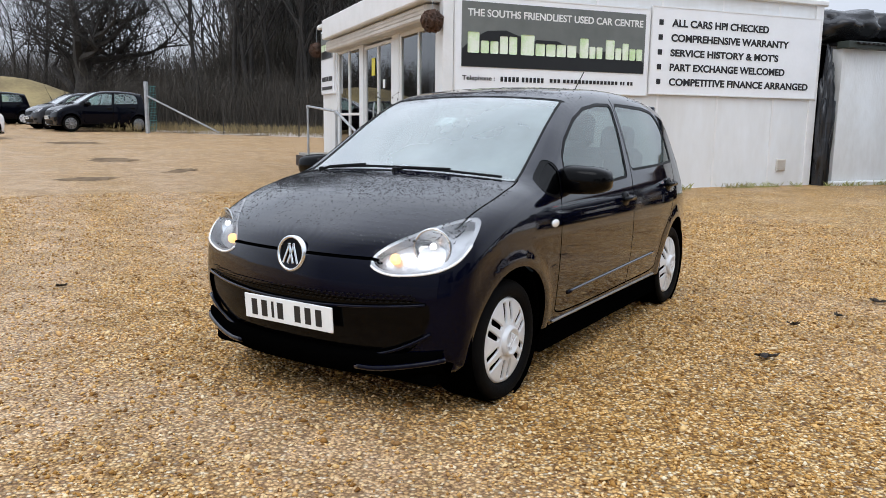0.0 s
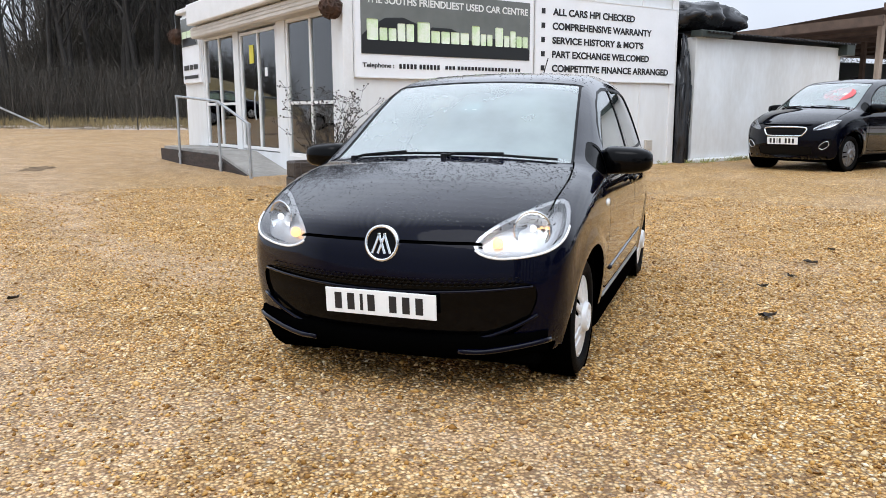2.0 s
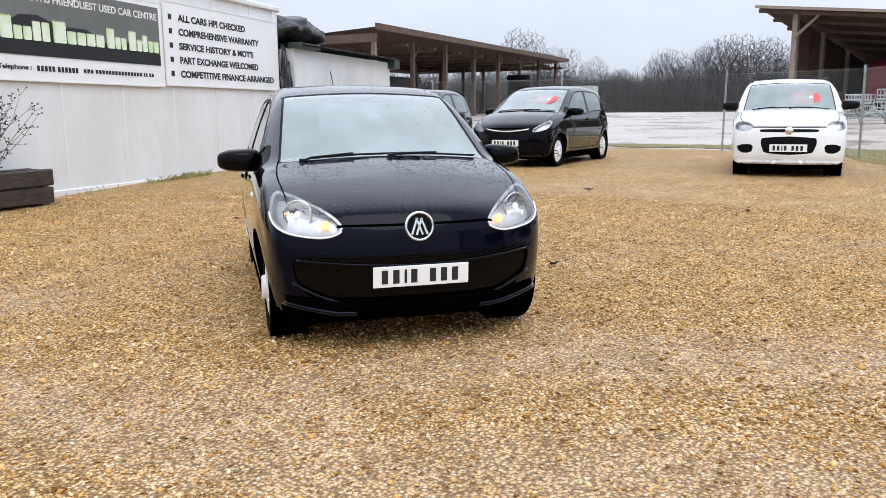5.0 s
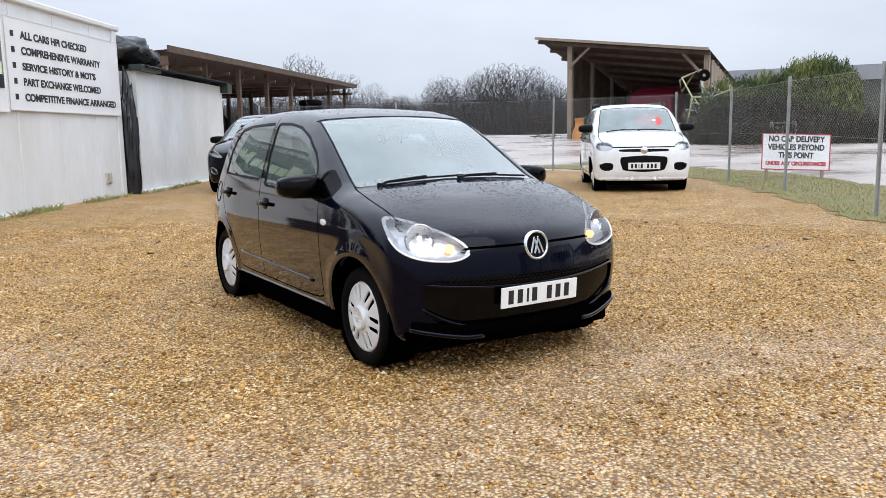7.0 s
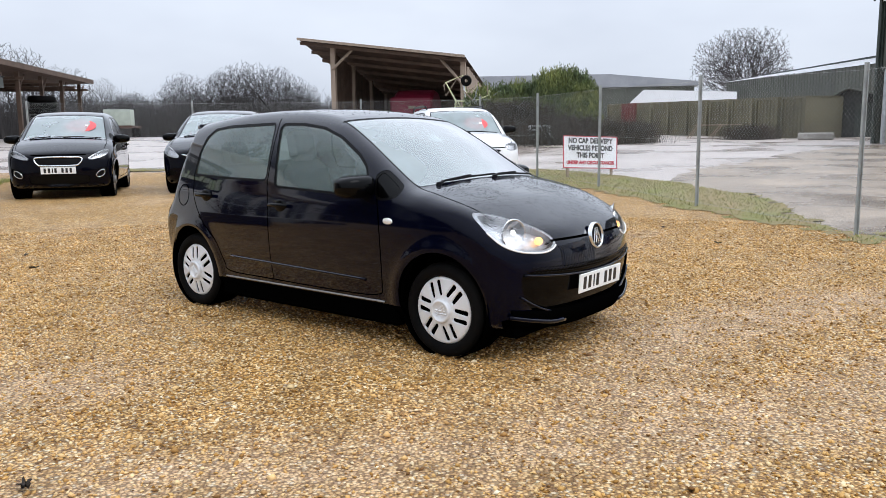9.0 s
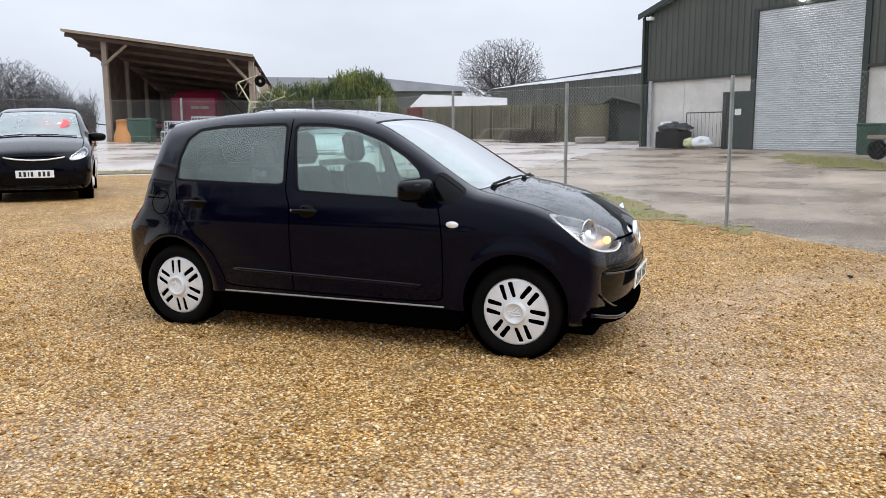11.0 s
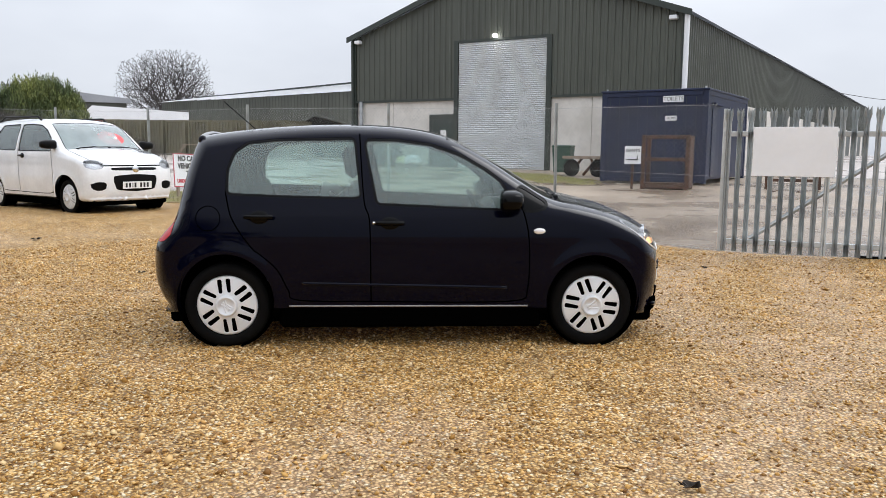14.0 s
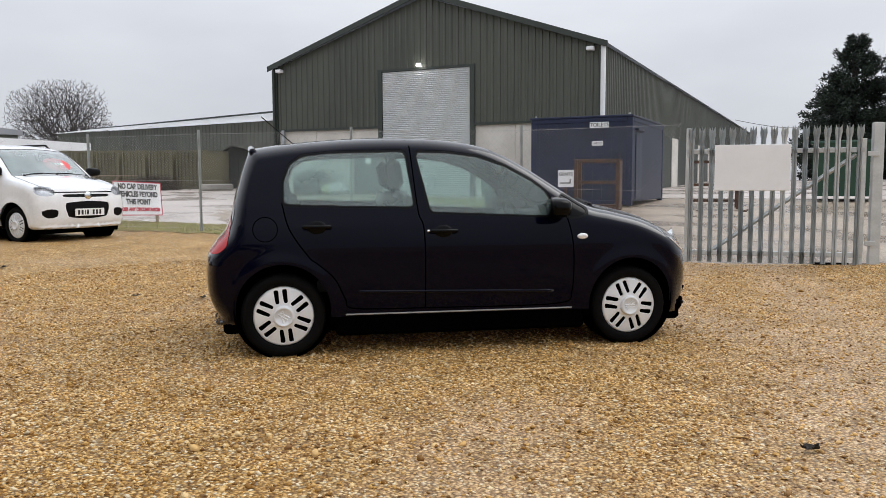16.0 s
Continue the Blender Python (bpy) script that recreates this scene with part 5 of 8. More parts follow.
    # fuel flap on the off side
    y = on_side(sh, -1.312, 0.847, -1)
    ring = [(-1.312 + 0.079 * math.cos(a), 0.847 + 0.079 * math.sin(a)) for a in np.linspace(0, 2 * math.pi, 40, endpoint=False)]
    part("fuel_flap_line", tube([(x, on_side(sh, x, z, -1), z) for x, z in ring], 0.0028, 5, closed=True), GAP, car)
    lock = bmesh.new()
    bmesh.ops.create_uvsphere(lock, u_segments=12, v_segments=8, radius=0.011)
    part("door_lock", lock, CHROME, car, "", True).matrix_basis = pose(-0.245, on_side(sh, -0.245, 0.825, -1) - 0.004, 0.825)
    # roof aerial and spoiler lip
    z = on_top(sh, -1.12, 0.0)
    part("aerial", tube([(-1.12, 0, z - 0.01), (-1.36, 0, z + 0.20)], 0.004, 6), BLACK_PLASTIC, car)
    pts = [(-1.43 + 0.05 * (y / 0.6) ** 2, y, 1.392 - 0.05 * (y / 0.6) ** 2) for y in np.linspace(-0.54, 0.54, 25)]
    part("rear_spoiler", tube(pts, 0.026, 8), PAINT_NAVY_BLACK, car, "", True)
    # age card inside the windscreen


CARD = material("pale_age_card", (0.26, 0.33, 0.34), 0.5, scale=8, amount=0.2)
CARD_INK = material("card_white_ink", (0.62, 0.68, 0.68), 0.5, scale=8)
# Grey that paints the sky's reflection along the sill.
SILL_SHEEN = material("sill_sheen_grey", (0.34, 0.33, 0.32), 0.45, 0.2, scale=9)
dress_hatchback(up_car, up_shape)
rain_beads(up_car, up_shape, 4, 9000)


def variant(spec, sx, sz, **over):
    """Another model of hatchback, from the first by its length and height."""
    s = dict(spec)
    xz = lambda pts: [(a * sx, b * sz) for a, b in pts]
    yz = lambda pts: [(a, b * sz) for a, b in pts]
    s.update(fine=False, outline=xz(spec["outline"]), widths=[(a * sz, b) for a, b in spec["widths"]], windows=[xz(w) for w in spec["windows"]],
             lamp=yz(spec["lamp"]), tail_lamp=xz(spec["tail_lamp"]), grilles=[yz(g) for g in spec["grilles"]], gaps_side=[xz(g) for g in spec["gaps_side"]],
             gap_hood=[(a * sx, b) for a, b in spec["gap_hood"]], gap_nose=yz(spec["gap_nose"]), doors=[xz(d) for d in spec["doors"]],
             back_glass=yz(spec["back_glass"]), base=spec["base"] * sx, screen=(spec["screen"][0] * sx, spec["screen"][1], spec["screen"][2] * sx, spec["screen"][3]),
             mirror=(spec["mirror"][0] * sx, spec["mirror"][1] * sz), handles=xz(spec["handles"]), cowl=spec["cowl"] * sx, wiper_z=spec["wiper_z"] * sz)
    s.update(over)
    return s


def on_screen(sh, x, y, proud):
    """A frame on the windscreen: x across the car, y up the glass, z out of it."""
    a, b = Vector((x, y, on_top(sh, x, y))), Vector((x - 0.1, y, on_top(sh, x - 0.1, y)))
    ey = (b - a).normalized()
    ez = Vector((0, 1, 0)).cross(ey)
    return Matrix(((0, ey.x, ez.x, a.x), (1, ey.y, ez.y, a.y), (0, ey.z, ez.z, a.z), (0, 0, 0, 1))) @ pose(0, 0, proud)


def sticker(car, sh, x, y, w=0.36, h=0.2):
    bm = bmesh.new()
    bmesh.ops.create_circle(bm, cap_ends=True, segments=28, radius=1.0, matrix=Matrix.Diagonal((w / 2, h / 2, 1, 1)))
    s = part("price_sticker", bm, STICKER_RED, car, "red oval price sticker on the windscreen")
    s.matrix_basis = on_screen(sh, x, y, -0.014)
    part("sticker_writing", bars([0.05, 0.05, 0.05, 0.05], 0.06, 0.012), LETTER_WHITE, s).matrix_basis = pose(0, 0.01, 0.004, -90, 0, 0)
    return s


card = part("age_card", box(-0.055, 0.055, -0.05, 0.05, -0.001, 0.001), CARD, up_car, "pale age card at the windscreen")
card.matrix_basis = on_screen(up_shape, 0.55, 0.0, -0.010)
lettering("card_number", "13", 0.10, CARD_INK, card, pose(0, 0, 0.002), "CENTER", bold=0.002)


# white boxy five-door
PANDA = variant(UP, 1.03, 1.04, paint=PAINT_WHITE, base=1.15, arch=0.318, slots=(8, 0.10, 0.045, 0.40, 0.90), mirror_mat=BLACK_PLASTIC,
                outline=[(1.66, 0.21), (1.79, 0.27), (1.83, 0.45), (1.82, 0.66), (1.775, 0.80), (1.70, 0.885), (1.45, 0.975), (1.2, 1.03), (1.04, 1.065), (0.86, 1.19), (0.62, 1.37),
                         (0.42, 1.475), (0.1, 1.54), (-0.5, 1.555), (-1.1, 1.535), (-1.52, 1.485), (-1.66, 1.40), (-1.72, 1.15), (-1.76, 0.90), (-1.80, 0.74), (-1.82, 0.60), (-1.82, 0.42), (-1.75, 0.27), (-1.6, 0.21), (0, 0.2)],
                widths=[(0.05, 0.74), (0.2, 0.79), (0.35, 0.81), (0.55, 0.825), (0.8, 0.825), (0.95, 0.81), (1.08, 0.785), (1.25, 0.73), (1.42, 0.665), (1.56, 0.60), (1.75, 0.5)],
                bow=(0.10, 0.04), taper=(0.05, 0.05),
                screen=(0.44, 0.58, 1.05, 0.67), wiper_z=1.06,
                lamp=[(0.745, 0.85), (0.77, 0.79), (0.745, 0.735), (0.64, 0.715), (0.53, 0.735), (0.50, 0.80), (0.56, 0.85), (0.66, 0.87)],
                grilles=[[(-0.2, 0.62), (0.30, 0.62), (0.385, 0.58), (0.36, 0.45), (0.28, 0.385), (-0.2, 0.38)], [(0.50, 0.50), (0.60, 0.52), (0.70, 0.50), (0.71, 0.43), (0.64, 0.385), (0.52, 0.40)],
                         [(-0.2, 0.745), (0.30, 0.745), (0.41, 0.735), (0.41, 0.71), (0.30, 0.70), (-0.2, 0.70)]], grille_mat=BLACK_PLASTIC,
                gap_hood=[(1.06, 0.67), (1.2, 0.69), (1.5, 0.70), (1.72, 0.66)], gap_nose=[(-0.1, 0.775), (0.5, 0.775)],
                windows=[[(-0.30, 1.40), (-0.05, 1.405), (0.25, 1.385), (0.45, 1.31), (0.62, 1.19), (0.72, 1.05), (0.70, 1.03), (-0.25, 1.03)],
                         [(-1.05, 1.06), (-1.06, 1.30), (-0.98, 1.39), (-0.45, 1.405), (-0.42, 1.04), (-0.75, 1.04)],
                         [(-1.42, 1.12), (-1.42, 1.33), (-1.22, 1.37), (-1.2, 1.10)]],
                tail_lamp=[(-1.9, 1.42), (-1.62, 1.40), (-1.62, 1.0), (-1.9, 0.98)], tail_in=0.55, plate=(1.845, 0.465, 3), mirror=(0.80, 1.10),
                handles=[(-0.98, 0.93), (-0.15, 0.92)])
PH = 199.7
white_car, white_shape = build_car("hatchback_car", at(8.92 + 1.956 * 0.941, 4.87 + 1.956 * 0.337, PH, -0.03) @ Matrix.Scale(1.035, 4), "white boxy five-door hatchback with black bumper grilles, parked on gravel", PANDA, "used cars for sale")
sticker(white_car, white_shape, 0.80, 0.22, 0.46, 0.36)
# chrome badge and roof rails of the white car
for sy in (-1, 1):
    part("roof_rail", tube([(0.1, sy * 0.58, 1.50), (0.0, sy * 0.585, 1.565), (-1.1, sy * 0.585, 1.57), (-1.25, sy * 0.58, 1.50)], 0.017, 8), BLACK_PLASTIC, white_car)
nb = part("front_badge", lathe([(0.001, 0.012), (0.05, 0.010), (0.06, 0.0)], 24), CHROME, white_car, "", True)
nb.matrix_basis = pose(on_front(white_shape, 0, 0.72) + 0.006, 0, 0.72, 0, 0, -90)

# dark city car with a chrome grille surround
PEUG = variant(UP, 0.975, 0.99, paint=PAINT_BLACK, slots=(5, 0.17, 0.06, 0.34, 0.92), wheel_mat=material("dark_alloy", (0.25, 0.25, 0.26), 0.3, 0.6, scale=8),
               lamp=[(0.70, 0.80), (0.745, 0.775), (0.70, 0.70), (0.58, 0.655), (0.47, 0.635), (0.44, 0.66), (0.52, 0.72), (0.62, 0.775)],
               grilles=[[(-0.2, 0.675), (0.30, 0.675), (0.37, 0.66), (0.33, 0.57), (0.27, 0.545), (-0.2, 0.545)], [(-0.2, 0.38), (0.40, 0.38), (0.44, 0.32), (0.38, 0.25), (-0.2, 0.24)], [(0.54, 0.44), (0.64, 0.50), (0.70, 0.50), (0.70, 0.40), (0.60, 0.33), (0.55, 0.35)]],
               grille_mat=BLACK_PLASTIC, gap_nose=[(-0.1, 0.715), (0.4, 0.715)], plate=(1.775, 0.47, 4), screen_glass=GLASS_SCREEN)
dark_city, dark_shape = build_car("hatchback_car", at(7.15 + 1.75 * 1.06 * 0.92, 12.0 + 1.75 * 1.06 * 0.391, 203) @ Matrix.Scale(1.06, 4), "black five-door city car with a chrome-ringed grille, parked on gravel", PEUG, "used cars for sale")
sticker(dark_city, dark_shape, 0.60, 0.22, 0.5, 0.42)


def chrome_ring(car, sh, pts, r, mat=CHROME, name="grille_surround"):
    q = spline(pts, 6, closed=True)
    return part(name, tube([(on_front(sh, y, z) + 0.002, y, z) for y, z in q], r, 6, closed=True), mat, car, "", True)


chrome_ring(dark_city, dark_shape, [(-0.35, 0.66), (-0.2, 0.68), (0.2, 0.68), (0.35, 0.66), (0.31, 0.57), (0.22, 0.545), (-0.22, 0.545), (-0.31, 0.57)], 0.013)
for sy in (-1, 1):
    chrome_ring(dark_city, dark_shape, [(sy * 0.55, 0.37), (sy * 0.58, 0.43), (sy * 0.66, 0.47), (sy * 0.67, 0.40), (sy * 0.6, 0.35)], 0.006, CHROME, "fog_lamp_surround")

VIVA = variant(UP, 1.035, 1.005, paint=PAINT_BLACK, slots=(5, 0.13, 0.05, 0.36, 0.92),
               lamp=[(0.68, 0.82), (0.745, 0.79), (0.735, 0.70), (0.62, 0.64), (0.50, 0.625), (0.48, 0.66), (0.56, 0.74)],
               grilles=[[(-0.2, 0.64), (0.36, 0.68), (0.44, 0.69), (0.40, 0.60), (0.30, 0.545), (-0.2, 0.535)], [(-0.2, 0.38), (0.42, 0.38), (0.46, 0.32), (0.40, 0.25), (-0.2, 0.24)], [(0.54, 0.40), (0.64, 0.42), (0.70, 0.40), (0.66, 0.34), (0.56, 0.34)]],
               grille_mat=BLACK_PLASTIC, plate=(1.885, 0.43, 4))
viva_car, viva_shape = build_car("hatchback_car", at(8.2 + 1.87 * 1.06 * 0.978, 9.8 + 1.87 * 1.06 * 0.208, 192) @ Matrix.Scale(1.06, 4), "black five-door hatchback with a chrome grille bar, parked on gravel", VIVA, "used cars for sale")
sticker(viva_car, viva_shape, 0.64, 0.22, 0.5, 0.40)
w = [(on_front(viva_shape, y, 0.635 + 0.25 * y * y) + 0.004, y, 0.635 + 0.25 * y * y) for y in np.linspace(-0.42, 0.42, 20)]
part("grille_bar", tube(w, 0.015, 6), CHROME, viva_car, "", True)

# cars parked across the far side of the yard
far_specs = [(-15.6, 34.6, 222, PAINT_BLACK, "dark blue five-door hatchback with chrome trim, parked far off", PEUG, 1.2),
             (-17.6, 36.6, 226, PAINT_DARK_GREY, "grey hatchback with misted windows, parked beside a dark one", VIVA, 1.12),
             (-24.0, 40.5, 232, PAINT_BLACK, "black saloon-like car parked far off at the wood's edge", VIVA, 1.12),
             (-16.6, 25.2, 52, PAINT_WHITE, "white car parked at the edge of the yard", PEUG, 1.1)]
for x, y, a, paint, lab, spec, sc in far_specs:
    build_car("hatchback_car", at(x, y, a) @ Matrix.Scale(sc, 4), lab, dict(spec, paint=paint), "cars across the yard")

# ---- sales office: a flat-roofed white cabin ----
OFF = pose(0, 11.64, 0, 0, 0, 22.66)
office = thing("sales_office", OFF, "white flat-roofed sales cabin with glazed front and sign boards", "building")
part("wall", box(-0.2, 6.85, 0.0, 0.18, 0.02, 3.32), WHITE_WALL, office)
part("wall", box(6.67, 6.85, 0.18, 7.5, 0.02, 3.32), WHITE_WALL, office)
part("wall", box(0.0, 6.85, 7.5, 7.68, 0.02, 3.32), WHITE_WALL, office)
for x in (1.1, 2.3, 3.5, 4.7, 5.9):
    part("cover_strip", box(x - 0.02, x + 0.02, -0.012, 0.0, 0.12, 3.3, 0.004), WHITE_TRIM, office)
part("corner_strip", box(6.70, 6.87, -0.03, 0.0, 0.05, 3.34, 0.006), WHITE_TRIM, office)
part("corner_strip", box(-0.22, -0.06, -0.025, 0.0, 0.05, 3.34, 0.006), WHITE_TRIM, office)
part("roof", box(-0.25, 6.95, -0.06, 7.75, 3.32, 3.42, 0.02), WHITE_TRIM, office)
part("plinth", box(-0.16, 6.80, -0.03, 0.0, 0.02, 0.24, 0.01), WHITE_TRIM, office)
bm = bmesh.new()
add_box(bm, 6.08, 6.28, -0.03, -0.0, 0.5, 0.7, 0.004)
for i in range(6):
    add_box(bm, 6.10, 6.26, -0.045, -0.03, 0.52 + 0.03 * i, 0.54 + 0.03 * i)
part("air_vent", bm, SHUTTER, office)
# glazed front, facing local -x
front = [(0.0, 0.45), (2.15, 2.52), (4.28, 4.55), (6.30, 7.6)]
for a, b in front:
    part("wall", box(-0.15, 0.03, a if a else 0.18, b, 0.02, 3.32), WHITE_WALL, office)
for a, b in ((0.45, 2.15), (4.55, 6.30), (2.52, 4.28)):
    part("wall", box(-0.15, 0.03, a, b, 2.70, 3.32), WHITE_WALL, office)
for a, b, c in ((0.45, 2.15, 0.52), (4.55, 6.30, 0.52), (2.52, 4.28, 0.55)):
    part("wall", box(-0.15, 0.03, a, b, 0.02, c), WHITE_WALL, office)


def glazing(name, y0, y1, z0, z1, bars_y, bars_z, parent, depth=-0.10):
    w = new(name)
    w.parent = parent
    bm = bmesh.new()
    t = 0.055
    add_box(bm, depth - 0.03, depth + 0.03, y0, y0 + t, z0, z1, 0.004)
    add_box(bm, depth - 0.03, depth + 0.03, y1 - t, y1, z0, z1, 0.004)
    add_box(bm, depth - 0.03, depth + 0.03, y0 + t, y1 - t, z0, z0 + t, 0.004)
    add_box(bm, depth - 0.03, depth + 0.03, y0 + t, y1 - t, z1 - t, z1, 0.004)
    for y in bars_y:
        add_box(bm, depth - 0.028, depth + 0.028, y - 0.03, y + 0.03, z0 + t, z1 - t, 0.004)
    for z in bars_z:
        add_box(bm, depth - 0.026, depth + 0.026, y0 + t, y1 - t, z - 0.025, z + 0.025, 0.004)
    part("window_frame", bm, WHITE_TRIM, w)
    ys, zs = [y0 + t] + [v for y in bars_y for v in (y,)] + [y1 - t], [z0 + t] + list(bars_z) + [z1 - t]
    for a, b in zip(ys, ys[1:]):
        for c, d in zip(zs, zs[1:]):
            p = part("pane", box(depth - 0.004, depth + 0.004, a, b, c, d), GLASS_OFFICE, w)
            p.visible_shadow = False
    return w


glazing("window", 0.45, 2.15, 0.52, 2.70, (1.25,), (1.38,), office)
glazing("window", 4.55, 6.30, 0.56, 2.72, (5.42,), (1.40,), office)
dr = glazing("entrance_door", 2.55, 4.25, 0.57, 2.66, (3.40,), (), office)
part("door_handle", tube([(-0.17, 3.46, 1.1), (-0.19, 3.46, 1.2), (-0.19, 3.46, 1.5), (-0.17, 3.46, 1.6)], 0.014, 6), STEEL, dr)
part("notice", box(-0.116, -0.112, 3.62, 3.82, 2.1, 2.42), material("yellow_notice", (0.75, 0.66, 0.06), 0.5, scale=5), dr, "yellow paper notice")
part("notice", box(-0.116, -0.112, 3.0, 3.12, 1.85, 2.0), PLATE_WHITE, dr, "white paper notice")
bm = bmesh.new()
add_box(bm, -0.40, -0.15, 0.22, 6.25, 2.70, 2.92, 0.02)
for i in range(3):
    add_box(bm, -0.41, -0.40, 0.24, 6.23, 2.73 + 0.06 * i, 2.77 + 0.06 * i)
part("shutter_box", bm, SHUTTER, office)
bm = bmesh.new()
add_box(bm, -0.52, -0.15, 0.1, 6.1, 2.94, 3.34, 0.02)
part("fascia", bm, WHITE_TRIM, office)
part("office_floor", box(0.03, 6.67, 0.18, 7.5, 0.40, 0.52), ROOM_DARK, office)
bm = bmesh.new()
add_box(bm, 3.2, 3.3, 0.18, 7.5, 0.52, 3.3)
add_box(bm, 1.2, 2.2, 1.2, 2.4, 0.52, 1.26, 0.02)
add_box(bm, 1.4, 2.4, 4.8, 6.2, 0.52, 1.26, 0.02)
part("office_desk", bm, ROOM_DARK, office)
bm = bmesh.new()
add_box(bm, -0.21, -0.15, 6.38, 7.54, 1.85, 3.25, 0.01)
es = part("sign_board", bm, SIGN_WHITE, office, "white sign board with dark printed panel")
part("sign_panel", box(-0.222, -0.212, 6.44, 7.48, 2.62, 3.2), SIGN_GREY, es)
part("sign_hill", prism([(6.5, 2.63), (7.4, 2.63), (7.35, 2.78), (7.15, 2.86), (6.85, 2.86), (6.6, 2.76)], -0.228, -0.223, "YZ"), SIGN_BLACK, es)
b = part("sign_bars", bars([0.3, 0.34, 0.2], 0.14, 0.03), SIGN_GREEN, es)
b.matrix_basis = pose(-0.232, 6.96, 2.86, 0, 0, -90)
for z, h, ws_ in ((2.18, 0.10, [0.36, 0.2, 0.28]), (1.98, 0.07, [0.95])):
    b = part("sign_bars", bars(ws_, h, 0.05), LETTER, es)
    b.matrix_basis = pose(-0.216, 6.96, z, 0, 0, -90)


# sign boards on the long wall
def wall_board(x0, x1, z0, z1, label):
    s = thing("sign_board", OFF @ pose((x0 + x1) / 2, -0.035, z0), label, "sign")
    w, h = (x1 - x0) / 2, z1 - z0
    bm = bmesh.new()
    add_box(bm, -w, w, -0.012, 0.018, 0, h, 0.003)
    part("board", bm, SIGN_WHITE, s)
    bm = bmesh.new()
    for a, b, c, d in ((-w, w, -0.006, 0.012), (-w, w, h - 0.012, h + 0.006)):
        add_box(bm, a, b, -0.018, 0.016, c, d)
    for x in (-w - 0.004, w - 0.014):
        add_box(bm, x, x + 0.018, -0.018, 0.016, 0, h)
    part("frame", bm, WHITE_TRIM, s)
    return s


def fitted(text, width, height, mat, parent, x, y, z, bold=0.004):
    """Upright lettering that starts at x and fills the width, its capitals that high."""
    ob = lettering("sign_text", text, 0.15, mat, parent, Matrix(), "LEFT", bold=bold)
    xs = [v.co.x for v in ob.data.vertices]
    ys = [v.co.y for v in ob.data.vertices]
    kx, ky = width / (max(xs) - min(xs)), height / (max(ys) - min(ys))
    ob.matrix_basis = upright(x - min(xs) * kx, y, z - (max(ys) + min(ys)) / 2 * ky) @ Matrix.Diagonal((kx, ky, 1, 1))
    return ob


s1 = wall_board(-0.05, 3.25, 1.72, 3.04, "white sales sign board with a grey and black printed panel")
part("printed_panel", box(-1.548, 1.57, -0.020, -0.014, 0.33, 1.235), SIGN_GREY, s1)
hill = [(-1.54, 0.335), (1.56, 0.335), (1.56, 0.50), (1.25, 0.62), (0.95, 0.65), (0.7, 0.63), (0.45, 0.54), (0.25, 0.66), (0.0, 0.75), (-0.35, 0.75), (-0.5, 0.66), (-0.6, 0.78), (-0.85, 0.86), (-1.15, 0.84), (-1.38, 0.72), (-1.54, 0.58)]
part("printed_hill", prism(hill, -0.0245, -0.0205, "XZ"), SIGN_BLACK, s1)
fitted("THE SOUTHS FRIENDLIEST USED CAR CENTRE", 2.98, 0.105, LETTER_WHITE, s1, -1.46, -0.022, 1.085, 0.003)
# the trader's name as plain upright shapes: capitals tall, small letters low, a few with ascenders
for x0, x1, heights in ((-1.47, -0.66, (2, 0, 0, 1, 1)), (-0.62, 0.34, (2, 0, 0, 0, 0)), (0.38, 0.80, (2, 0, 0)), (0.84, 1.53, (2, 0, 1, 0, 0))):
    unit = (x1 - x0) / (len(heights) + 0.35)
    x = x0
    for k, h in enumerate(heights):
        w = unit * (1.35 if k == 0 else 1.0)
        part("brand_bar", box(x + 0.014, x + w - 0.014, -0.030, -0.025, 0.525, (0.70, 0.775, 0.815)[h], 0.012), SIGN_GREEN, s1, "pale green bar")
        x += w
fitted("Telephone :", 0.52, 0.085, LETTER, s1, -1.53, -0.016, 0.165, 0.003)
for i in range(11):
    x = -0.92 + 0.064 * i + (0.03 if i > 4 else 0)
    part("number_bar", box(x, x + 0.042, -0.019, -0.015, 0.135, 0.205), LETTER, s1)
x = -0.10
for n_, w in ((3, 0.066), (15, 0.066), (2, 0.05), (2, 0.06)):
    for k in range(n_):
        part("web_bar", box(x, x + w - 0.02, -0.019, -0.015, 0.145, 0.198), LETTER, s1)
        x += w
    x += 0.03
s2 = wall_board(3.29, 6.80, 1.75, 3.10, "white sign board listing sales services in black capitals")
rows = [("ALL CARS HPI CHECKED", 1.98), ("COMPREHENSIVE WARRANTY", 2.44), ("SERVICE HISTORY & MOT'S", 2.23), ("PART EXCHANGE WELCOMED", 2.39), ("COMPETITIVE FINANCE ARRANGED", 2.94)]
for i, (text, width) in enumerate(rows):
    z = 1.11 - 0.2285 * i
    fitted(text, width, 0.118, LETTER, s2, -1.375, -0.016, z, 0.005)
    part("bullet", box(-1.62, -1.54, -0.016, -0.013, z - 0.042, z + 0.042), LETTER, s2)

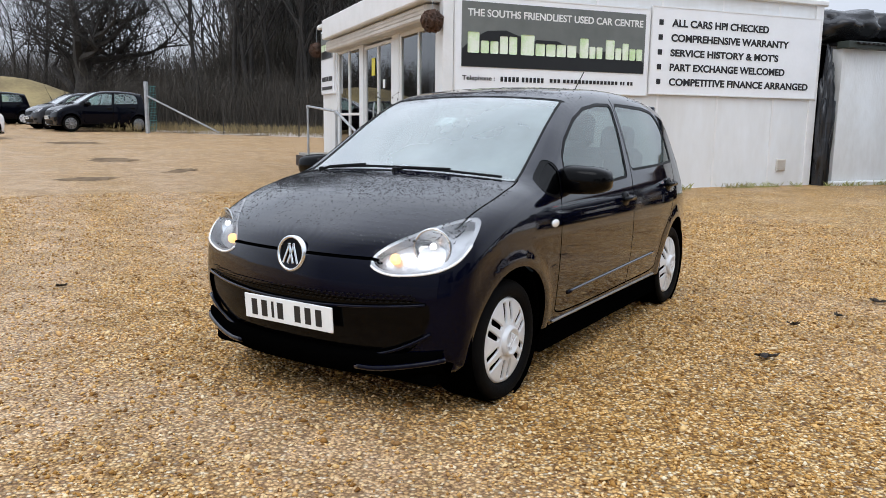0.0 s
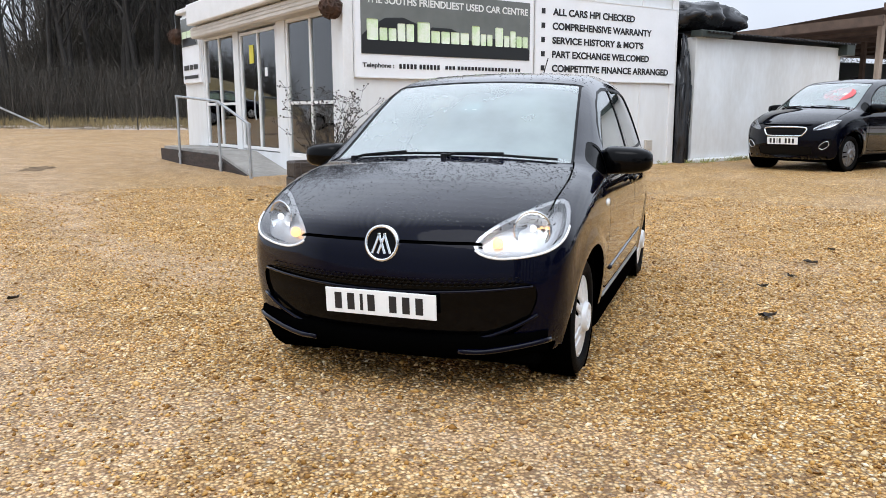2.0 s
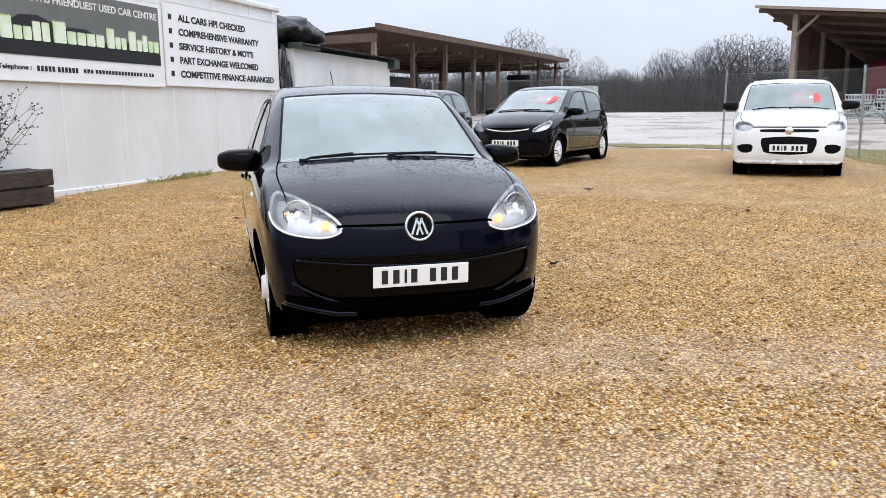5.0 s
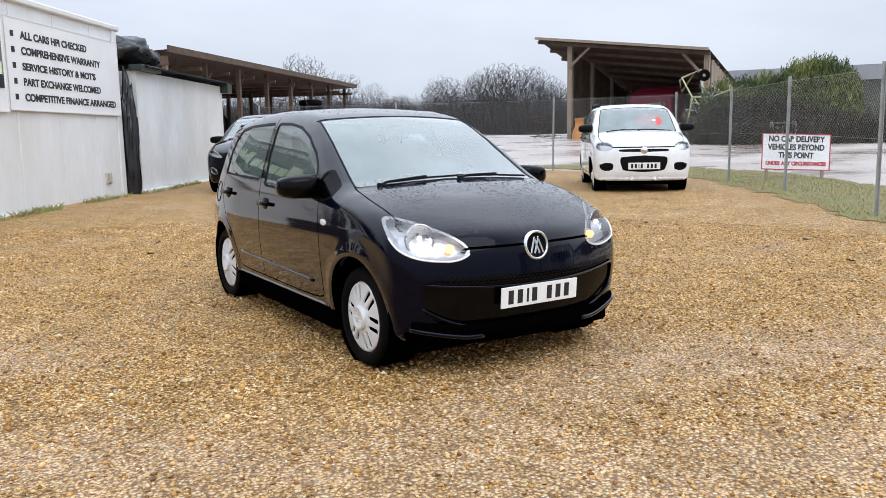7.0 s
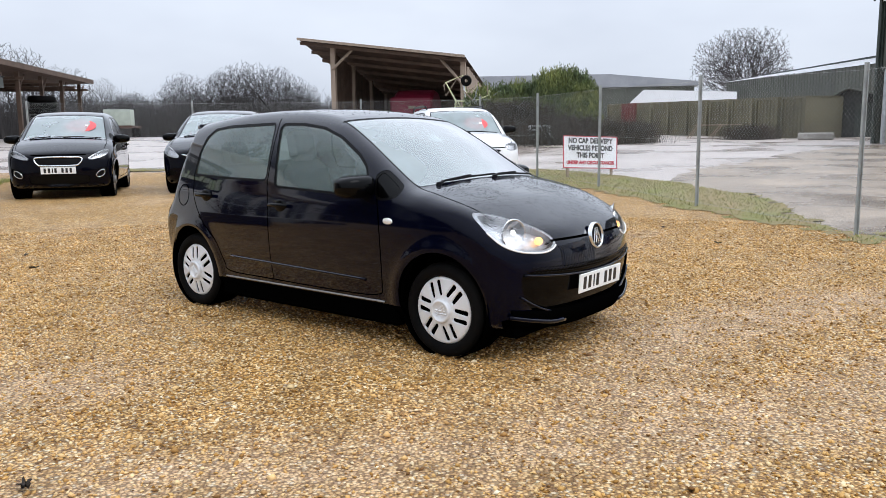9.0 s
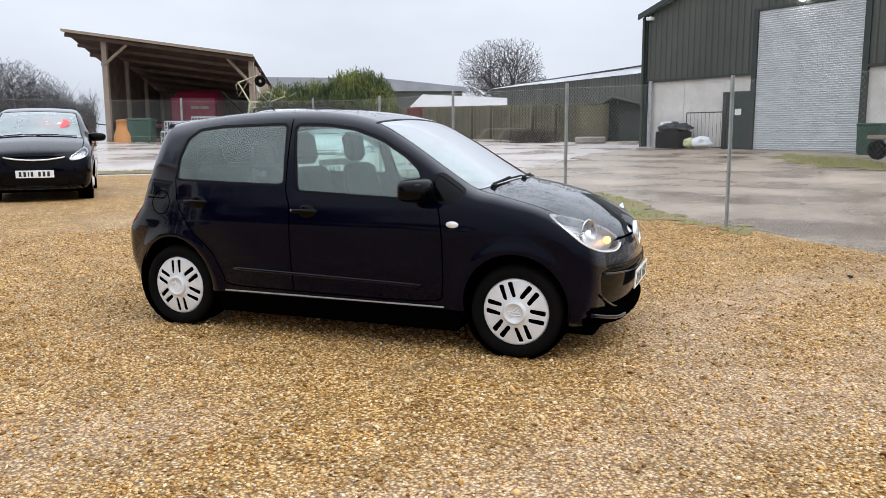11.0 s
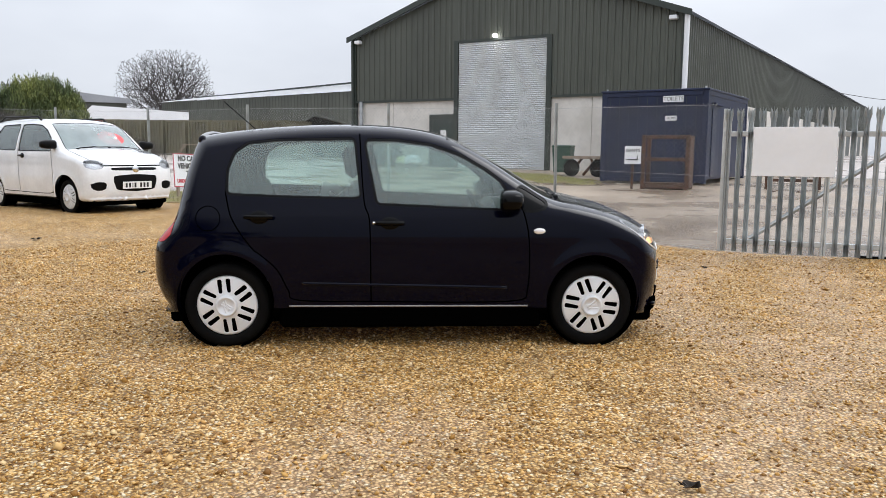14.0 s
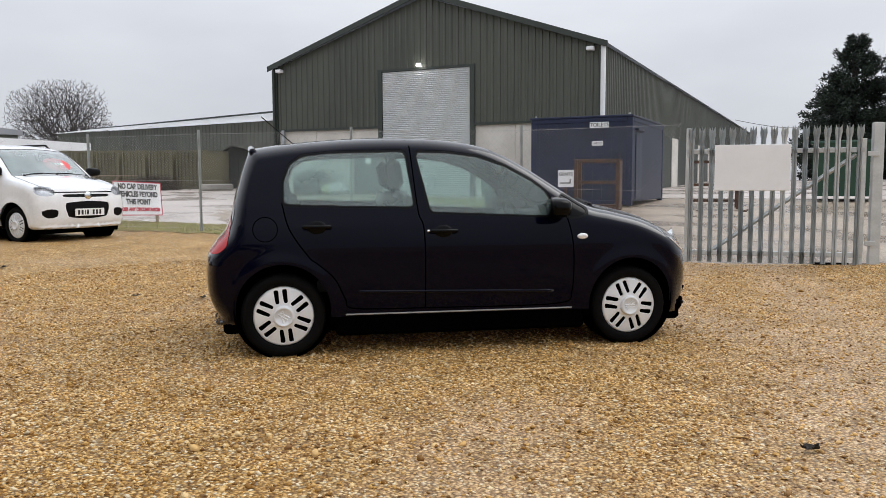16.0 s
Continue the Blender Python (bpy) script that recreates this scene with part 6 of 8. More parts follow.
# entrance ramp and its handrail
ramp = thing("entrance_ramp", OFF, "grey concrete entrance ramp up to the office door", "ramp")
bm = prism([(1.35, 0.0), (1.45, 0.12), (3.6, 0.55), (7.0, 0.55), (7.0, 0.0)], -0.86, -0.155, "YZ")
part("slab", bm, CONCRETE, ramp)
bm = prism([(1.6, 0.0), (1.75, 0.15), (3.6, 0.50), (7.05, 0.50), (7.05, 0.0)], -0.92, -0.864, "YZ")
part("kerb", bm, DARK_WOOD, ramp)
rail = thing("handrail", OFF, "galvanised tube handrail beside the office ramp", "handrail")
for y, z0, z1 in ((1.75, 0.10, 1.05), (3.15, 0.14, 1.42), (5.5, 0.2, 1.55)):
    part("post", tube([(-0.97, y, z0), (-0.97, y, z1)], 0.024, 10), STEEL, rail)
    for za, zb in ((z0 + 0.18, z0 + 0.26), (z1 - 0.05, z1 + 0.02)):
        bm = bmesh.new()
        add_tube(bm, (-0.97, y, za), (-0.97, y, zb), 0.035, 0.035, 10)
        part("clamp", bm, STEEL, rail)
part("rail", tube([(-0.97, 1.72, 1.05), (-0.97, 3.15, 1.42), (-0.97, 5.55, 1.55)], 0.022, 10), STEEL, rail)

# planter
pl = thing("planter", OFF @ pose(-0.42, -0.27, 0.16, 0, 0, -4), "dark sleeper-timber planter with a bare shrub", "planter")
SLEEPER = material("wet_black_sleeper", (0.016, 0.010, 0.007), 0.45, color2=(0.085, 0.066, 0.054), scale=5, amount=0.25, bump=0.9, bump_scale=22, bump_dist=0.01, stretch=(1, 1, 4))
for i, z in enumerate((0.0, 0.215)):
    for y in (-0.22, 0.16):
        s = part("sleeper", box(-0.73, 0.74, y, y + 0.07, z, z + 0.205 + 0.006 * i, 0.016), SLEEPER, pl)
        s.matrix_basis = pose(0.012 * i, -0.010 * i, 0, 0, 0.5 - 0.8 * i, 0.6 * i)
    for x in (-0.74, 0.67):
        part("sleeper", box(x, x + 0.07, -0.15, 0.16, z, z + 0.205, 0.016), SLEEPER, pl)
# upright at the cracked corner
part("corner_post", box(-0.775, -0.675, -0.255, -0.205, -0.05, 0.425, 0.014), SLEEPER, pl)
part("soil", box(-0.66, 0.66, -0.15, 0.16, 0.0, 0.36), GRASS_SOIL, pl)

# annex and gap
annex = thing("white_annex", OFF, "low white rendered outbuilding with a corrugated roof edge", "building")
part("wall", box(7.2, 12.3, -0.2, 0.0, 0.0, 2.62), WHITE_RENDER, annex)
part("wall", box(7.2, 7.4, 0.0, 6.0, 0.0, 2.62), WHITE_RENDER, annex)
part("wall", box(12.1, 12.3, 0.0, 6.0, 0.0, 2.62), WHITE_RENDER, annex)
part("plinth", box(7.1, 12.35, -0.32, -0.2, 0.0, 0.32, 0.02), WHITE_RENDER, annex)
bm = bmesh.new()
n = 150
prev = None
for i in range(n + 1):
    x = 7.3 + 5.3 * i / n
    z = 2.70 + 0.022 * math.cos(i * 1.9) - 0.012 * (x - 7.3) * 0
    cur = [bm.verts.new((x, -0.42, z)), bm.verts.new((x, 6.0, z + 0.35))]
    if prev:
        bm.faces.new((prev[0], cur[0], cur[1], prev[1]))
    prev = cur
bmesh.ops.solidify(bm, geom=list(bm.faces), thickness=0.03)
part("roof_sheet", bm, material("dark_fibre_sheet", (0.05, 0.05, 0.052), 0.6, scale=2), annex)
part("roof_edge", box(7.15, 8.1, -0.36, -0.1, 2.62, 2.74, 0.01), OLIVE_TRIM, annex)
part("roof_edge", box(12.2, 12.55, -0.40, 0.1, 2.45, 2.7, 0.01), OLIVE_TRIM, annex)
# near-black box stands in for the shade in the gap
part("infill", box(6.9, 7.25, 0.15, 0.4, 0.0, 2.7), GAP, annex)


def lumpy(name, c, r, mat, seed, amp=0.25, freq=1.6):
    bm = bmesh.new()
    bmesh.ops.create_icosphere(bm, subdivisions=4, radius=1.0)
    for v in bm.verts:
        k = 1 + amp * noise.noise(Vector(v.co) * freq + Vector((seed, 0, 0))) + amp * 0.4 * noise.noise(Vector(v.co) * freq * 3.1 + Vector((0, seed, 0)))
        v.co = Vector((c[0] + v.co.x * r[0] * k, c[1] + v.co.y * r[1] * k, c[2] + v.co.z * r[2] * k))
    return bm


tarp = thing("tarpaulin", OFF, "black plastic sheeting heaped on the outbuilding roof", "tarpaulin")
part("sheet", lumpy("sheet", (7.65, 0.5, 3.05), (0.75, 0.8, 0.33), BLACK_SHEET, 2), BLACK_SHEET, tarp, "", True)
part("sheet", lumpy("sheet", (8.9, 0.9, 3.1), (0.7, 0.8, 0.36), BLACK_SHEET, 5), BLACK_SHEET, tarp, "", True)
bm = lumpy("sheet", (7.02, -0.1, 1.0), (0.13, 0.14, 1.5), BLACK_SHEET, 9, 0.5, 3.0)
part("hanging_sheet", bm, BLACK_SHEET, tarp, "", True)


def ball_basket(x, y, z, r, seed):
    """A hanging ball of dry woven stems."""
    b = thing("hanging_ball", pose(x, y, z), "brown woven twig ball hanging from the eaves", "hanging ball", "hanging twig balls")
    rng = random.Random(seed)
    bm = bmesh.new()
    for i in range(150):
        a = Vector((rng.gauss(0, 1), rng.gauss(0, 1), rng.gauss(0, 1))).normalized()
        t = a.cross(Vector((rng.gauss(0, 1), rng.gauss(0, 1), rng.gauss(0, 1)))).normalized()
        pts = [(a * math.cos(k) + t * math.sin(k)) * r * rng.uniform(0.86, 1.04) for k in (0, 0.5, 1.0)]
        for p, q in zip(pts, pts[1:]):
            add_tube(bm, p, q, 0.007, 0.007, 4, False)
    bmesh.ops.create_icosphere(bm, subdivisions=2, radius=r * 0.8)
    part("stems", bm, RUST, b)
    part("chain", tube([(0, 0, r), (0, 0, r + 0.35)], 0.004, 4), STEEL, b)
    return b


ball_basket(-0.35, 11.55, 2.66, 0.163, 1)
ball_basket(-3.21, 18.56, 2.86, 0.17, 2)

# ---- open-sided barn beyond the outbuilding ----
barn = thing("open_barn", pose(27.2, 33.7, 0.9, 0, 0, 14.7), "long brown timber open-sided barn on posts", "barn")
bm = bmesh.new()
for a, b, c in ((0, 0.0, 0.0),):
    v = [bm.verts.new(p) for p in ((-0.5, -0.6, 5.1), (33, -0.6, 5.0), (33, 15.5, 4.3), (-0.5, 15.5, 4.3))]
    bm.faces.new(v)
    bmesh.ops.solidify(bm, geom=list(bm.faces), thickness=0.12)
part("roof", bm, BROWN_WOOD, barn)
bm = bmesh.new()
add_box(bm, -0.55, 33.05, -0.68, -0.58, 4.95, 5.3)
add_box(bm, -0.62, -0.52, -0.6, 15.5, 4.3, 4.75)
part("fascia", bm, BROWN_WOOD, barn)
for i in range(8):
    for y in (0.2, 7.5):
        part("post", box(0.6 + 4.5 * i, 0.85 + 4.5 * i, y, y + 0.25, 0, 4.9), PALE_WOOD if i == 0 else BROWN_WOOD, barn)
    bm = bmesh.new()
    add_tube(bm, (0.7 + 4.5 * i, 0.3, 3.6), (1.9 + 4.5 * i, 0.3, 4.8), 0.07, 0.07, 4)
    part("brace", bm, BROWN_WOOD, barn)
part("back_wall", box(0, 33, 14.9, 15.1, 0, 3.9), OLIVE_TRIM, barn)
for i in range(15):
    part("side_board", box(3.0 + 2.0 * i, 4.96 + 2.0 * i, 7.8, 7.86, 0, 2.3 + 0.12 * math.sin(i * 2.4)), BLACK_SHEET, barn)
for i in range(10):
    part("beam", box(-0.3 + 3.6 * i, -0.15 + 3.6 * i, -0.4, 15.2, 4.3, 4.5), BROWN_WOOD, barn)


def tyre_stack(x, y, n, r):
    s = thing("tyre_stack", at(x, y), "stack of old black tractor tyres beside the barn", "tyres")
    for i in range(n):
        bm = lathe([(r * 0.55, -0.2), (r * 0.9, -0.22), (r, -0.12), (r, 0.12), (r * 0.9, 0.22), (r * 0.55, 0.2)], 24, "Z")
        o = part("tyre", bm, RUBBER, s, "", True)
        o.matrix_basis = pose(0.08 * math.sin(i * 2), 0.07 * math.cos(i * 3), 0.22 + 0.44 * i)
    return s


tyre_stack(49.0, 39.5, 7, 0.95)
tr = thing("farm_trailer", at(55.5, 37.0, 20), "pale flat farm trailer parked beyond the cars", "trailer")
part("bed", box(-2.6, 2.6, -1.1, 1.1, 0.75, 0.95, 0.02), RUST, tr)
part("box", box(-2.4, -0.4, -1.0, 1.0, 0.95, 2.2, 0.03), material("faded_green_tank", (0.45, 0.5, 0.42), 0.5, scale=3), tr)
for x in (-1.2, 1.4):
    w = part("wheel", lathe([(0.05, -0.12), (0.38, -0.13), (0.42, 0), (0.38, 0.13), (0.05, 0.12)], 20), RUBBER, tr)
    w.matrix_basis = pose(x, -1.0, 0.42)

# ---- pole shed with farm machines ----
shed = thing("pole_shed", pose(44.2, 13.6, 0.75, 0, 0, -97.7), "open-fronted timber pole shed with a mono-pitch roof", "shed")
# local x runs along the open front, y into the shed
WL, WR, D2 = 5.0, 5.85, 11.0


def roof_z(x, y):
    return 5.72 - 0.133 * x - 0.22 * y


bm = bmesh.new()
v = [bm.verts.new((x, y, roof_z(x, y))) for x, y in ((-WL, -0.9), (WR, -0.9), (WR, D2), (-WL, D2))]
bm.faces.new(v)
bmesh.ops.solidify(bm, geom=list(bm.faces), thickness=0.07)
part("roof_sheet", bm, BROWN_WOOD, shed)
bm = bmesh.new()
for s_ in (0,):
    a, b = (-WL, -0.93), (WR, -0.93)
    q = prism([(-WL, roof_z(-WL, -0.9) - 0.10), (WR, roof_z(WR, -0.9) - 0.10), (WR, roof_z(WR, -0.9) + 0.06), (-WL, roof_z(-WL, -0.9) + 0.06)], -1.0, -0.92, "XZ")
    me = bpy.data.meshes.new("tmp")
    q.to_mesh(me)
    bm.from_mesh(me)
    q.free()
    bpy.data.meshes.remove(me)
part("fascia", bm, PALE_WOOD, shed)
for i in range(7):
    y = -0.5 + 1.8 * i
    part("purlin", prism([(-WL, roof_z(-WL, y) - 0.25), (WR, roof_z(WR, y) - 0.25), (WR, roof_z(WR, y) - 0.05), (-WL, roof_z(-WL, y) - 0.05)], y - 0.05, y + 0.05, "XZ"), BROWN_WOOD, shed)
for x in (-2.97, 5.55):
    part("post", box(x - 0.15, x + 0.15, -0.15, 0.15, -0.3, roof_z(x, 0) - 0.1), PALE_WOOD, shed)
    bm = bmesh.new()
    k = 1 if x < 0 else -1
    add_tube(bm, (x, -0.2, roof_z(x, 0) - 1.45), (x + k * 1.35, -0.2, roof_z(x + k * 1.35, 0) - 0.12), 0.09, 0.09, 4)
    part("brace", bm, PALE_WOOD, shed)
for y in (3.6, 7.2, 10.6):
    for x in (-2.97, 5.55):
        part("post", box(x - 0.12, x + 0.12, y - 0.12, y + 0.12, -0.3, roof_z(x, y) - 0.1), PALE_WOOD, shed)
for i in range(18):
    y = 0.3 + 0.6 * i
    part("wall_board", box(5.68, 5.74, y, y + 0.57, 0.0, roof_z(5.7, y + 0.6) - 0.15), PALE_WOOD, shed)
for i in range(16):
    x = -2.97 + 0.55 * i
    part("back_board", box(x, x + 0.53, 10.75, 10.81, 0.0, roof_z(x + 0.5, 10.8) - 0.1), BROWN_WOOD, shed)
for i in range(18):
    y = 0.3 + 0.6 * i
    part("wall_board", box(-3.11, -3.05, y, y + 0.57, 0.0, roof_z(-2.97, y + 0.6) - 0.15), BROWN_WOOD, shed)

baler = thing("round_baler", shed.matrix_world @ pose(1.2, 4.8, 0.1), "dark red round baler parked inside the shed", "farm machine")
part("chamber", lathe([(0.05, -1.4), (1.35, -1.4), (1.5, -1.2), (1.5, 1.2), (1.35, 1.4), (0.05, 1.4)], 28, "Y"), MACHINE_RED, baler).matrix_basis = pose(0, 0, 1.9, 0, 0, 90)
part("side_panel", box(-1.45, 1.45, -1.6, -1.42, 0.9, 2.9, 0.1), MACHINE_RED, baler)
part("panel_stripe", bars([0.5, 0.5], 0.18, 0.1), PALE_WOOD, baler).matrix_basis = pose(0.4, -1.62, 2.2)
part("drawbar", tube([(-1.2, 0, 1.0), (-3.2, 0, 1.1)], 0.12, 6), MACHINE_RED, baler)
for sx in (-1, 1):
    part("wheel", lathe([(0.1, -0.2), (0.5, -0.2), (0.58, 0), (0.5, 0.2), (0.1, 0.2)], 20, "Y"), RUBBER, baler).matrix_basis = pose(sx * 1.2, -1.2, 0.58)
bin1 = thing("wheelie_bin", shed.matrix_world @ pose(-0.9, -0.5, 0.0), "large green wheeled rubbish bin at the shed", "bin")
part("body", prism([(-0.62, 0.2), (0.62, 0.2), (0.72, 1.4), (-0.72, 1.4)], -0.5, 0.5, "XZ"), BIN_GREEN, bin1)
part("lid", box(-0.76, 0.76, -0.56, 0.56, 1.4, 1.55, 0.05), BIN_GREEN, bin1)
for sx in (-1, 1):
    part("castor", lathe([(0.02, -0.05), (0.1, -0.05), (0.1, 0.05), (0.02, 0.05)], 14, "Y"), RUBBER, bin1).matrix_basis = pose(sx * 0.45, -0.3, 0.1)
hop = thing("salt_hopper", shed.matrix_world @ pose(-1.9, -0.7, 0.0), "faded orange plastic hopper standing on the concrete", "hopper")
part("body", lathe([(0.62, 0.0), (0.55, 0.6), (0.40, 1.0), (0.38, 1.35), (0.5, 1.45), (0.02, 1.5)], 20, "Z"), ORANGE, hop, "", True)


def metal_heap(name, m, n, sx, sy, sz, mat, label, cat, seed):
    h = thing(name, m, label, cat)
    rng = random.Random(seed)
    for i in range(n):
        bm = bmesh.new()
        a = Vector((rng.uniform(-sx, sx), rng.uniform(-sy, sy), rng.uniform(0.05, sz)))
        d = Vector((rng.gauss(0, 1), rng.gauss(0, 0.6), rng.gauss(0, 0.35))).normalized() * rng.uniform(0.4, 1.0) * sx
        b = a + d
        b.z = max(0.05, min(sz * 1.1, b.z))
        add_tube(bm, a, b, 0.035, 0.035, 6)
        part("bar", bm, mat, h)
    return h


CAGE = material("pale_galvanised_tube", (0.66, 0.68, 0.68), 0.45, 0.2, color2=(0.50, 0.52, 0.52), scale=5, amount=0.5)


def stock_cage(m, w, d, h, label):
    """A galvanised tube cage: frame rails, upright bars and a slatted base."""
    c = thing("stock_cage", m, label, "cage", "stock cages by the shed")
    for z in (0.06, h * 0.5, h):
        part("rail", tube([(-w, -d, z), (w, -d, z), (w, d, z), (-w, d, z)], 0.035, 5, closed=True), CAGE, c)
    for i in range(9):
        for y in (-d, d):
            x = -w + 2 * w * i / 8
            part("bar", tube([(x, y, 0.06), (x, y, h)], 0.022, 5), CAGE, c)
    for i in range(5):
        y = -d + 2 * d * i / 4
        part("base_slat", box(-w, w, y - 0.06, y + 0.06, 0.08, 0.14), CAGE, c)
    return c


for x, y, z, w, h, a in ((1.2, -1.0, 0.0, 0.75, 0.75, 4), (2.9, -0.8, 0.0, 0.8, 0.95, -3), (1.25, -0.9, 0.8, 0.62, 0.55, 8), (2.95, -0.8, 1.0, 0.7, 0.6, -6)):
    stock_cage(shed.matrix_world @ pose(x, y, z, 0, 0, a), w, 0.45, h, "galvanised tube stock cage stacked before the shed")
metal_heap("hurdle_heap", shed.matrix_world @ pose(2.1, -1.7, 0), 30, 1.3, 0.35, 0.7, CAGE, "heap of galvanised sheep hurdles by the shed", "hurdles", 4)
metal_heap("scrap_heap", shed.matrix_world @ pose(-5.6, 1.2, 0), 26, 1.2, 0.8, 1.9, RUST, "heap of rusty farm scrap beside the shed", "scrap", 6)

# hay tedder folded upright in front of the shed
ted = thing("hay_tedder", at(36.4, 7.35, -95), "faded yellow-green hay tedder with folded tine arms", "farm machine")
rng = random.Random(11)
part("frame", tube([(-0.9, 0, 0.3), (-0.55, 0, 2.2), (-1.1, 0, 3.2), (-0.2, 0, 3.55), (0.25, 0, 1.2), (0.1, 0, 0.3)], 0.05, 6), YELLOW_PAINT, ted)
part("frame", tube([(-1.25, 0.2, 3.1), (-0.5, 0.2, 3.45), (-1.15, 0.2, 2.5), (-1.25, 0.2, 3.1)], 0.035, 6), PALE_WOOD, ted)
part("stand", tube([(-0.2, 0, 3.4), (0.35, -0.2, 0.1)], 0.06, 6), SIGN_WHITE, ted)
w = part("wheel", lathe([(0.08, -0.1), (0.24, -0.1), (0.29, 0), (0.24, 0.1), (0.08, 0.1)], 20, "Y"), RUBBER, ted)
w.matrix_basis = pose(0.05, -0.3, 3.25, 0, 0, 15)
for i in range(4):
    w = part("wheel", lathe([(0.08, -0.08), (0.2, -0.08), (0.24, 0), (0.2, 0.08), (0.08, 0.08)], 16, "Y"), RUBBER, ted)
    w.matrix_basis = pose(-0.9 + 0.7 * i, -0.2, 0.26, 0, 0, 20 * i)
for i in range(7):
    c = Vector((-0.7 + 0.32 * i + rng.uniform(-0.2, 0.2), rng.uniform(-0.3, 0.3), 0.75 + 0.36 * i * (1 if i < 5 else 0.7)))
    hub = part("rotor", lathe([(0.02, -0.05), (0.13, -0.05), (0.13, 0.05), (0.02, 0.05)], 12, "Y"), STEEL, ted)
    hub.matrix_basis = pose(*c)
    for k in range(7):
        a = k * 0.9 + i
        bm = bmesh.new()
        tip = c + Vector((math.cos(a) * 0.95, rng.uniform(-0.3, 0.3), math.sin(a) * 0.75))
        tip.z = max(0.1, tip.z)
        add_tube(bm, c, tip, 0.04, 0.03, 5)
        add_tube(bm, tip, tip + Vector((rng.uniform(-0.15, 0.15), 0, -0.2 if tip.z > 0.3 else 0.1)), 0.014, 0.008, 4)
        part("tine_arm", bm, (YELLOW_PAINT, STEEL, PALE_WOOD)[k % 3], hub).matrix_basis = pose(-c.x, -c.y, -c.z)

# ---- green warehouse ----
wh = thing("warehouse", pose(28.88, -10.22, 0.0, 0, 0, -156.3), "large olive-green clad warehouse with a roller door and pale concrete base", "building")
EAVE, RIDGE, WID, DEP, CLAD, GR = 6.55, 9.1, 15.6, 74.0, 3.62, 0.55


def gable(x):
    return EAVE + (RIDGE - EAVE) * (1 - abs(x - WID / 2) / (WID / 2))


def corrugated(x0, x1, zlo, zhi, y, pitch=0.30, depth=0.045):
    """Box-rib cladding between two heights, along x."""
    bm = bmesh.new()
    xs = []
    x = x0
    while x < x1 - 1e-6:
        for f, d in ((0.0, 0.0), (0.55, 0.0), (0.65, 1.0), (0.9, 1.0)):
            if x + f * pitch < x1:
                xs.append((x + f * pitch, -depth * d))
        x += pitch
    xs.append((x1, 0.0))
    prev = None
    for x, d in xs:
        cur = (bm.verts.new((x, y + d, zlo(x))), bm.verts.new((x, y + d, zhi(x))))
        if prev:
            bm.faces.new((prev[0], cur[0], cur[1], prev[1]))
        prev = cur
    return bm


RD0, RD1, RDT = 5.76, 9.95, 6.03
part("cladding", corrugated(0, RD0 - 0.2, lambda x: CLAD, gable, 0.0), OLIVE_CLAD, wh)
part("cladding", corrugated(RD1 + 0.2, WID, lambda x: CLAD, gable, 0.0), OLIVE_CLAD, wh)
part("cladding", corrugated(RD0 - 0.2, RD1 + 0.2, lambda x: RDT + 0.08, gable, 0.0), OLIVE_CLAD, wh)
for x0, x1 in ((0.15, 4.25), (RD1 + 0.2, WID)):
    n = max(1, round((x1 - x0) / 2.0))
    for i in range(n):
        a, b = x0 + (x1 - x0) * i / n, x0 + (x1 - x0) * (i + 1) / n
        part("concrete_panel", box(a + 0.008, b - 0.008, 0.06, 0.2, GR - 0.3, CLAD, 0.008), PALE_BLOCK, wh)
part("concrete_panel", box(4.25, 5.56, 0.06, 0.2, 2.95, CLAD), PALE_BLOCK, wh)
# the strip over the roller door stands in for a thin shadow
for b_ in ((RD0 - 0.22, RD0 - 0.02, -0.06, 0.12, GR - 0.2, RDT + 0.1), (RD1 + 0.02, RD1 + 0.24, -0.06, 0.12, GR - 0.2, RDT + 0.1), (RD0 - 0.02, RD1 + 0.02, -0.05, 0.12, RDT, RDT + 0.10),
           (0.12, RD0 - 0.22, -0.06, 0.05, CLAD - 0.06, CLAD + 0.04), (RD1 + 0.24, WID - 0.12, -0.06, 0.05, CLAD - 0.06, CLAD + 0.04), (-0.1, 0.12, -0.08, 0.14, GR - 0.2, EAVE), (WID - 0.12, WID + 0.1, -0.08, 0.14, GR - 0.2, EAVE)):
    part("flashing", box(*b_), OLIVE_TRIM, wh)
n = 66
shutter = part("roller_door", box(RD0, RD1, 0.03, 0.06, GR - 0.05, RDT), ROLLER, wh, "closed galvanised roller shutter door")
for i in range(n):
    bm = bmesh.new()
    z0 = GR - 0.05 + (RDT - GR + 0.05) * i / n
    h = (RDT - GR) / n
    vs = [bm.verts.new(p) for p in ((RD0, 0.02, z0), (RD1, 0.02, z0), (RD1, -0.025, z0 + h * 0.45), (RD0, -0.025, z0 + h * 0.45), (RD1, 0.02, z0 + h), (RD0, 0.02, z0 + h))]
    bm.faces.new((vs[0], vs[1], vs[2], vs[3]))
    bm.faces.new((vs[3], vs[2], vs[4], vs[5]))
    part("slat", bm, ROLLER, shutter)
pd = part("side_door", box(4.45, 5.5, -0.02, 0.06, GR - 0.1, 2.75, 0.01), DOOR_GREEN, wh, "dark green personnel door")
part("door_notice", box(4.85, 5.15, -0.026, -0.022, 2.0, 2.25), PLATE_WHITE, pd)
bm = bmesh.new()
for x0, x1, z0, z1 in ((4.27, 4.45, GR - 0.2, 2.95), (5.5, 5.56, GR - 0.2, 2.95), (4.45, 5.5, 2.75, 2.95)):
    add_box(bm, x0, x1, -0.05, 0.08, z0, z1)
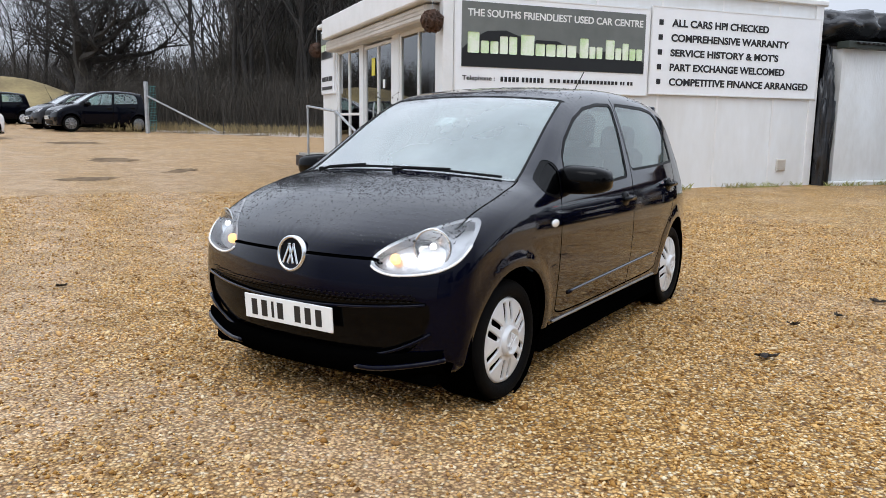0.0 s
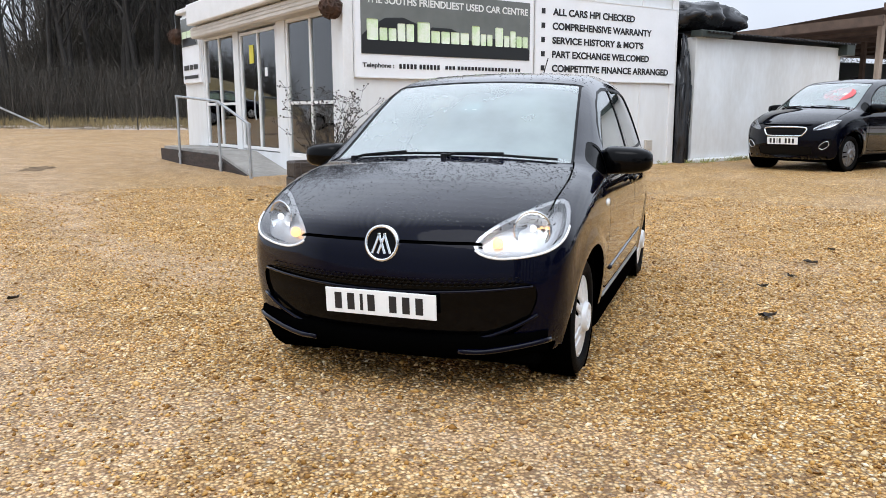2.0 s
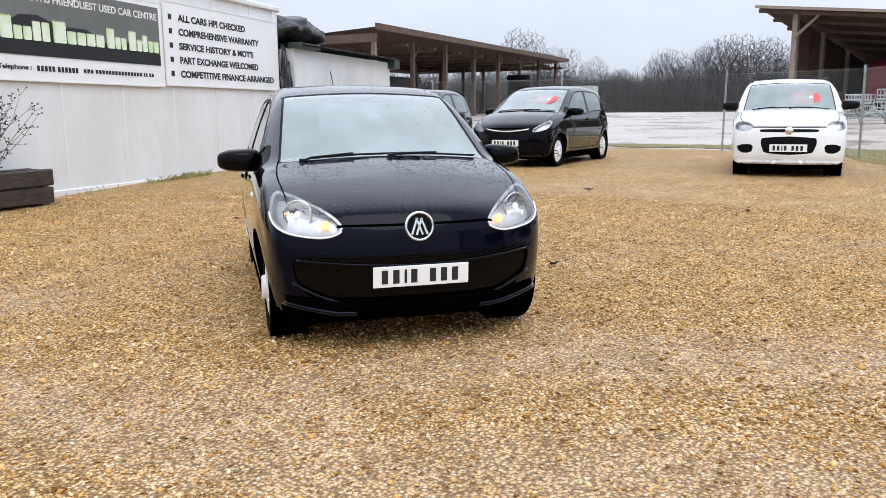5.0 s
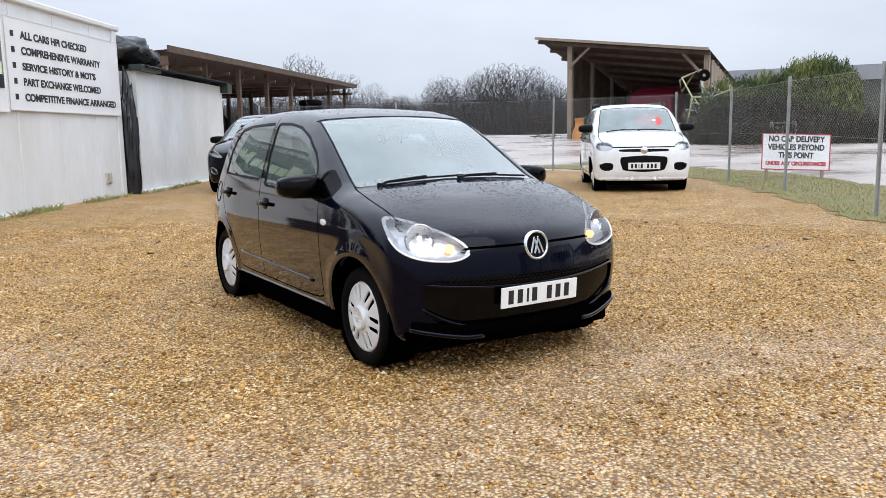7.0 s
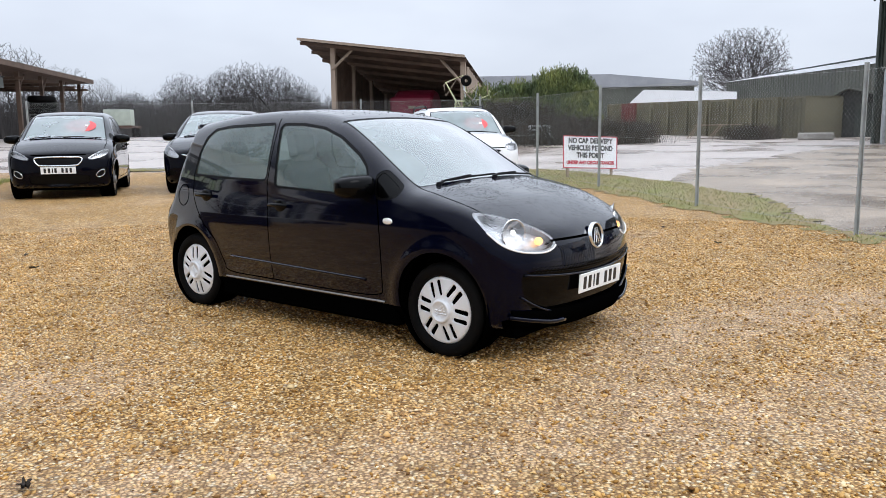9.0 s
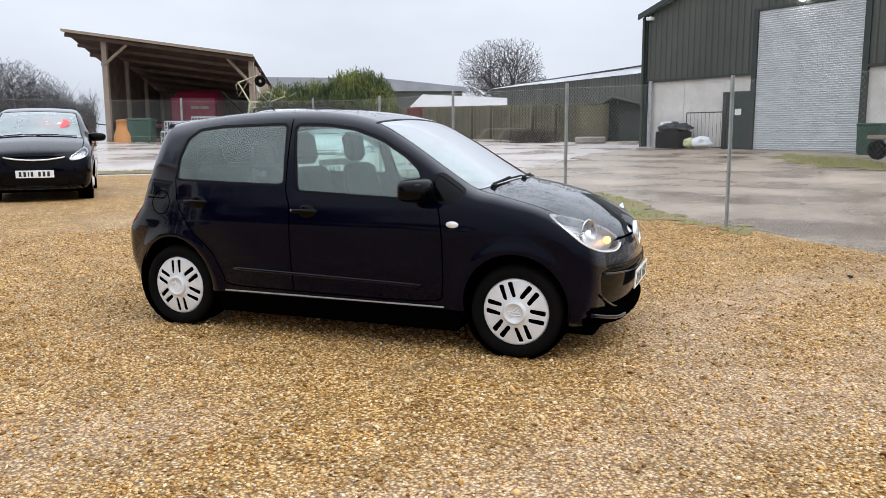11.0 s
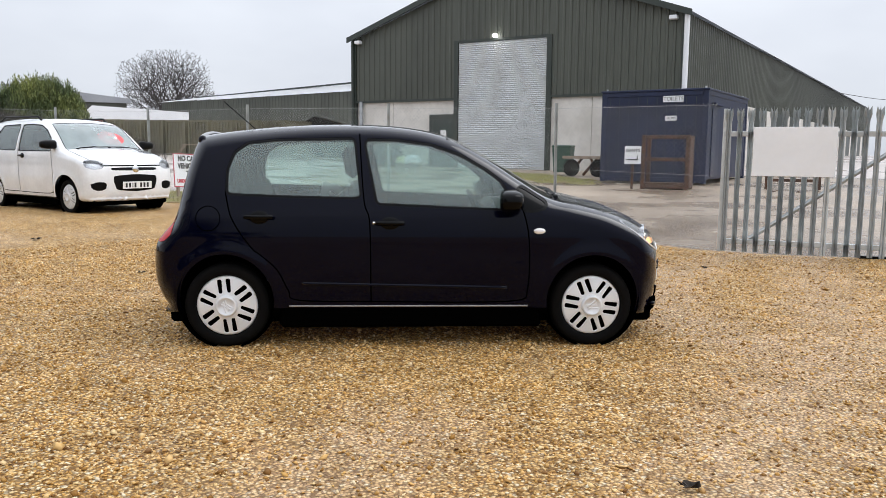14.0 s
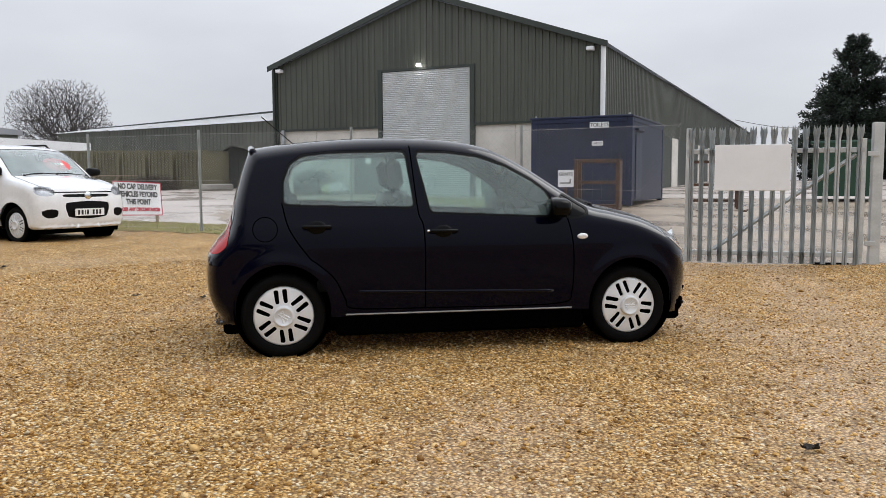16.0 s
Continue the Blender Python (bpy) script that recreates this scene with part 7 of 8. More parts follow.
part("door_frame", bm, OLIVE_TRIM, wh)
fl = part("flood_lamp", box(7.55, 7.73, -0.30, -0.1, 6.14, 6.27, 0.03), FLOOD, wh, "lit flood lamp over the roller door")
part("downpipe", tube([(0.45, -0.1, GR), (0.45, -0.1, CLAD)], 0.09, 10), STEEL, wh)
part("downpipe", tube([(-0.02, -0.14, GR), (-0.02, -0.14, EAVE - 0.1)], 0.07, 10), OLIVE_TRIM, wh)
part("downpipe", tube([(WID + 0.05, -0.12, GR), (WID + 0.05, -0.12, EAVE)], 0.10, 10), SIGN_WHITE, wh)
for x in (0.2, WID - 0.6):
    part("security_lamp", box(x, x + 0.3, -0.3, -0.05, EAVE - 0.25, EAVE - 0.1, 0.02), SIGN_WHITE, wh)
# flanks: cladding along the depth
for x, flip in ((0.0, 1), (WID, -1)):
    bm = corrugated(0, DEP, lambda t: CLAD, lambda t: EAVE, 0.0, 0.30)
    o = part("side_cladding", bm, OLIVE_CLAD, wh)
    o.matrix_basis = pose(x, 0, 0, 0, 0, 90) if flip > 0 else pose(x, 0, 0, 0, 0, 90)
    for i in range(14):
        part("concrete_panel", box(x - 0.1, x + 0.1, 0.3 + 5 * i, 2.2 + 5 * i, GR - 0.4, CLAD, 0.01), PALE_BLOCK, wh)
        # dark slab stands in for the shade inside an open bay
        part("bay_door", box(x - 0.06, x + 0.06, 2.2 + 5 * i, 5.3 + 5 * i, GR - 0.4, CLAD), OLIVE_TRIM, wh)
bm = bmesh.new()
for a, b in (((-0.25, EAVE - 0.12), (WID / 2, RIDGE + 0.10)), ((WID / 2, RIDGE + 0.10), (WID + 0.25, EAVE - 0.12))):
    v = [bm.verts.new(p) for p in ((a[0], -0.25, a[1] + 0.1), (b[0], -0.25, b[1] + 0.1), (b[0], DEP, b[1] + 0.1), (a[0], DEP, a[1] + 0.1))]
    bm.faces.new(v)
bmesh.ops.solidify(bm, geom=list(bm.faces), thickness=0.14)
part("roof", bm, ROOF_GREY, wh)
bm = bmesh.new()
for s_ in (0, 1):
    q = prism([(-0.25, EAVE - 0.18), (WID / 2, RIDGE + 0.02), (WID + 0.25, EAVE - 0.18), (WID + 0.25, EAVE + 0.06), (WID / 2, RIDGE + 0.26), (-0.25, EAVE + 0.06)], -0.32, -0.26, "XZ")
    me = bpy.data.meshes.new("tmp")
    q.to_mesh(me)
    if s_ == 0:
        bm.from_mesh(me)
    q.free()
    bpy.data.meshes.remove(me)
part("barge_board", bm, OLIVE_TRIM, wh)
part("back_wall", box(0, WID, DEP - 0.2, DEP, 0, EAVE), OLIVE_CLAD, wh)
# its long sides run a little out of square with the gable
for o in wh.children:
    for v in o.data.vertices:
        p = o.matrix_basis @ v.co
        if p.y > 0.25:
            p.x += 0.037 * (p.y - 0.25)
            v.co = o.matrix_basis.inverted() @ p

# ---- navy toilet cabin, rusty frame and signs ----
cab = thing("toilet_cabin", pose(12.5, -9.93, 0.42, 0, 0, -158.4), "navy steel portable toilet cabin", "cabin")
CW, CD, CH = 3.2, 5.0, 2.72
bm = bmesh.new()
add_box(bm, 0, CW, 0, CD, 0.12, CH - 0.06, 0.02)
part("body", bm, NAVY, cab)
for x in (0.0, CW - 0.14):
    for y in (0.0, CD - 0.14):
        part("corner_post", box(x - 0.02, x + 0.16, y - 0.02, y + 0.16, 0, CH, 0.015), NAVY, cab)
part("top_rail", box(0.14, CW - 0.16, -0.025, 0.05, CH - 0.16, CH - 0.02, 0.01), NAVY, cab)
part("bottom_rail", box(0.14, CW - 0.16, -0.02, 0.05, 0.02, 0.16, 0.01), NAVY, cab)
part("top_rail", box(CW - 0.05, CW + 0.025, 0.16, CD - 0.16, CH - 0.16, CH - 0.02, 0.01), NAVY, cab)
part("roof", box(-0.05, CW + 0.05, -0.05, CD + 0.05, CH - 0.02, CH + 0.04, 0.01), NAVY, cab)
bm = bmesh.new()
for i in range(10):
    add_box(bm, 0.25 + 0.29 * i, 0.262 + 0.29 * i, -0.006, 0.0, 0.2, CH - 0.2)
part("panel_seam", bm, OLIVE_TRIM, cab)
dd = part("door", box(CW - 0.002, CW + 0.03, 0.5, 1.35, 0.2, 2.2, 0.01), material("navy_door", (0.012, 0.022, 0.06), 0.4, scale=2), cab)
part("door_hood", box(CW + 0.0, CW + 0.12, 0.4, 1.45, 2.3, 2.36), NAVY, cab)
t = part("sign_plate", box(1.9, 2.5, -0.035, -0.028, 2.38, 2.56), SIGN_WHITE, cab, "white cabin name plate")
lettering("sign_text", "TOILETS", 0.16, LETTER, t, upright(2.2, -0.038, 2.47), "CENTER")
t = part("sign_plate", box(1.98, 2.32, -0.035, -0.028, 1.84, 1.98), SIGN_WHITE, cab)
lettering("sign_text", "LADIES", 0.10, LETTER, t, upright(2.15, -0.038, 1.91), "CENTER")
for x, y in ((0.1, 0.1), (CW - 0.1, 0.1), (CW - 0.1, CD - 0.2)):
    part("lifting_eye", tube([(x, y, CH), (x, y, CH + 0.1)], 0.03, 8), STEEL, cab)
fr = thing("stillage", pose(9.55, -8.45, 0.28, 0, 0, -150), "rusty brown steel stillage frame standing on the yard", "frame")
for x in (0, 1.15):
    for y in (0, 0.8):
        part("upright", box(x - 0.05, x + 0.05, y - 0.05, y + 0.05, 0, 1.5, 0.008), RUST, fr)
for z in (0.12, 0.85, 1.45):
    part("cross_rail", box(0.05, 1.10, -0.04, 0.04, z - 0.045, z + 0.045, 0.006), RUST, fr)
    part("cross_rail", box(0.05, 1.10, 0.76, 0.84, z - 0.045, z + 0.045, 0.006), RUST, fr)
part("side_plate", box(1.18, 1.21, 0.0, 0.8, 0.1, 1.45), RUST, fr)
part("deck", box(-0.05, 1.2, 0.05, 0.75, 0.16, 0.22), RUST, fr)
gs = thing("gents_sign", pose(9.95, -8.15, 0.28, 0, 0, -150), "white square sign lettered in black on a post", "sign")
part("post", box(0.18, 0.24, 0.02, 0.07, 0, 1.0), RUST, gs)
part("board", box(0, 0.44, -0.015, 0.01, 0.72, 1.2, 0.004), SIGN_WHITE, gs)
lettering("sign_text", "GENTS", 0.125, LETTER, gs, upright(0.22, -0.019, 1.08), "CENTER", bold=0.002)
bm = bmesh.new()
add_box(bm, 0.06, 0.36, -0.020, -0.016, 0.82, 0.85)
add_box(bm, 0.33, 0.36, -0.020, -0.016, 0.85, 0.95)
part("arrow", bm, LETTER, gs)
st2 = thing("stillage", pose(7.6, -11.2, 0.3, 0, 0, -150), "rusty steel steps and rail at the cabin door", "frame")
for x, y in ((0, 0), (1.3, 0), (1.3, 0.9), (0, 0.9)):
    part("upright", box(x - 0.04, x + 0.04, y - 0.04, y + 0.04, 0, 1.45), RUST, st2)
for z in (0.3, 0.75, 1.4):
    part("cross_rail", box(0, 1.3, -0.03, 0.03, z - 0.04, z + 0.04), RUST, st2)
bin2 = thing("wheelie_bin", at(16.3, -11.97, -150), "green wheeled rubbish bin by the warehouse wall", "bin")
part("body", prism([(-0.28, 0.1), (0.28, 0.1), (0.34, 1.0), (-0.34, 1.0)], -0.3, 0.3, "XZ"), BIN_GREEN, bin2)
part("lid", box(-0.36, 0.36, -0.33, 0.33, 1.0, 1.08, 0.03), BIN_GREEN, bin2)
otr = thing("old_trailer", at(14.9, -12.0, -152), "old rusty trailer with dark planks leaning against the wall", "trailer")
part("bed", box(-0.95, 0.75, -0.4, 0.4, 0.62, 0.72, 0.01), PALE_WOOD, otr)
for x in (-0.6, 0.35):
    part("wheel", lathe([(0.05, -0.08), (0.26, -0.09), (0.3, 0), (0.26, 0.09), (0.05, 0.08)], 18), RUBBER, otr).matrix_basis = pose(x, -0.42, 0.3)
for x0, x1 in ((-0.7, -0.25), (-0.2, 0.3), (0.35, 0.05)):
    bm = bmesh.new()
    add_tube(bm, (x0, -0.35, 0.05), (x1, -0.3, 0.65), 0.05, 0.05, 4)
    part("strut", bm, RUST, otr)
for x, a, long in ((0.05, 24, 2.1), (0.35, 14, 1.9), (0.6, 8, 1.5), (0.75, 3, 1.7)):
    part("plank", box(-0.09, 0.09, -0.03, 0.03, 0.0, long, 0.006), DARK_WOOD, otr).matrix_basis = pose(x, 0.1, 0.02, -8, a, 0)
rub = thing("rubbish_heap", at(26.6, -10.5, -156), "black bags and sacks heaped by the warehouse", "rubbish")
part("crate", box(-0.55, 0.75, -0.45, 0.4, 0.0, 0.72, 0.03), BLACK_PLASTIC, rub)
part("bag", lumpy("bag", (0.15, 0, 0.85), (0.7, 0.42, 0.24), BLACK_SHEET, 3, 0.5, 2.6), BLACK_SHEET, rub, "", True)
part("bag", lumpy("bag", (-0.2, -0.1, 1.02), (0.3, 0.22, 0.12), BLACK_SHEET, 4, 0.4, 2.0), SIGN_WHITE, rub, "", True)
part("bag", lumpy("bag", (1.75, -0.25, 0.25), (0.45, 0.35, 0.25), SIGN_WHITE, 6), SIGN_WHITE, rub, "white sack", True)
part("bag", lumpy("bag", (1.15, -0.25, 0.22), (0.25, 0.28, 0.22), ORANGE, 7), YELLOW_PAINT, rub, "yellow sack", True)
bm = tube([(0.5, 0.32, 0.05), (2.35, 0.32, 0.05), (2.35, 0.32, 1.5), (0.5, 0.32, 1.5)], 0.03, 5, closed=True)
for i in range(9):
    add_tube(bm, (0.7 + 0.19 * i, 0.32, 0.05), (0.7 + 0.19 * i, 0.32, 1.5), 0.008, 0.008, 4, False)
part("mesh_panel", bm, RUST, rub, "rusty mesh panel leaning on the wall")

skip = thing("green_skip", at(6.2, -18.6, -70), "green steel waste skip behind the open gate", "skip")
part("body", prism([(-1.2, 0.15), (1.2, 0.15), (1.5, 1.9), (-1.5, 1.9)], -0.9, 0.9, "XZ"), BIN_GREEN, skip)
for x in (-0.9, -0.3, 0.3, 0.9):
    part("rib", box(x - 0.05, x + 0.05, -0.96, -0.9, 0.2, 1.85, 0.01), BIN_GREEN, skip)
part("rim", box(-1.55, 1.55, -0.97, 0.97, 1.84, 1.94, 0.02), BIN_GREEN, skip)
for k in range(3):
    pal = thing("wooden_pallet", at(7.0 - 0.55 * k, -10.9 - 0.25 * k, -70) @ pose(0, 0, 0, -80 + 5 * k, 0, 0), "brown wooden pallet stood on edge beside the cabin", "pallet", "pallets beside the cabin")
    for i in range(6):
        part("deck_board", box(-0.6, 0.6, 0.02 + 0.2 * i, 0.12 + 0.2 * i, 0.08, 0.105, 0.004), RUST, pal)
    for x in (-0.55, 0.0, 0.55):
        part("bearer", box(x - 0.05, x + 0.05, 0.0, 1.15, 0.0, 0.08, 0.004), RUST, pal)

# ---- barns, containers and black shed beyond the yard ----
lb = thing("long_barn", pose(101.1, -21.3, 0, 0, 0, math.degrees(math.atan2(-26.8 + 21.3, 61.8 - 101.1))), "long olive barn with a pale wet roof", "building")
L = math.hypot(39.3, 5.5)
part("wall", corrugated(0, L + 12, lambda x: 0.3, lambda x: 7.3 - 0.5 * x / L, 0.0, 0.6, 0.06), OLIVE_CLAD, lb)
bm = bmesh.new()
v = [bm.verts.new(p) for p in ((-0.6, -0.4, 7.35), (L + 12, -0.4, 6.7), (L + 12, 11, 9.0), (-0.6, 11, 9.2))]
bm.faces.new(v)
bmesh.ops.solidify(bm, geom=list(bm.faces), thickness=0.25)
part("roof", bm, ROOF_PALE, lb)
bm = bmesh.new()
add_box(bm, -0.6, L, 4.8, 5.1, 8.15, 8.3)
part("roof_gutter", bm, OLIVE_TRIM, lb)
gbn = thing("grey_barn", pose(115.9, 26.5, 0, 0, 0, -96), "low grey barn far behind the yard", "building")
part("wall", box(0, 46, 0, 8, 0, 7.6), OLIVE_CLAD, gbn)
bm = prism([(-0.5, 7.6), (46.5, 7.6), (46.5, 8.2), (34, 9.5), (-0.5, 9.8)], -0.5, 8.5, "XZ")
part("roof", bm, ROOF_GREY, gbn)
wr = thing("polytunnel", pose(69.0, -5.15, 0, 0, 0, -100), "long white sheeted roof behind the containers", "building")
part("wall", box(0.3, 9.0, 0, 6, 0, 3.9), PALE_BLOCK, wr)
part("roof", prism([(0.0, 3.85), (9.2, 3.9), (9.2, 4.62), (1.2, 5.0)], -0.3, 6.5, "XZ"), ROOF_PALE, wr)
CA, CB = Vector((54.1, -1.7)), Vector((36.3, -10.05))
OLIVE_BOX = material("olive_container", (0.17, 0.155, 0.095), 0.6, color2=(0.11, 0.10, 0.062), scale=0.8, amount=0.6, random=0.2)
nc = 10
for i in range(nc):
    p = CA + (CB - CA) * (i / nc)
    ang = math.degrees(math.atan2(CB.y - CA.y, CB.x - CA.x))
    c = thing("shipping_container", pose(p.x, p.y, ground_height(p.x, p.y) - 0.02, 0, 0, ang), "old olive-drab shipping container in a row", "container", "row of containers")
    w = (CB - CA).length / nc - 0.26
    mt = BRICK_RED if i == 1 else OLIVE_BOX
    part("side", corrugated(0.08, w - 0.08, lambda x: 0.1, lambda x: 2.02, 0.05, 0.26, 0.05), mt, c)
    bm = bmesh.new()
    add_box(bm, 0, 0.1, -0.03, 2.4, 0, 2.10)
    add_box(bm, w - 0.1, w, -0.03, 2.4, 0, 2.10)
    add_box(bm, 0, w, -0.02, 2.4, 2.02, 2.14)
    add_box(bm, 0, w, -0.02, 2.4, 0, 0.14)
    part("frame", bm, mt, c)
bs = thing("black_shed", pose(37.5, -12.3, ground_height(37.5, -12.3) - 0.05, 0, 0, -115), "black weatherboard shed with a low gable", "shed")
bm = prism([(-1.0, 0), (2.9, 0), (2.9, 1.75), (0, 2.48), (-1.0, 1.95)], 0.3, 4.0, "XZ")
part("wall", bm, material("black_boarding", (0.014, 0.017, 0.016), 0.6, scale=3, bump=0.4, bump_scale=8), bs)
part("door", box(0.35, 1.75, 0.22, 0.31, 0.05, 1.75, 0.02), OLIVE_TRIM, bs)
bm = prism([(-1.3, 1.80), (0, 2.50), (3.1, 1.70), (3.1, 1.80), (0, 2.60), (-1.3, 1.90)], -0.35, 4.2, "XZ")
part("roof", bm, material("mossy_felt_roof", (0.16, 0.17, 0.15), 0.7, color2=(0.09, 0.10, 0.08), scale=2, amount=0.5, bump=0.2), bs)

# clutter along the containers
tre = thing("trestle_table", at(39.0, -6.2, -120) @ Matrix.Scale(0.8, 4), "weathered timber trestle table standing on the yard", "trestle")
part("tabletop", box(-1.5, 1.5, -0.3, 0.3, 0.88, 0.94, 0.01), PALE_WOOD, tre)
for x in (-1.3, 0.2):
    for s in (-1, 1):
        part("leg", tube([(x, s * 0.25, 0.88), (x - 0.7, s * 0.3, 0.0)], 0.035, 6), PALE_WOOD, tre)
tro = thing("stone_trough", at(34.2, -9.7, -110), "pale stone trough with pots on its rim", "trough")
bm = bmesh.new()
add_box(bm, -0.8, 0.8, -0.3, 0.3, 0.0, 0.34, 0.05)
part("basin", bm, CONCRETE, tro)
for x in (-0.5, 0.45):
    part("pot", lathe([(0.001, 0.42), (0.10, 0.42), (0.13, 0.58), (0.11, 0.60), (0.10, 0.5)], 12), RUST, tro)

# ---- fences ----
def fence(pts, height, name, label, mesh_mat, post_mat, spacing=0.064, group="yard fences"):
    f = thing(name, pose(0, 0, 0), label, "fence", group)
    for a, b in zip(pts, pts[1:]):
        L = math.hypot(b[0] - a[0], b[1] - a[1])
        ang = math.degrees(math.atan2(b[1] - a[1], b[0] - a[0]))
        za, zb = ground_height(*a), ground_height(*b)
        bm = bmesh.new()
        n = int(L / spacing)
        h = height - 0.12
        for s in (1, -1):
            for i in range(-int(h / spacing), n + 1):
                x0, z0, x1, z1 = i * spacing, 0.04, i * spacing + h, 0.04 + h
                if x1 <= 0 or x0 >= L:
                    continue
                if x0 < 0:
                    z0, x0 = z0 - x0, 0.0
                if x1 > L:
                    z1, x1 = z1 - (x1 - L), L
                if s < 0:
                    x0, x1 = L - x0, L - x1
                add_tube(bm, (x0, 0, z0 + za + (zb - za) * x0 / L), (x1, 0, z1 + za + (zb - za) * x1 / L), 0.0008, 0.0008, 3, False)
        for z in (0.06, height * 0.5, height - 0.1):
            add_tube(bm, (0, 0.01, za + z), (L, 0.01, zb + z), 0.0016, 0.0016, 4, False)
        w = part("chain_link", bm, mesh_mat, f)
        w.matrix_basis = pose(a[0], a[1], 0, 0, 0, ang)
    for i, (x, y) in enumerate(pts):
        if i == 0 and name == "chain_link_fence":
            continue  # hung from the gate post
        z = ground_height(x, y)
        lean = 2.0 * math.sin(i * 2.3)
        bm = bmesh.new()
        add_box(bm, -0.023, 0.023, -0.004, 0.004, 0, height, 0.0)
        add_box(bm, -0.004, 0.004, 0.004, 0.042, 0, height, 0.0)
        p = part("post", bm, post_mat, f)
        p.matrix_basis = pose(x, y, z - 0.02, lean * 0.3, lean * 0.4, 20)
    return f


WIRE = material("galvanised_wire", (0.50, 0.51, 0.50), 0.5, 0.2, color2=(0.32, 0.33, 0.32), scale=6, amount=0.5)
POST = material("weathered_steel_angle", (0.42, 0.44, 0.43), 0.55, 0.3, color2=(0.28, 0.29, 0.28), scale=5, amount=0.5)
fence(FENCE, 1.92, "chain_link_fence", "galvanised chain-link fence on steel angle posts", WIRE, POST)

# palisade gate
GA = math.degrees(math.atan2(GATE_R[1] + 0.05, GATE_R[0] - 1.165))
gl = math.hypot(GATE_R[1] + 0.05, GATE_R[0] - 1.165)
GALV = material("dull_galvanised_sheet", (0.56, 0.58, 0.58), 0.45, 0.35, color2=(0.42, 0.44, 0.44), scale=5, amount=0.5, bump=0.05, bump_scale=40, random=0.10)
gate = thing("palisade_gate", pose(1.165, -0.05, 0.05, 0, 0, GA), "galvanised steel palisade gate standing open", "gate")
pale = bmesh.new()
w = 0.030
prof = [(-w, 0.012), (-w * 0.75, -0.004), (-w * 0.25, -0.004), (0, 0.010), (w * 0.25, -0.004), (w * 0.75, -0.004), (w, 0.012)]
tops = [1.70, 1.79, 1.74, 1.80, 1.74, 1.79, 1.70]
lo = [pale.verts.new((x, y, 0.06)) for x, y in prof]
hi = [pale.verts.new((x, y, 1.62)) for x, y in prof]
tp = [pale.verts.new((x * 1.05 + (0.012 if k in (0, 1) else -0.012 if k in (5, 6) else 0) * -1, y - (0.015 if k in (0, 1, 5, 6) else 0), t)) for k, ((x, y), t) in enumerate(zip(prof, tops))]
for i in range(6):
    pale.faces.new((lo[i], lo[i + 1], hi[i + 1], hi[i]))
    pale.faces.new((hi[i], hi[i + 1], tp[i + 1], tp[i]))
bmesh.ops.solidify(pale, geom=list(pale.faces), thickness=0.003)
pale_ob = part("pale", pale, GALV, gate)
pale_ob.matrix_basis = pose(0.06, -0.045, 0)
npale = 17
for i in range(1, npale):
    o = new("pale", pale_ob.data)
    o.parent = gate
    o.matrix_basis = pose(0.06 + (gl - 0.15) * i / (npale - 1), -0.045, 0)
for z in (0.18, 1.48):
    part("rail", box(0.0, gl - 0.03, -0.035, 0.015, z - 0.03, z + 0.03, 0.004), GALV, gate)
for x in (-0.01, gl - 0.07):
    part("stile", box(x, x + 0.06, -0.03, 0.03, 0.05, 1.78 if x < 0.5 else 1.62, 0.005), GALV, gate)
bm = bmesh.new()
add_tube(bm, (0.35, 0.0, 0.22), (gl - 0.12, 0.0, 1.42), 0.028, 0.028, 4)
part("brace", bm, GALV, gate)
bd = part("white_board", box(0.34, 1.24, -0.078, -0.064, 0.98, 1.56, 0.004), SIGN_WHITE, gate, "blank white board on the gate")
part("gate_block", box(1.55, 1.95, -0.03, 0.03, -0.03, 0.08), BLACK_PLASTIC, gate)
gp = thing("gate_post", pose(GATE_R[0] - 0.09, GATE_R[1] - 0.08, 0.0, 0, 0, GA), "galvanised steel gate post with hinges", "post")
part("column", box(-0.06, 0.06, -0.06, 0.06, -0.05, 1.86, 0.006), GALV, gp)
for z in (0.35, 1.45):
    part("hinge", box(-0.12, 0.0, -0.09, -0.06, z, z + 0.06, 0.004), GALV, gp)

# warning sign in the verge
A_ = Vector((12.56, 3.23))
B_ = Vector((13.14, 1.97))
nd = thing("warning_sign", pose(A_.x, A_.y, ground_height(12.8, 2.6), -5, 2.2, math.degrees(math.atan2(B_.y - A_.y, B_.x - A_.x))), "white road-side notice board with bold black lettering", "sign")
SW = (B_ - A_).length
part("board", box(0, SW, -0.02, 0.0, 0.22, 0.95, 0.005), SIGN_WHITE, nd)
bm = bmesh.new()
for x0, x1, z0, z1 in ((0, SW, 0.215, 0.235), (0, SW, 0.935, 0.955), (-0.005, 0.015, 0.22, 0.95), (SW - 0.015, SW + 0.005, 0.22, 0.95)):
    add_box(bm, x0, x1, -0.026, -0.02, z0, z1)
part("border", bm, SIGN_RED, nd)
for x in (0.1, SW - 0.15):
    part("leg", box(x, x + 0.05, 0.0, 0.05, -0.1, 0.9), PALE_WOOD, nd)
for i, (text, mt, sz) in enumerate((("NO CAR DELIVERY", LETTER, 0.16), ("VEHICLES BEYOND", LETTER, 0.16), ("THIS POINT", LETTER, 0.16), ("UNDER ANY CIRCUMSTANCES", SIGN_RED, 0.105))):
    lettering("sign_text", text, sz, mt, nd, upright(SW / 2, -0.024, 0.84 - 0.165 * i) @ Matrix.Diagonal((0.84, 1, 1, 1)), "CENTER", bold=0.006)
ds = thing("direction_sign", at(33.0, 3.55, -100), "small white direction board with unreadable black lettering and an arrow", "sign")
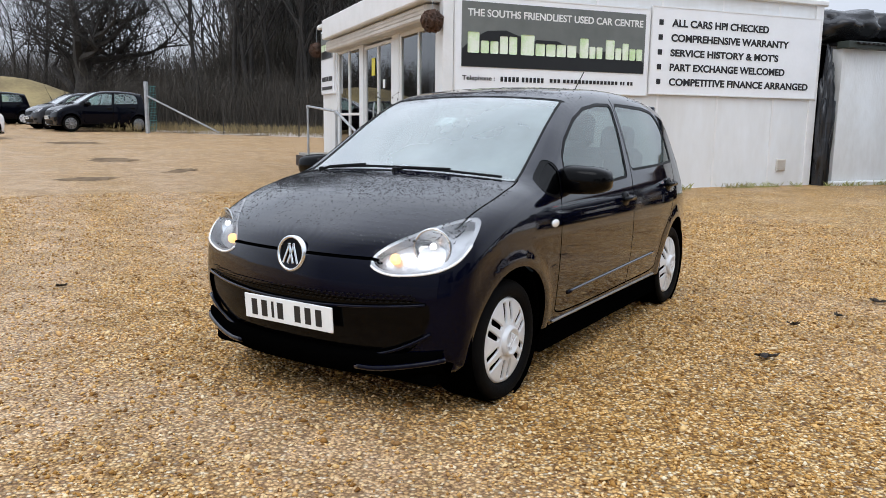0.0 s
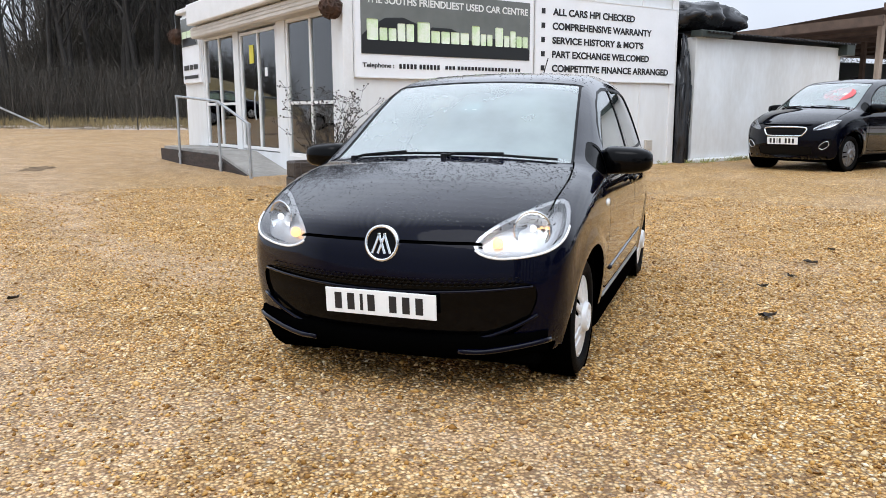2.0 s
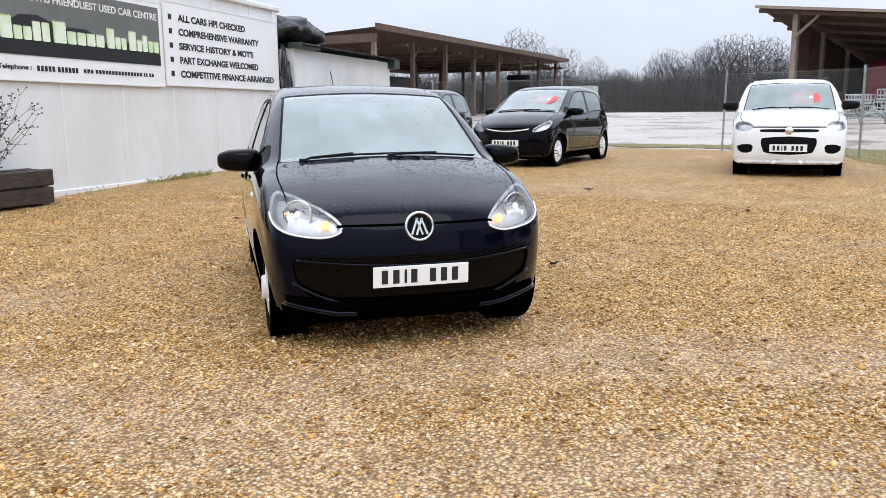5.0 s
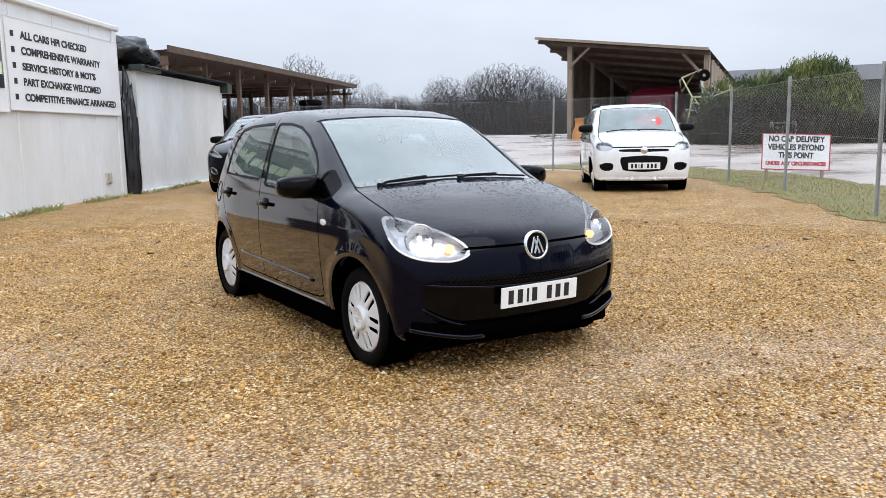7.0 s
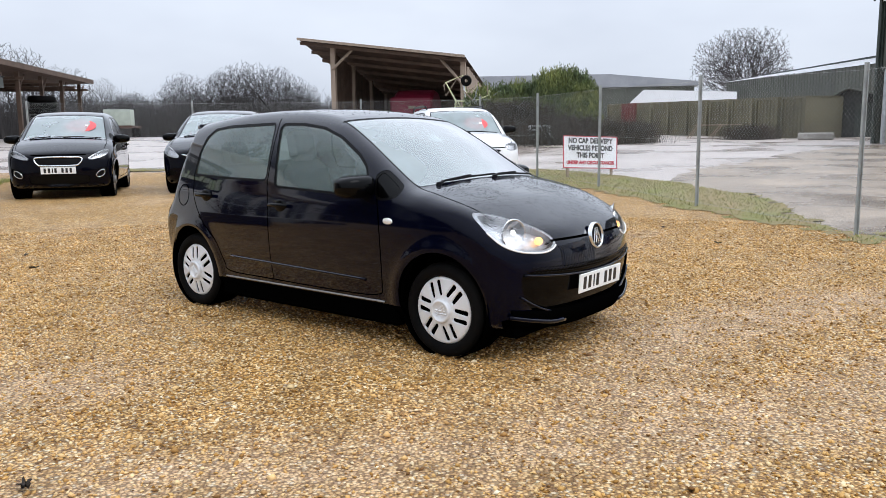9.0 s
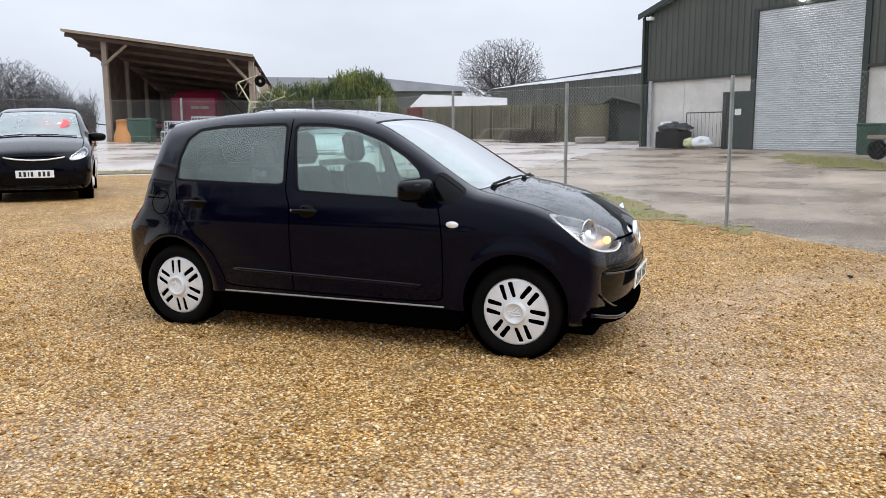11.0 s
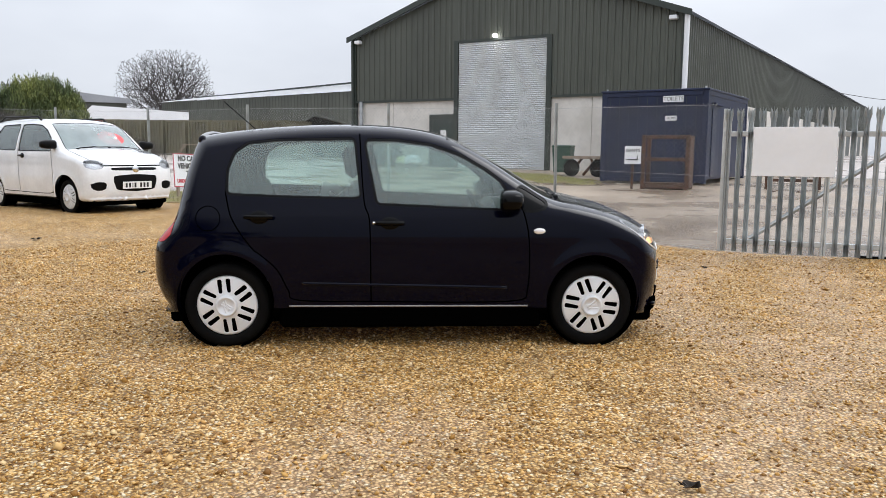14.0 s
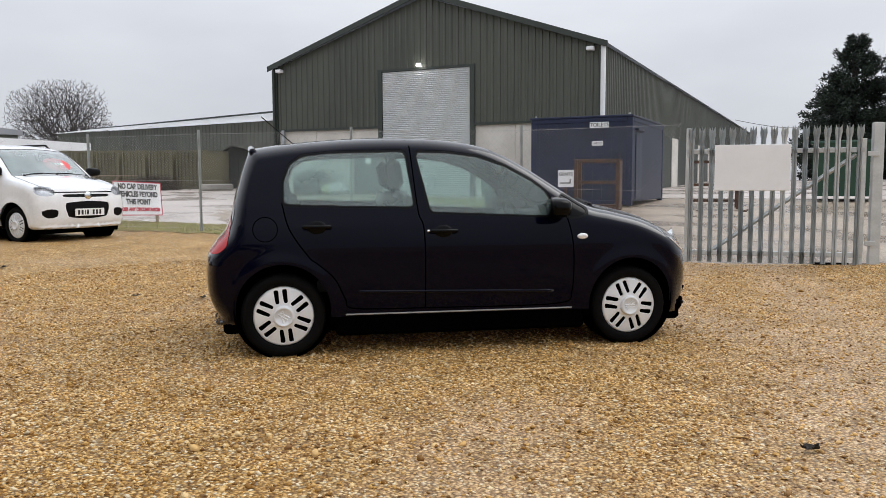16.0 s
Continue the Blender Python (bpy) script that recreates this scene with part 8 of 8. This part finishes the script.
part("post", box(-0.03, 0.03, 0.0, 0.05, 0, 1.0), PALE_WOOD, ds)
part("board", box(-0.55, 0.55, -0.03, 0.0, 0.25, 0.95, 0.01), SIGN_WHITE, ds)
for z, ws_ in ((0.80, [0.5, 0.2]), (0.60, [0.35, 0.3])):
    part("writing_bar", bars(ws_, 0.10, 0.08), LETTER, ds).matrix_basis = pose(0, -0.034, z)
part("arrow", prism([(-0.35, 0.38), (-0.2, 0.46), (-0.2, 0.40), (0.3, 0.40), (0.3, 0.36), (-0.2, 0.36), (-0.2, 0.30)], -0.038, -0.032, "XZ"), LETTER, ds)

# teal mesh fence at the far edge of the yard
tf = thing("mesh_fence_panel", at(-13.0, 33.4, 70), "teal mesh fence end with a galvanised raking strut", "fence")
part("post", box(-0.06, 0.06, -0.06, 0.06, 0, 2.15), STEEL, tf)
part("strut", tube([(0, -0.05, 1.55), (2.2, -2.0, 0.05)], 0.04, 8), STEEL, tf)
bm = bmesh.new()
for i in range(6):
    add_tube(bm, (0.1 + 0.09 * i, 0, 0.05), (0.1 + 0.09 * i, 0, 2.0), 0.007, 0.007, 4, False)
for i in range(18):
    add_tube(bm, (0.05, 0, 0.1 + 0.11 * i), (0.58, 0, 0.1 + 0.11 * i), 0.008, 0.008, 4, False)
part("mesh", bm, TEAL_MESH, tf)
fence([(-10.0, 34.2), (-6.4, 32.5), (-3.0, 31.0)], 1.3, "wire_fence", "low wire fence on dark posts at the wood's edge", material("dark_wire", (0.05, 0.05, 0.05), 0.6, 0.3, scale=5), material("dark_post", (0.04, 0.035, 0.03), 0.8, scale=5), 0.2)

# weeds and soil at the foot of the office wall
foot_a, foot_b = OFF @ Vector((0.1, -0.16, 0)), OFF @ Vector((12.3, -0.42, 0))


def at_wall(p):
    along = seg_distance(p[:, 0], p[:, 1], np.array([(foot_a.x, foot_a.y), (foot_b.x, foot_b.y)]), False)
    return along - 0.01 - 1.8 * wobble(p)


blades("weeds", 110000, at_wall, (min(foot_a.x, foot_b.x) - 0.3, max(foot_a.x, foot_b.x) + 0.3, min(foot_a.y, foot_b.y) - 0.3, max(foot_a.y, foot_b.y) + 0.3), 0.02, 0.11, GRASS, "thin weeds at the foot of the white wall", 15)

# cable slung from the warehouse eave to the trees beyond
cable = thing("overhead_cable", pose(0, 0, 0), "thin black cable slung from the warehouse to the trees", "cable")
part("wire", tube([(16.0 + 4.0 * t, -30.0 - 26.0 * t, 4.35 + 2.0 * t - 0.7 * math.sin(math.pi * t)) for t in np.linspace(0, 1, 14)], 0.014, 5), BLACK_PLASTIC, cable)

# ---- trees ----
def tree_mesh(name, seed, height, trunk, spread, depth, lean=0.0, sides=5, first=0.22, thin=0.0, round_head=False):
    """A bare winter tree: tapered trunk and limbs that fork down to twigs. Returns trunk and crown bmeshes."""
    rng = random.Random(seed)
    trunk_bm, crown_v, crown_f = bmesh.new(), [], []

    def ring(p, d, r, n):
        d = Vector(d).normalized()
        a = d.orthogonal().normalized()
        b = d.cross(a)
        return [p + (a * math.cos(2 * math.pi * i / n) + b * math.sin(2 * math.pi * i / n)) * r for i in range(n)]

    def limb(p, d, length, r, level):
        steps = 4 if level < 2 else 3 if level < 4 else 2
        n = sides if level < 2 else 4 if level < 3 else 3
        pts = [Vector(p)]
        rad = [r]
        d = Vector(d).normalized()
        for i in range(steps):
            k = (0.16 if round_head else 0.04) if level == 0 else 0.30
            d = (d + Vector((rng.gauss(0, k), rng.gauss(0, k), rng.gauss(0, k * 0.6) + (0.10 if level else 0.05)))).normalized()
            pts.append(pts[-1] + d * length / steps)
            rad.append(r * (1 - 0.62 * (i + 1) / steps))
        rings = []
        for i, q in enumerate(pts):
            dd = pts[min(i + 1, steps)] - pts[max(i - 1, 0)]
            rings.append(ring(q, dd, max(rad[i], 0.004 + thin), n))
        if level == 0:
            vs = [[trunk_bm.verts.new(c) for c in rg] for rg in rings]
            for a, b in zip(vs, vs[1:]):
                for j in range(n):
                    trunk_bm.faces.new((a[j], a[(j + 1) % n], b[(j + 1) % n], b[j]))
        else:
            base = len(crown_v)
            for rg in rings:
                crown_v.extend(tuple(c) for c in rg)
            for i in range(len(rings) - 1):
                for j in range(n):
                    k = base + i * n
                    crown_f.append((k + j, k + (j + 1) % n, k + n + (j + 1) % n, k + n + j))
        if level >= depth:
            return
        if round_head:
            kids = 8 if level == 0 else rng.randint(4, 5) if level < 3 else rng.randint(3, 5)
        else:
            kids = rng.randint(4, 6) if level == 0 else rng.randint(3, 5) if level < 3 else rng.randint(3, 4)
        for c in range(kids):
            t = rng.uniform(first if level == 0 else 0.25, 1.0)
            if c == 0:
                t = 1.0
            i = min(int(t * steps), steps - 1)
            f = t * steps - i
            q = pts[i].lerp(pts[i + 1], f)
            out = Vector((rng.gauss(0, 1), rng.gauss(0, 1), rng.uniform(-0.15, 0.8))).normalized()
            nd = (d * (1.0 - spread) + out * spread * (0.55 if c == 0 else 1.0)).normalized()
            limb(q, nd, length * (rng.uniform(0.62, 0.82) if level else rng.uniform(0.95, 1.2)) if round_head else length * rng.uniform(0.55, 0.8), max(rad[i] * rng.uniform(0.45, 0.7), 0.006), level + 1)
    limb((0, 0, -0.3), (lean, 0, 1), height * (0.27 if round_head else 0.42), trunk, 0)
    me = bpy.data.meshes.new(name + "_crown")
    me.from_pydata(crown_v, [], crown_f)
    return trunk_bm, me


def tree(name, m, label, category, group, seed, height, trunk, spread, depth, mat=None, first=0.22, thin=0.0, round_head=False):
    t = thing(name, m, label, category, group)
    bm, me = tree_mesh(name, seed, height, trunk, spread, depth, first=first, thin=thin, round_head=round_head)
    part("trunk", bm, mat or BARK, t, "", True)
    me.materials.append(mat or BARK)
    c = new("crown", me)
    c.parent = t
    return t


def dome_tree(name, m, label, seed, count, axes, mid, clear, mat, thin, group="", trunk_r=0.45, limbs=7):
    """A bare round-headed tree: twigs reach for points strewn through a dome and thicken as they join."""
    t = thing(name, m, label, "tree", group)
    rng = np.random.default_rng(seed)
    d = rng.normal(0, 1, (count, 3))
    d /= np.linalg.norm(d, axis=1)[:, None]
    lump = np.array([1 + 0.22 * noise.noise((a * 1.7 + seed, b * 1.7, c * 1.7)) for a, b, c in d])
    p = d * (rng.uniform(0.12, 1.0, count) ** 0.55 * lump)[:, None] * np.array(axes)
    p[:, 2] = np.where(p[:, 2] < 0, p[:, 2] * 0.75, p[:, 2]) + mid
    pts = [np.array([0, 0, -0.3]), np.array([0.05, 0, clear * 0.5]), np.array([0.0, 0.1, clear])]
    par, length = [-1, 0, 1], [0.0, 0.0, 0.0]
    order = np.argsort(np.linalg.norm(p - pts[2], axis=1))
    arr = np.zeros((count * 2 + 3, 3))
    far = np.full(count * 2 + 3, 1e9)
    arr[:3], far[2] = pts, 0.0
    n = 3
    for k in order:
        q = p[k]
        gap = np.linalg.norm(arr[2:n] - q, axis=1)
        j = 2 + int(np.argmin(gap + 0.25 * far[2:n]))
        g = float(np.linalg.norm(arr[j] - q))
        if g > 1.1 * max(axes) / 8:
            # a bend on the way: limbs sweep up and out
            arr[n] = (arr[j] + q) / 2 + np.array([0, 0, 0.07 * g]) + rng.normal(0, 0.05 * g, 3)
            far[n] = far[j] + g / 2
            par.append(j)
            j = n
            n += 1
        arr[n] = q
        far[n] = far[j] + float(np.linalg.norm(arr[j] - q))
        par.append(j)
        n += 1
    load = np.zeros(n)
    for i in range(n - 1, 0, -1):
        load[i] += 1
        load[par[i]] += load[i]
    rad = np.maximum(thin, trunk_r * (load / load[1]) ** 0.5)
    v, f = [], []
    bm = bmesh.new()
    for i in range(1, n):
        a, b = arr[par[i]], arr[i]
        w = Vector(b - a)
        if w.length < 1e-4:
            continue
        u = w.orthogonal().normalized()
        c = w.normalized().cross(u)
        k = 7 if i < 3 else 3
        r0, r1 = (rad[par[i]] if par[i] < 3 and i < 3 else min(rad[par[i]], rad[i] * 1.25)), rad[i]
        ring = [Vector(a) + (u * math.cos(6.2832 * e / k) + c * math.sin(6.2832 * e / k)) * r0 for e in range(k)] + [Vector(b) + (u * math.cos(6.2832 * e / k) + c * math.sin(6.2832 * e / k)) * r1 for e in range(k)]
        if i < 3:
            vs = [bm.verts.new(x) for x in ring]
            for e in range(k):
                bm.faces.new((vs[e], vs[(e + 1) % k], vs[k + (e + 1) % k], vs[k + e]))
        else:
            o = len(v)
            v += [tuple(x) for x in ring]
            f += [(o + e, o + (e + 1) % k, o + k + (e + 1) % k, o + k + e) for e in range(k)]
    part("trunk", bm, mat, t, "", True)
    me = bpy.data.meshes.new("crown")
    me.from_pydata(v, [], f)
    me.materials.append(mat)
    c = new("crown", me)
    c.parent = t
    return t


def stand(protos, places, group):
    """Copies of a few grown trees, each turned and sized on its own."""
    rng = random.Random(len(places))
    used = set()
    for i, (x, y, s) in enumerate(places):
        p = protos[i % len(protos)]
        m = pose(x, y, ground_height(x, y) - 0.2, 0, 0, rng.uniform(0, 360)) @ Matrix.Diagonal((s * rng.uniform(0.85, 1.1), s * rng.uniform(0.85, 1.1), s, 1))
        if i % len(protos) == i and p.name not in used:
            used.add(p.name)
            p.matrix_world = m
        else:
            c = copy_thing(p, m)
            c.matrix_basis = m


# spreading oak behind the cars at the far end of the yard
tree("oak_tree", pose(-26.7, 56.2, 1.2), "great bare spreading oak at the field's edge", "tree", "", 21, 19, 0.95, 0.80, 5, first=0.3, thin=0.010, round_head=True)
# tall thin trees of the wood beyond the office
wood = [tree("woodland_tree", pose(-14 + i, 50, 1), "tall bare woodland tree with a thin dark trunk", "tree", "wood beyond the office", 30 + i, 24, 0.15 + 0.03 * i, 0.36, 4, first=0.45) for i in range(4)]
rng = random.Random(5)
places = [(-14 + 16 * rng.random() + 0.0, 42 + 16 * rng.random(), rng.uniform(0.7, 1.15)) for i in range(44)]
places += [(-26 + 14 * rng.random(), 66 + 10 * rng.random(), rng.uniform(0.7, 1.1)) for i in range(14)]
places += [(-50 + 24 * rng.random(), 60 + 14 * rng.random(), rng.uniform(0.6, 0.9)) for i in range(10)]
places += [(-11.8, 46.0, 1.05), (-10.9, 46.5, 0.9), (-10.6, 46.2, 0.8), (-9.3, 46.4, 1.0), (-8.8, 46.0, 1.1), (-8.5, 46.8, 1.0)]
stand(wood, places, "wood beyond the office")
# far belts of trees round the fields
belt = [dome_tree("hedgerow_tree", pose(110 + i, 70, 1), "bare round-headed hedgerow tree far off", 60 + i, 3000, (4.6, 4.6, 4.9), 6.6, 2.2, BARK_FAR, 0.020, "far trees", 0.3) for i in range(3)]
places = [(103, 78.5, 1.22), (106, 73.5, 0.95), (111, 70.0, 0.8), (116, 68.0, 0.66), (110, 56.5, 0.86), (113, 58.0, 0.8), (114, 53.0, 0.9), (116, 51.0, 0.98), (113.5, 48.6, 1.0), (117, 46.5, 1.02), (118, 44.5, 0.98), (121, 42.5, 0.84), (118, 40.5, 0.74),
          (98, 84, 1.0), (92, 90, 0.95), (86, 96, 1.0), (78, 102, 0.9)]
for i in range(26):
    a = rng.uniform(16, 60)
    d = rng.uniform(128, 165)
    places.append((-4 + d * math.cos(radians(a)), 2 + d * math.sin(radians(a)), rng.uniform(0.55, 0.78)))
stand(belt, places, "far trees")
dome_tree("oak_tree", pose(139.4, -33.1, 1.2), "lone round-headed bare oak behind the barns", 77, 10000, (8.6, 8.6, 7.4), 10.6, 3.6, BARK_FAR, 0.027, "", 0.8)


def scrub(name, n, area, h0, h1, mat, label, seed, wide=0.5, cat="scrub"):
    """Thickets of thin stems, joined."""
    rng = np.random.default_rng(seed)
    v, fc = [], []
    for _ in range(n):
        x, y = area(rng)
        z = ground_height(x, y)
        h = rng.uniform(h0, h1)
        tx, ty = x + rng.normal(0, wide) * h * 0.5, y + rng.normal(0, wide) * h * 0.5
        r = 0.006 * h + 0.008
        i = len(v)
        a = rng.uniform(0, 6.28)
        dx, dy = math.cos(a) * r, math.sin(a) * r
        v += [(x - dx, y - dy, z - 0.1), (x + dx, y + dy, z - 0.1), (tx, ty, z + h), (x - dy, y + dx, z - 0.1)]
        fc += [(i, i + 1, i + 2), (i + 1, i + 3, i + 2)]
        for _k in range(3):
            t = rng.uniform(0.35, 0.9)
            bx, by, bz = x + (tx - x) * t, y + (ty - y) * t, z + h * t
            j = len(v)
            q = rng.normal(0, 0.25, 3) * h * 0.6
            v += [(bx - dx * 0.6, by - dy * 0.6, bz), (bx + dx * 0.6, by + dy * 0.6, bz), (bx + q[0], by + q[1], bz + abs(q[2]) + 0.1)]
            fc += [(j, j + 1, j + 2)]
    me = bpy.data.meshes.new(name)
    me.from_pydata(v, [], fc)
    me.materials.append(mat)
    return tagged(new(name, me), label, cat, kind="stuff")


scrub("undergrowth", 15000, lambda r: (r.uniform(-19, 4), r.uniform(38, 56)), 0.4, 3.2, SCRUB, "tangle of bare undergrowth below the wood", 1)
scrub("undergrowth", 16000, lambda r: (r.uniform(-15, 6), r.uniform(48, 64)), 1.5, 6.5, SCRUB, "tall bare thicket within the wood", 12, 0.6)
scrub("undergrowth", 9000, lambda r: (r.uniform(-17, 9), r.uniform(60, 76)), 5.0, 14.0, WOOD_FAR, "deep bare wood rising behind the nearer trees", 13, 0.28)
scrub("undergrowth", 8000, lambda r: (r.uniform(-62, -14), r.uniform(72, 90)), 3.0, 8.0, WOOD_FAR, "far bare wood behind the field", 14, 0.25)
scrub("undergrowth", 5000, lambda r: (r.uniform(-50, -10), r.uniform(58, 74)), 1.0, 6.0, SCRUB, "tangle of bare undergrowth behind the field", 2)


def far_band(r):
    a, d = r.uniform(15, 56), r.uniform(112, 150)
    return -4 + d * math.cos(radians(a)), 2 + d * math.sin(radians(a))


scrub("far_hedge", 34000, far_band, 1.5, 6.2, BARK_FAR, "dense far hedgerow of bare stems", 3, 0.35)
scrub("rough_grass", 4500, lambda r: (r.uniform(-16, 2), r.uniform(33.5, 40)), 0.1, 0.42, DRY_GRASS, "rough dead grass along the wood's edge", 4, 0.6, "grass")
scrub("bramble_bank", 6000, lambda r: (33.6 + r.normal(0, 0.7), 3.4 + r.normal(0, 1.9)), 0.3, 1.5, SCRUB, "brown bramble bank below the evergreen bush", 5, 0.8)

# grass mound behind the far cars
bm = bmesh.new()
for i in range(31):
    for j in range(21):
        x, y = -44 + 27 * i / 30, 41 + 14 * j / 20
        h = 3.0 * math.exp(-((x + 28) / 7.5) ** 2 - ((y - 48) / 4.0) ** 2) + 0.25 * noise.noise((x * 0.4, y * 0.4, 0))
        bm.verts.new((x, y, ground_height(x, y) - 0.3 + max(0, h)))
bm.verts.ensure_lookup_table()
for i in range(30):
    for j in range(20):
        bm.faces.new([bm.verts[k] for k in (i * 21 + j, (i + 1) * 21 + j, (i + 1) * 21 + j + 1, i * 21 + j + 1)])
tagged(link_mesh("grass_mound", bm, DRY_GRASS, smooth=True), "mound of rough dry grass at the field's edge", "mound", kind="structure")


def hedge(name, m, label, seed, profile, deep, n, low):
    """An evergreen hedge gone wild: upright sprays over an uneven top, thin and brown below."""
    t = thing(name, m, label, "bush")
    rng = np.random.default_rng(seed)
    py = np.array([p[0] for p in profile])
    pz = np.array([p[1] for p in profile])
    v, fc = [], []

    def slip(p, d, w):
        side = np.cross(d, rng.normal(0, 1, 3))
        side *= w / (np.linalg.norm(side) + 1e-6)
        i = len(v)
        v.extend([tuple(p - side), tuple(p + side), tuple(p + d * 0.6 + side * 0.8), tuple(p + d)])
        fc.extend([(i, i + 1, i + 2), (i, i + 2, i + 3)])
    shoots = []
    for _ in range(n):
        y = rng.uniform(py[0], py[-1])
        x = rng.normal(0, 0.45) * deep
        top = np.interp(y, py, pz) * (1 - 0.35 * min(1.0, abs(x) / deep) ** 2) + 0.35 * noise.noise((y * 1.3, x * 1.3, seed)) + 0.22 * noise.noise((y * 4.0, x * 4.0, seed + 5))
        z = low + (top - low) * rng.uniform(0.0, 1.0) ** 0.6
        shoots.append((x, y, z, rng.uniform(0.10, 0.30)))
        if rng.uniform() < 0.02:
            shoots.extend((x + rng.normal(0, 0.03), y + rng.normal(0, 0.03), top + 0.10 * k, 0.14) for k in range(rng.integers(2, 6)))
    for x, y, z, long in shoots:
        d = np.array([rng.normal(0, 0.45), rng.normal(0, 0.45), 1.0])
        d *= long / np.linalg.norm(d)
        slip(np.array([x, y, z]), d, 0.022)
    me = bpy.data.meshes.new("foliage")
    me.from_pydata(v, [], fc)
    me.materials.append(LEAF)
    o = new("foliage", me)
    o.parent = t
    bm = bmesh.new()
    for k in range(26):
        y = rng.uniform(py[0], py[-1])
        x = rng.normal(0, 0.3) * deep
        add_tube(bm, (x * 0.6, y, -0.2), (x, y + rng.normal(0, 0.3), np.interp(y, py, pz) * 0.8), 0.05, 0.015, 5)
    part("stems", bm, BARK, t)
    return t


hedge("evergreen_bush", pose(36.2, 0.0, 0.0), "tall yellow-green evergreen bush with upright shoots, grown wild", 1, [(0.4, 2.9), (1.0, 4.0), (2.0, 4.35), (3.2, 4.15), (3.9, 3.7)], 1.5, 34000, 1.2)
hedge("evergreen_bush", pose(36.9, 0.0, 0.0), "lower evergreen bush over brown brambles beside the shed", 2, [(3.6, 3.4), (4.6, 3.7), (5.8, 3.55), (6.8, 3.4), (7.5, 2.9)], 1.4, 30000, 1.4)
scrub("bramble_bank", 5200, lambda r: (34.4 + r.normal(0, 0.6), 4.8 + r.normal(0, 1.1)), 0.6, 2.3, SCRUB, "tall brown brambles under the evergreen bush", 25, 0.5)
scrub("bramble_bank", 4200, lambda r: (34.8 + r.normal(0, 0.8), -0.4 + r.normal(0, 0.8)), 0.2, 1.1, SCRUB, "low heap of dead brambles by the containers", 26, 0.9)
scrub("bramble_bank", 1500, lambda r: (36.6 + r.normal(0, 0.5), -7.3 + r.normal(0, 0.6)), 0.2, 0.8, SCRUB, "dark weeds growing before the containers", 27, 0.8)


def conifer(m, label, seed, height, radius):
    """A dark pine, dense to the ground: limbs in uneven tiers, each hung with needle sprays."""
    t = thing("conifer_tree", m, label, "tree", "pines beyond the warehouse")
    rng = np.random.default_rng(seed)
    part("trunk", tube([(0, 0, -0.3), (0.1, 0, height * 0.5), (0, 0.1, height * 0.96)], 0.22, 7), BARK, t)
    v, fc = [], []
    z = 0.5
    while z < height:
        f = z / height
        reach = radius * (1 - f) ** 0.62 * (0.55 + 0.45 * min(1, f / 0.25))
        for k in range(int(7 + 7 * (1 - f))):
            a = rng.uniform(0, 6.283)
            long = reach * rng.uniform(0.55, 1.2) + 0.25
            lift = rng.uniform(-0.12, 0.30)
            for _ in range(int(34 + 58 * long)):
                u = rng.uniform(0.12, 1.0) ** 0.7
                side = rng.normal(0, 0.16) * long * 0.5 + rng.normal(0, 0.12)
                p = np.array([math.cos(a) * long * u - math.sin(a) * side, math.sin(a) * long * u + math.cos(a) * side, z + lift * long * u + rng.normal(0, 0.16)])
                d = np.array([math.cos(a), math.sin(a), 0.5]) + rng.normal(0, 0.6, 3)
                d *= rng.uniform(0.16, 0.34) / np.linalg.norm(d)
                w = np.cross(d, rng.normal(0, 1, 3))
                w *= 0.055 / (np.linalg.norm(w) + 1e-6)
                i = len(v)
                v += [tuple(p - w), tuple(p + w), tuple(p + d)]
                fc += [(i, i + 1, i + 2)]
        z += rng.uniform(0.28, 0.5)
    me = bpy.data.meshes.new("foliage")
    me.from_pydata(v, [], fc)
    me.materials.append(LEAF_DARK)
    o = new("foliage", me)
    o.parent = t
    return t


conifer(pose(18.5, -52.9, 1.0), "tall dark pine beyond the warehouse", 3, 10.6, 4.3)
conifer(pose(14.6, -54.4, 1.0), "taller dark pine beside another beyond the warehouse", 4, 12.0, 4.6)
conifer(pose(22.5, -60.0, 1.0), "dark pine half hidden behind the nearer pines", 5, 8.5, 3.6)

# shrub in the planter
sh_bm = bmesh.new()
rng = random.Random(3)
for i in range(44):
    p = Vector((-0.15 + rng.uniform(-0.18, 0.18), rng.uniform(-0.1, 0.1), 0.34))
    d = Vector((rng.gauss(0, 0.55), rng.gauss(0, 0.35), 1)).normalized()
    for k in range(4):
        q = p + d * rng.uniform(0.16, 0.34)
        add_tube(sh_bm, p, q, 0.006 - 0.001 * k, 0.005 - 0.001 * k, 4, False)
        for _ in range(3):
            e = q + Vector((rng.gauss(0, 0.08), rng.gauss(0, 0.06), rng.uniform(0, 0.1)))
            add_tube(sh_bm, q, e, 0.003, 0.002, 3, False)
            bmesh.ops.create_icosphere(sh_bm, subdivisions=1, radius=0.012, matrix=Matrix.Translation(e))
        p = q
        d = (d + Vector((rng.gauss(0, 0.22), rng.gauss(0, 0.2), 0.02))).normalized()
part("shrub", sh_bm, BARK, pl, "bare twiggy shrub with small buds")
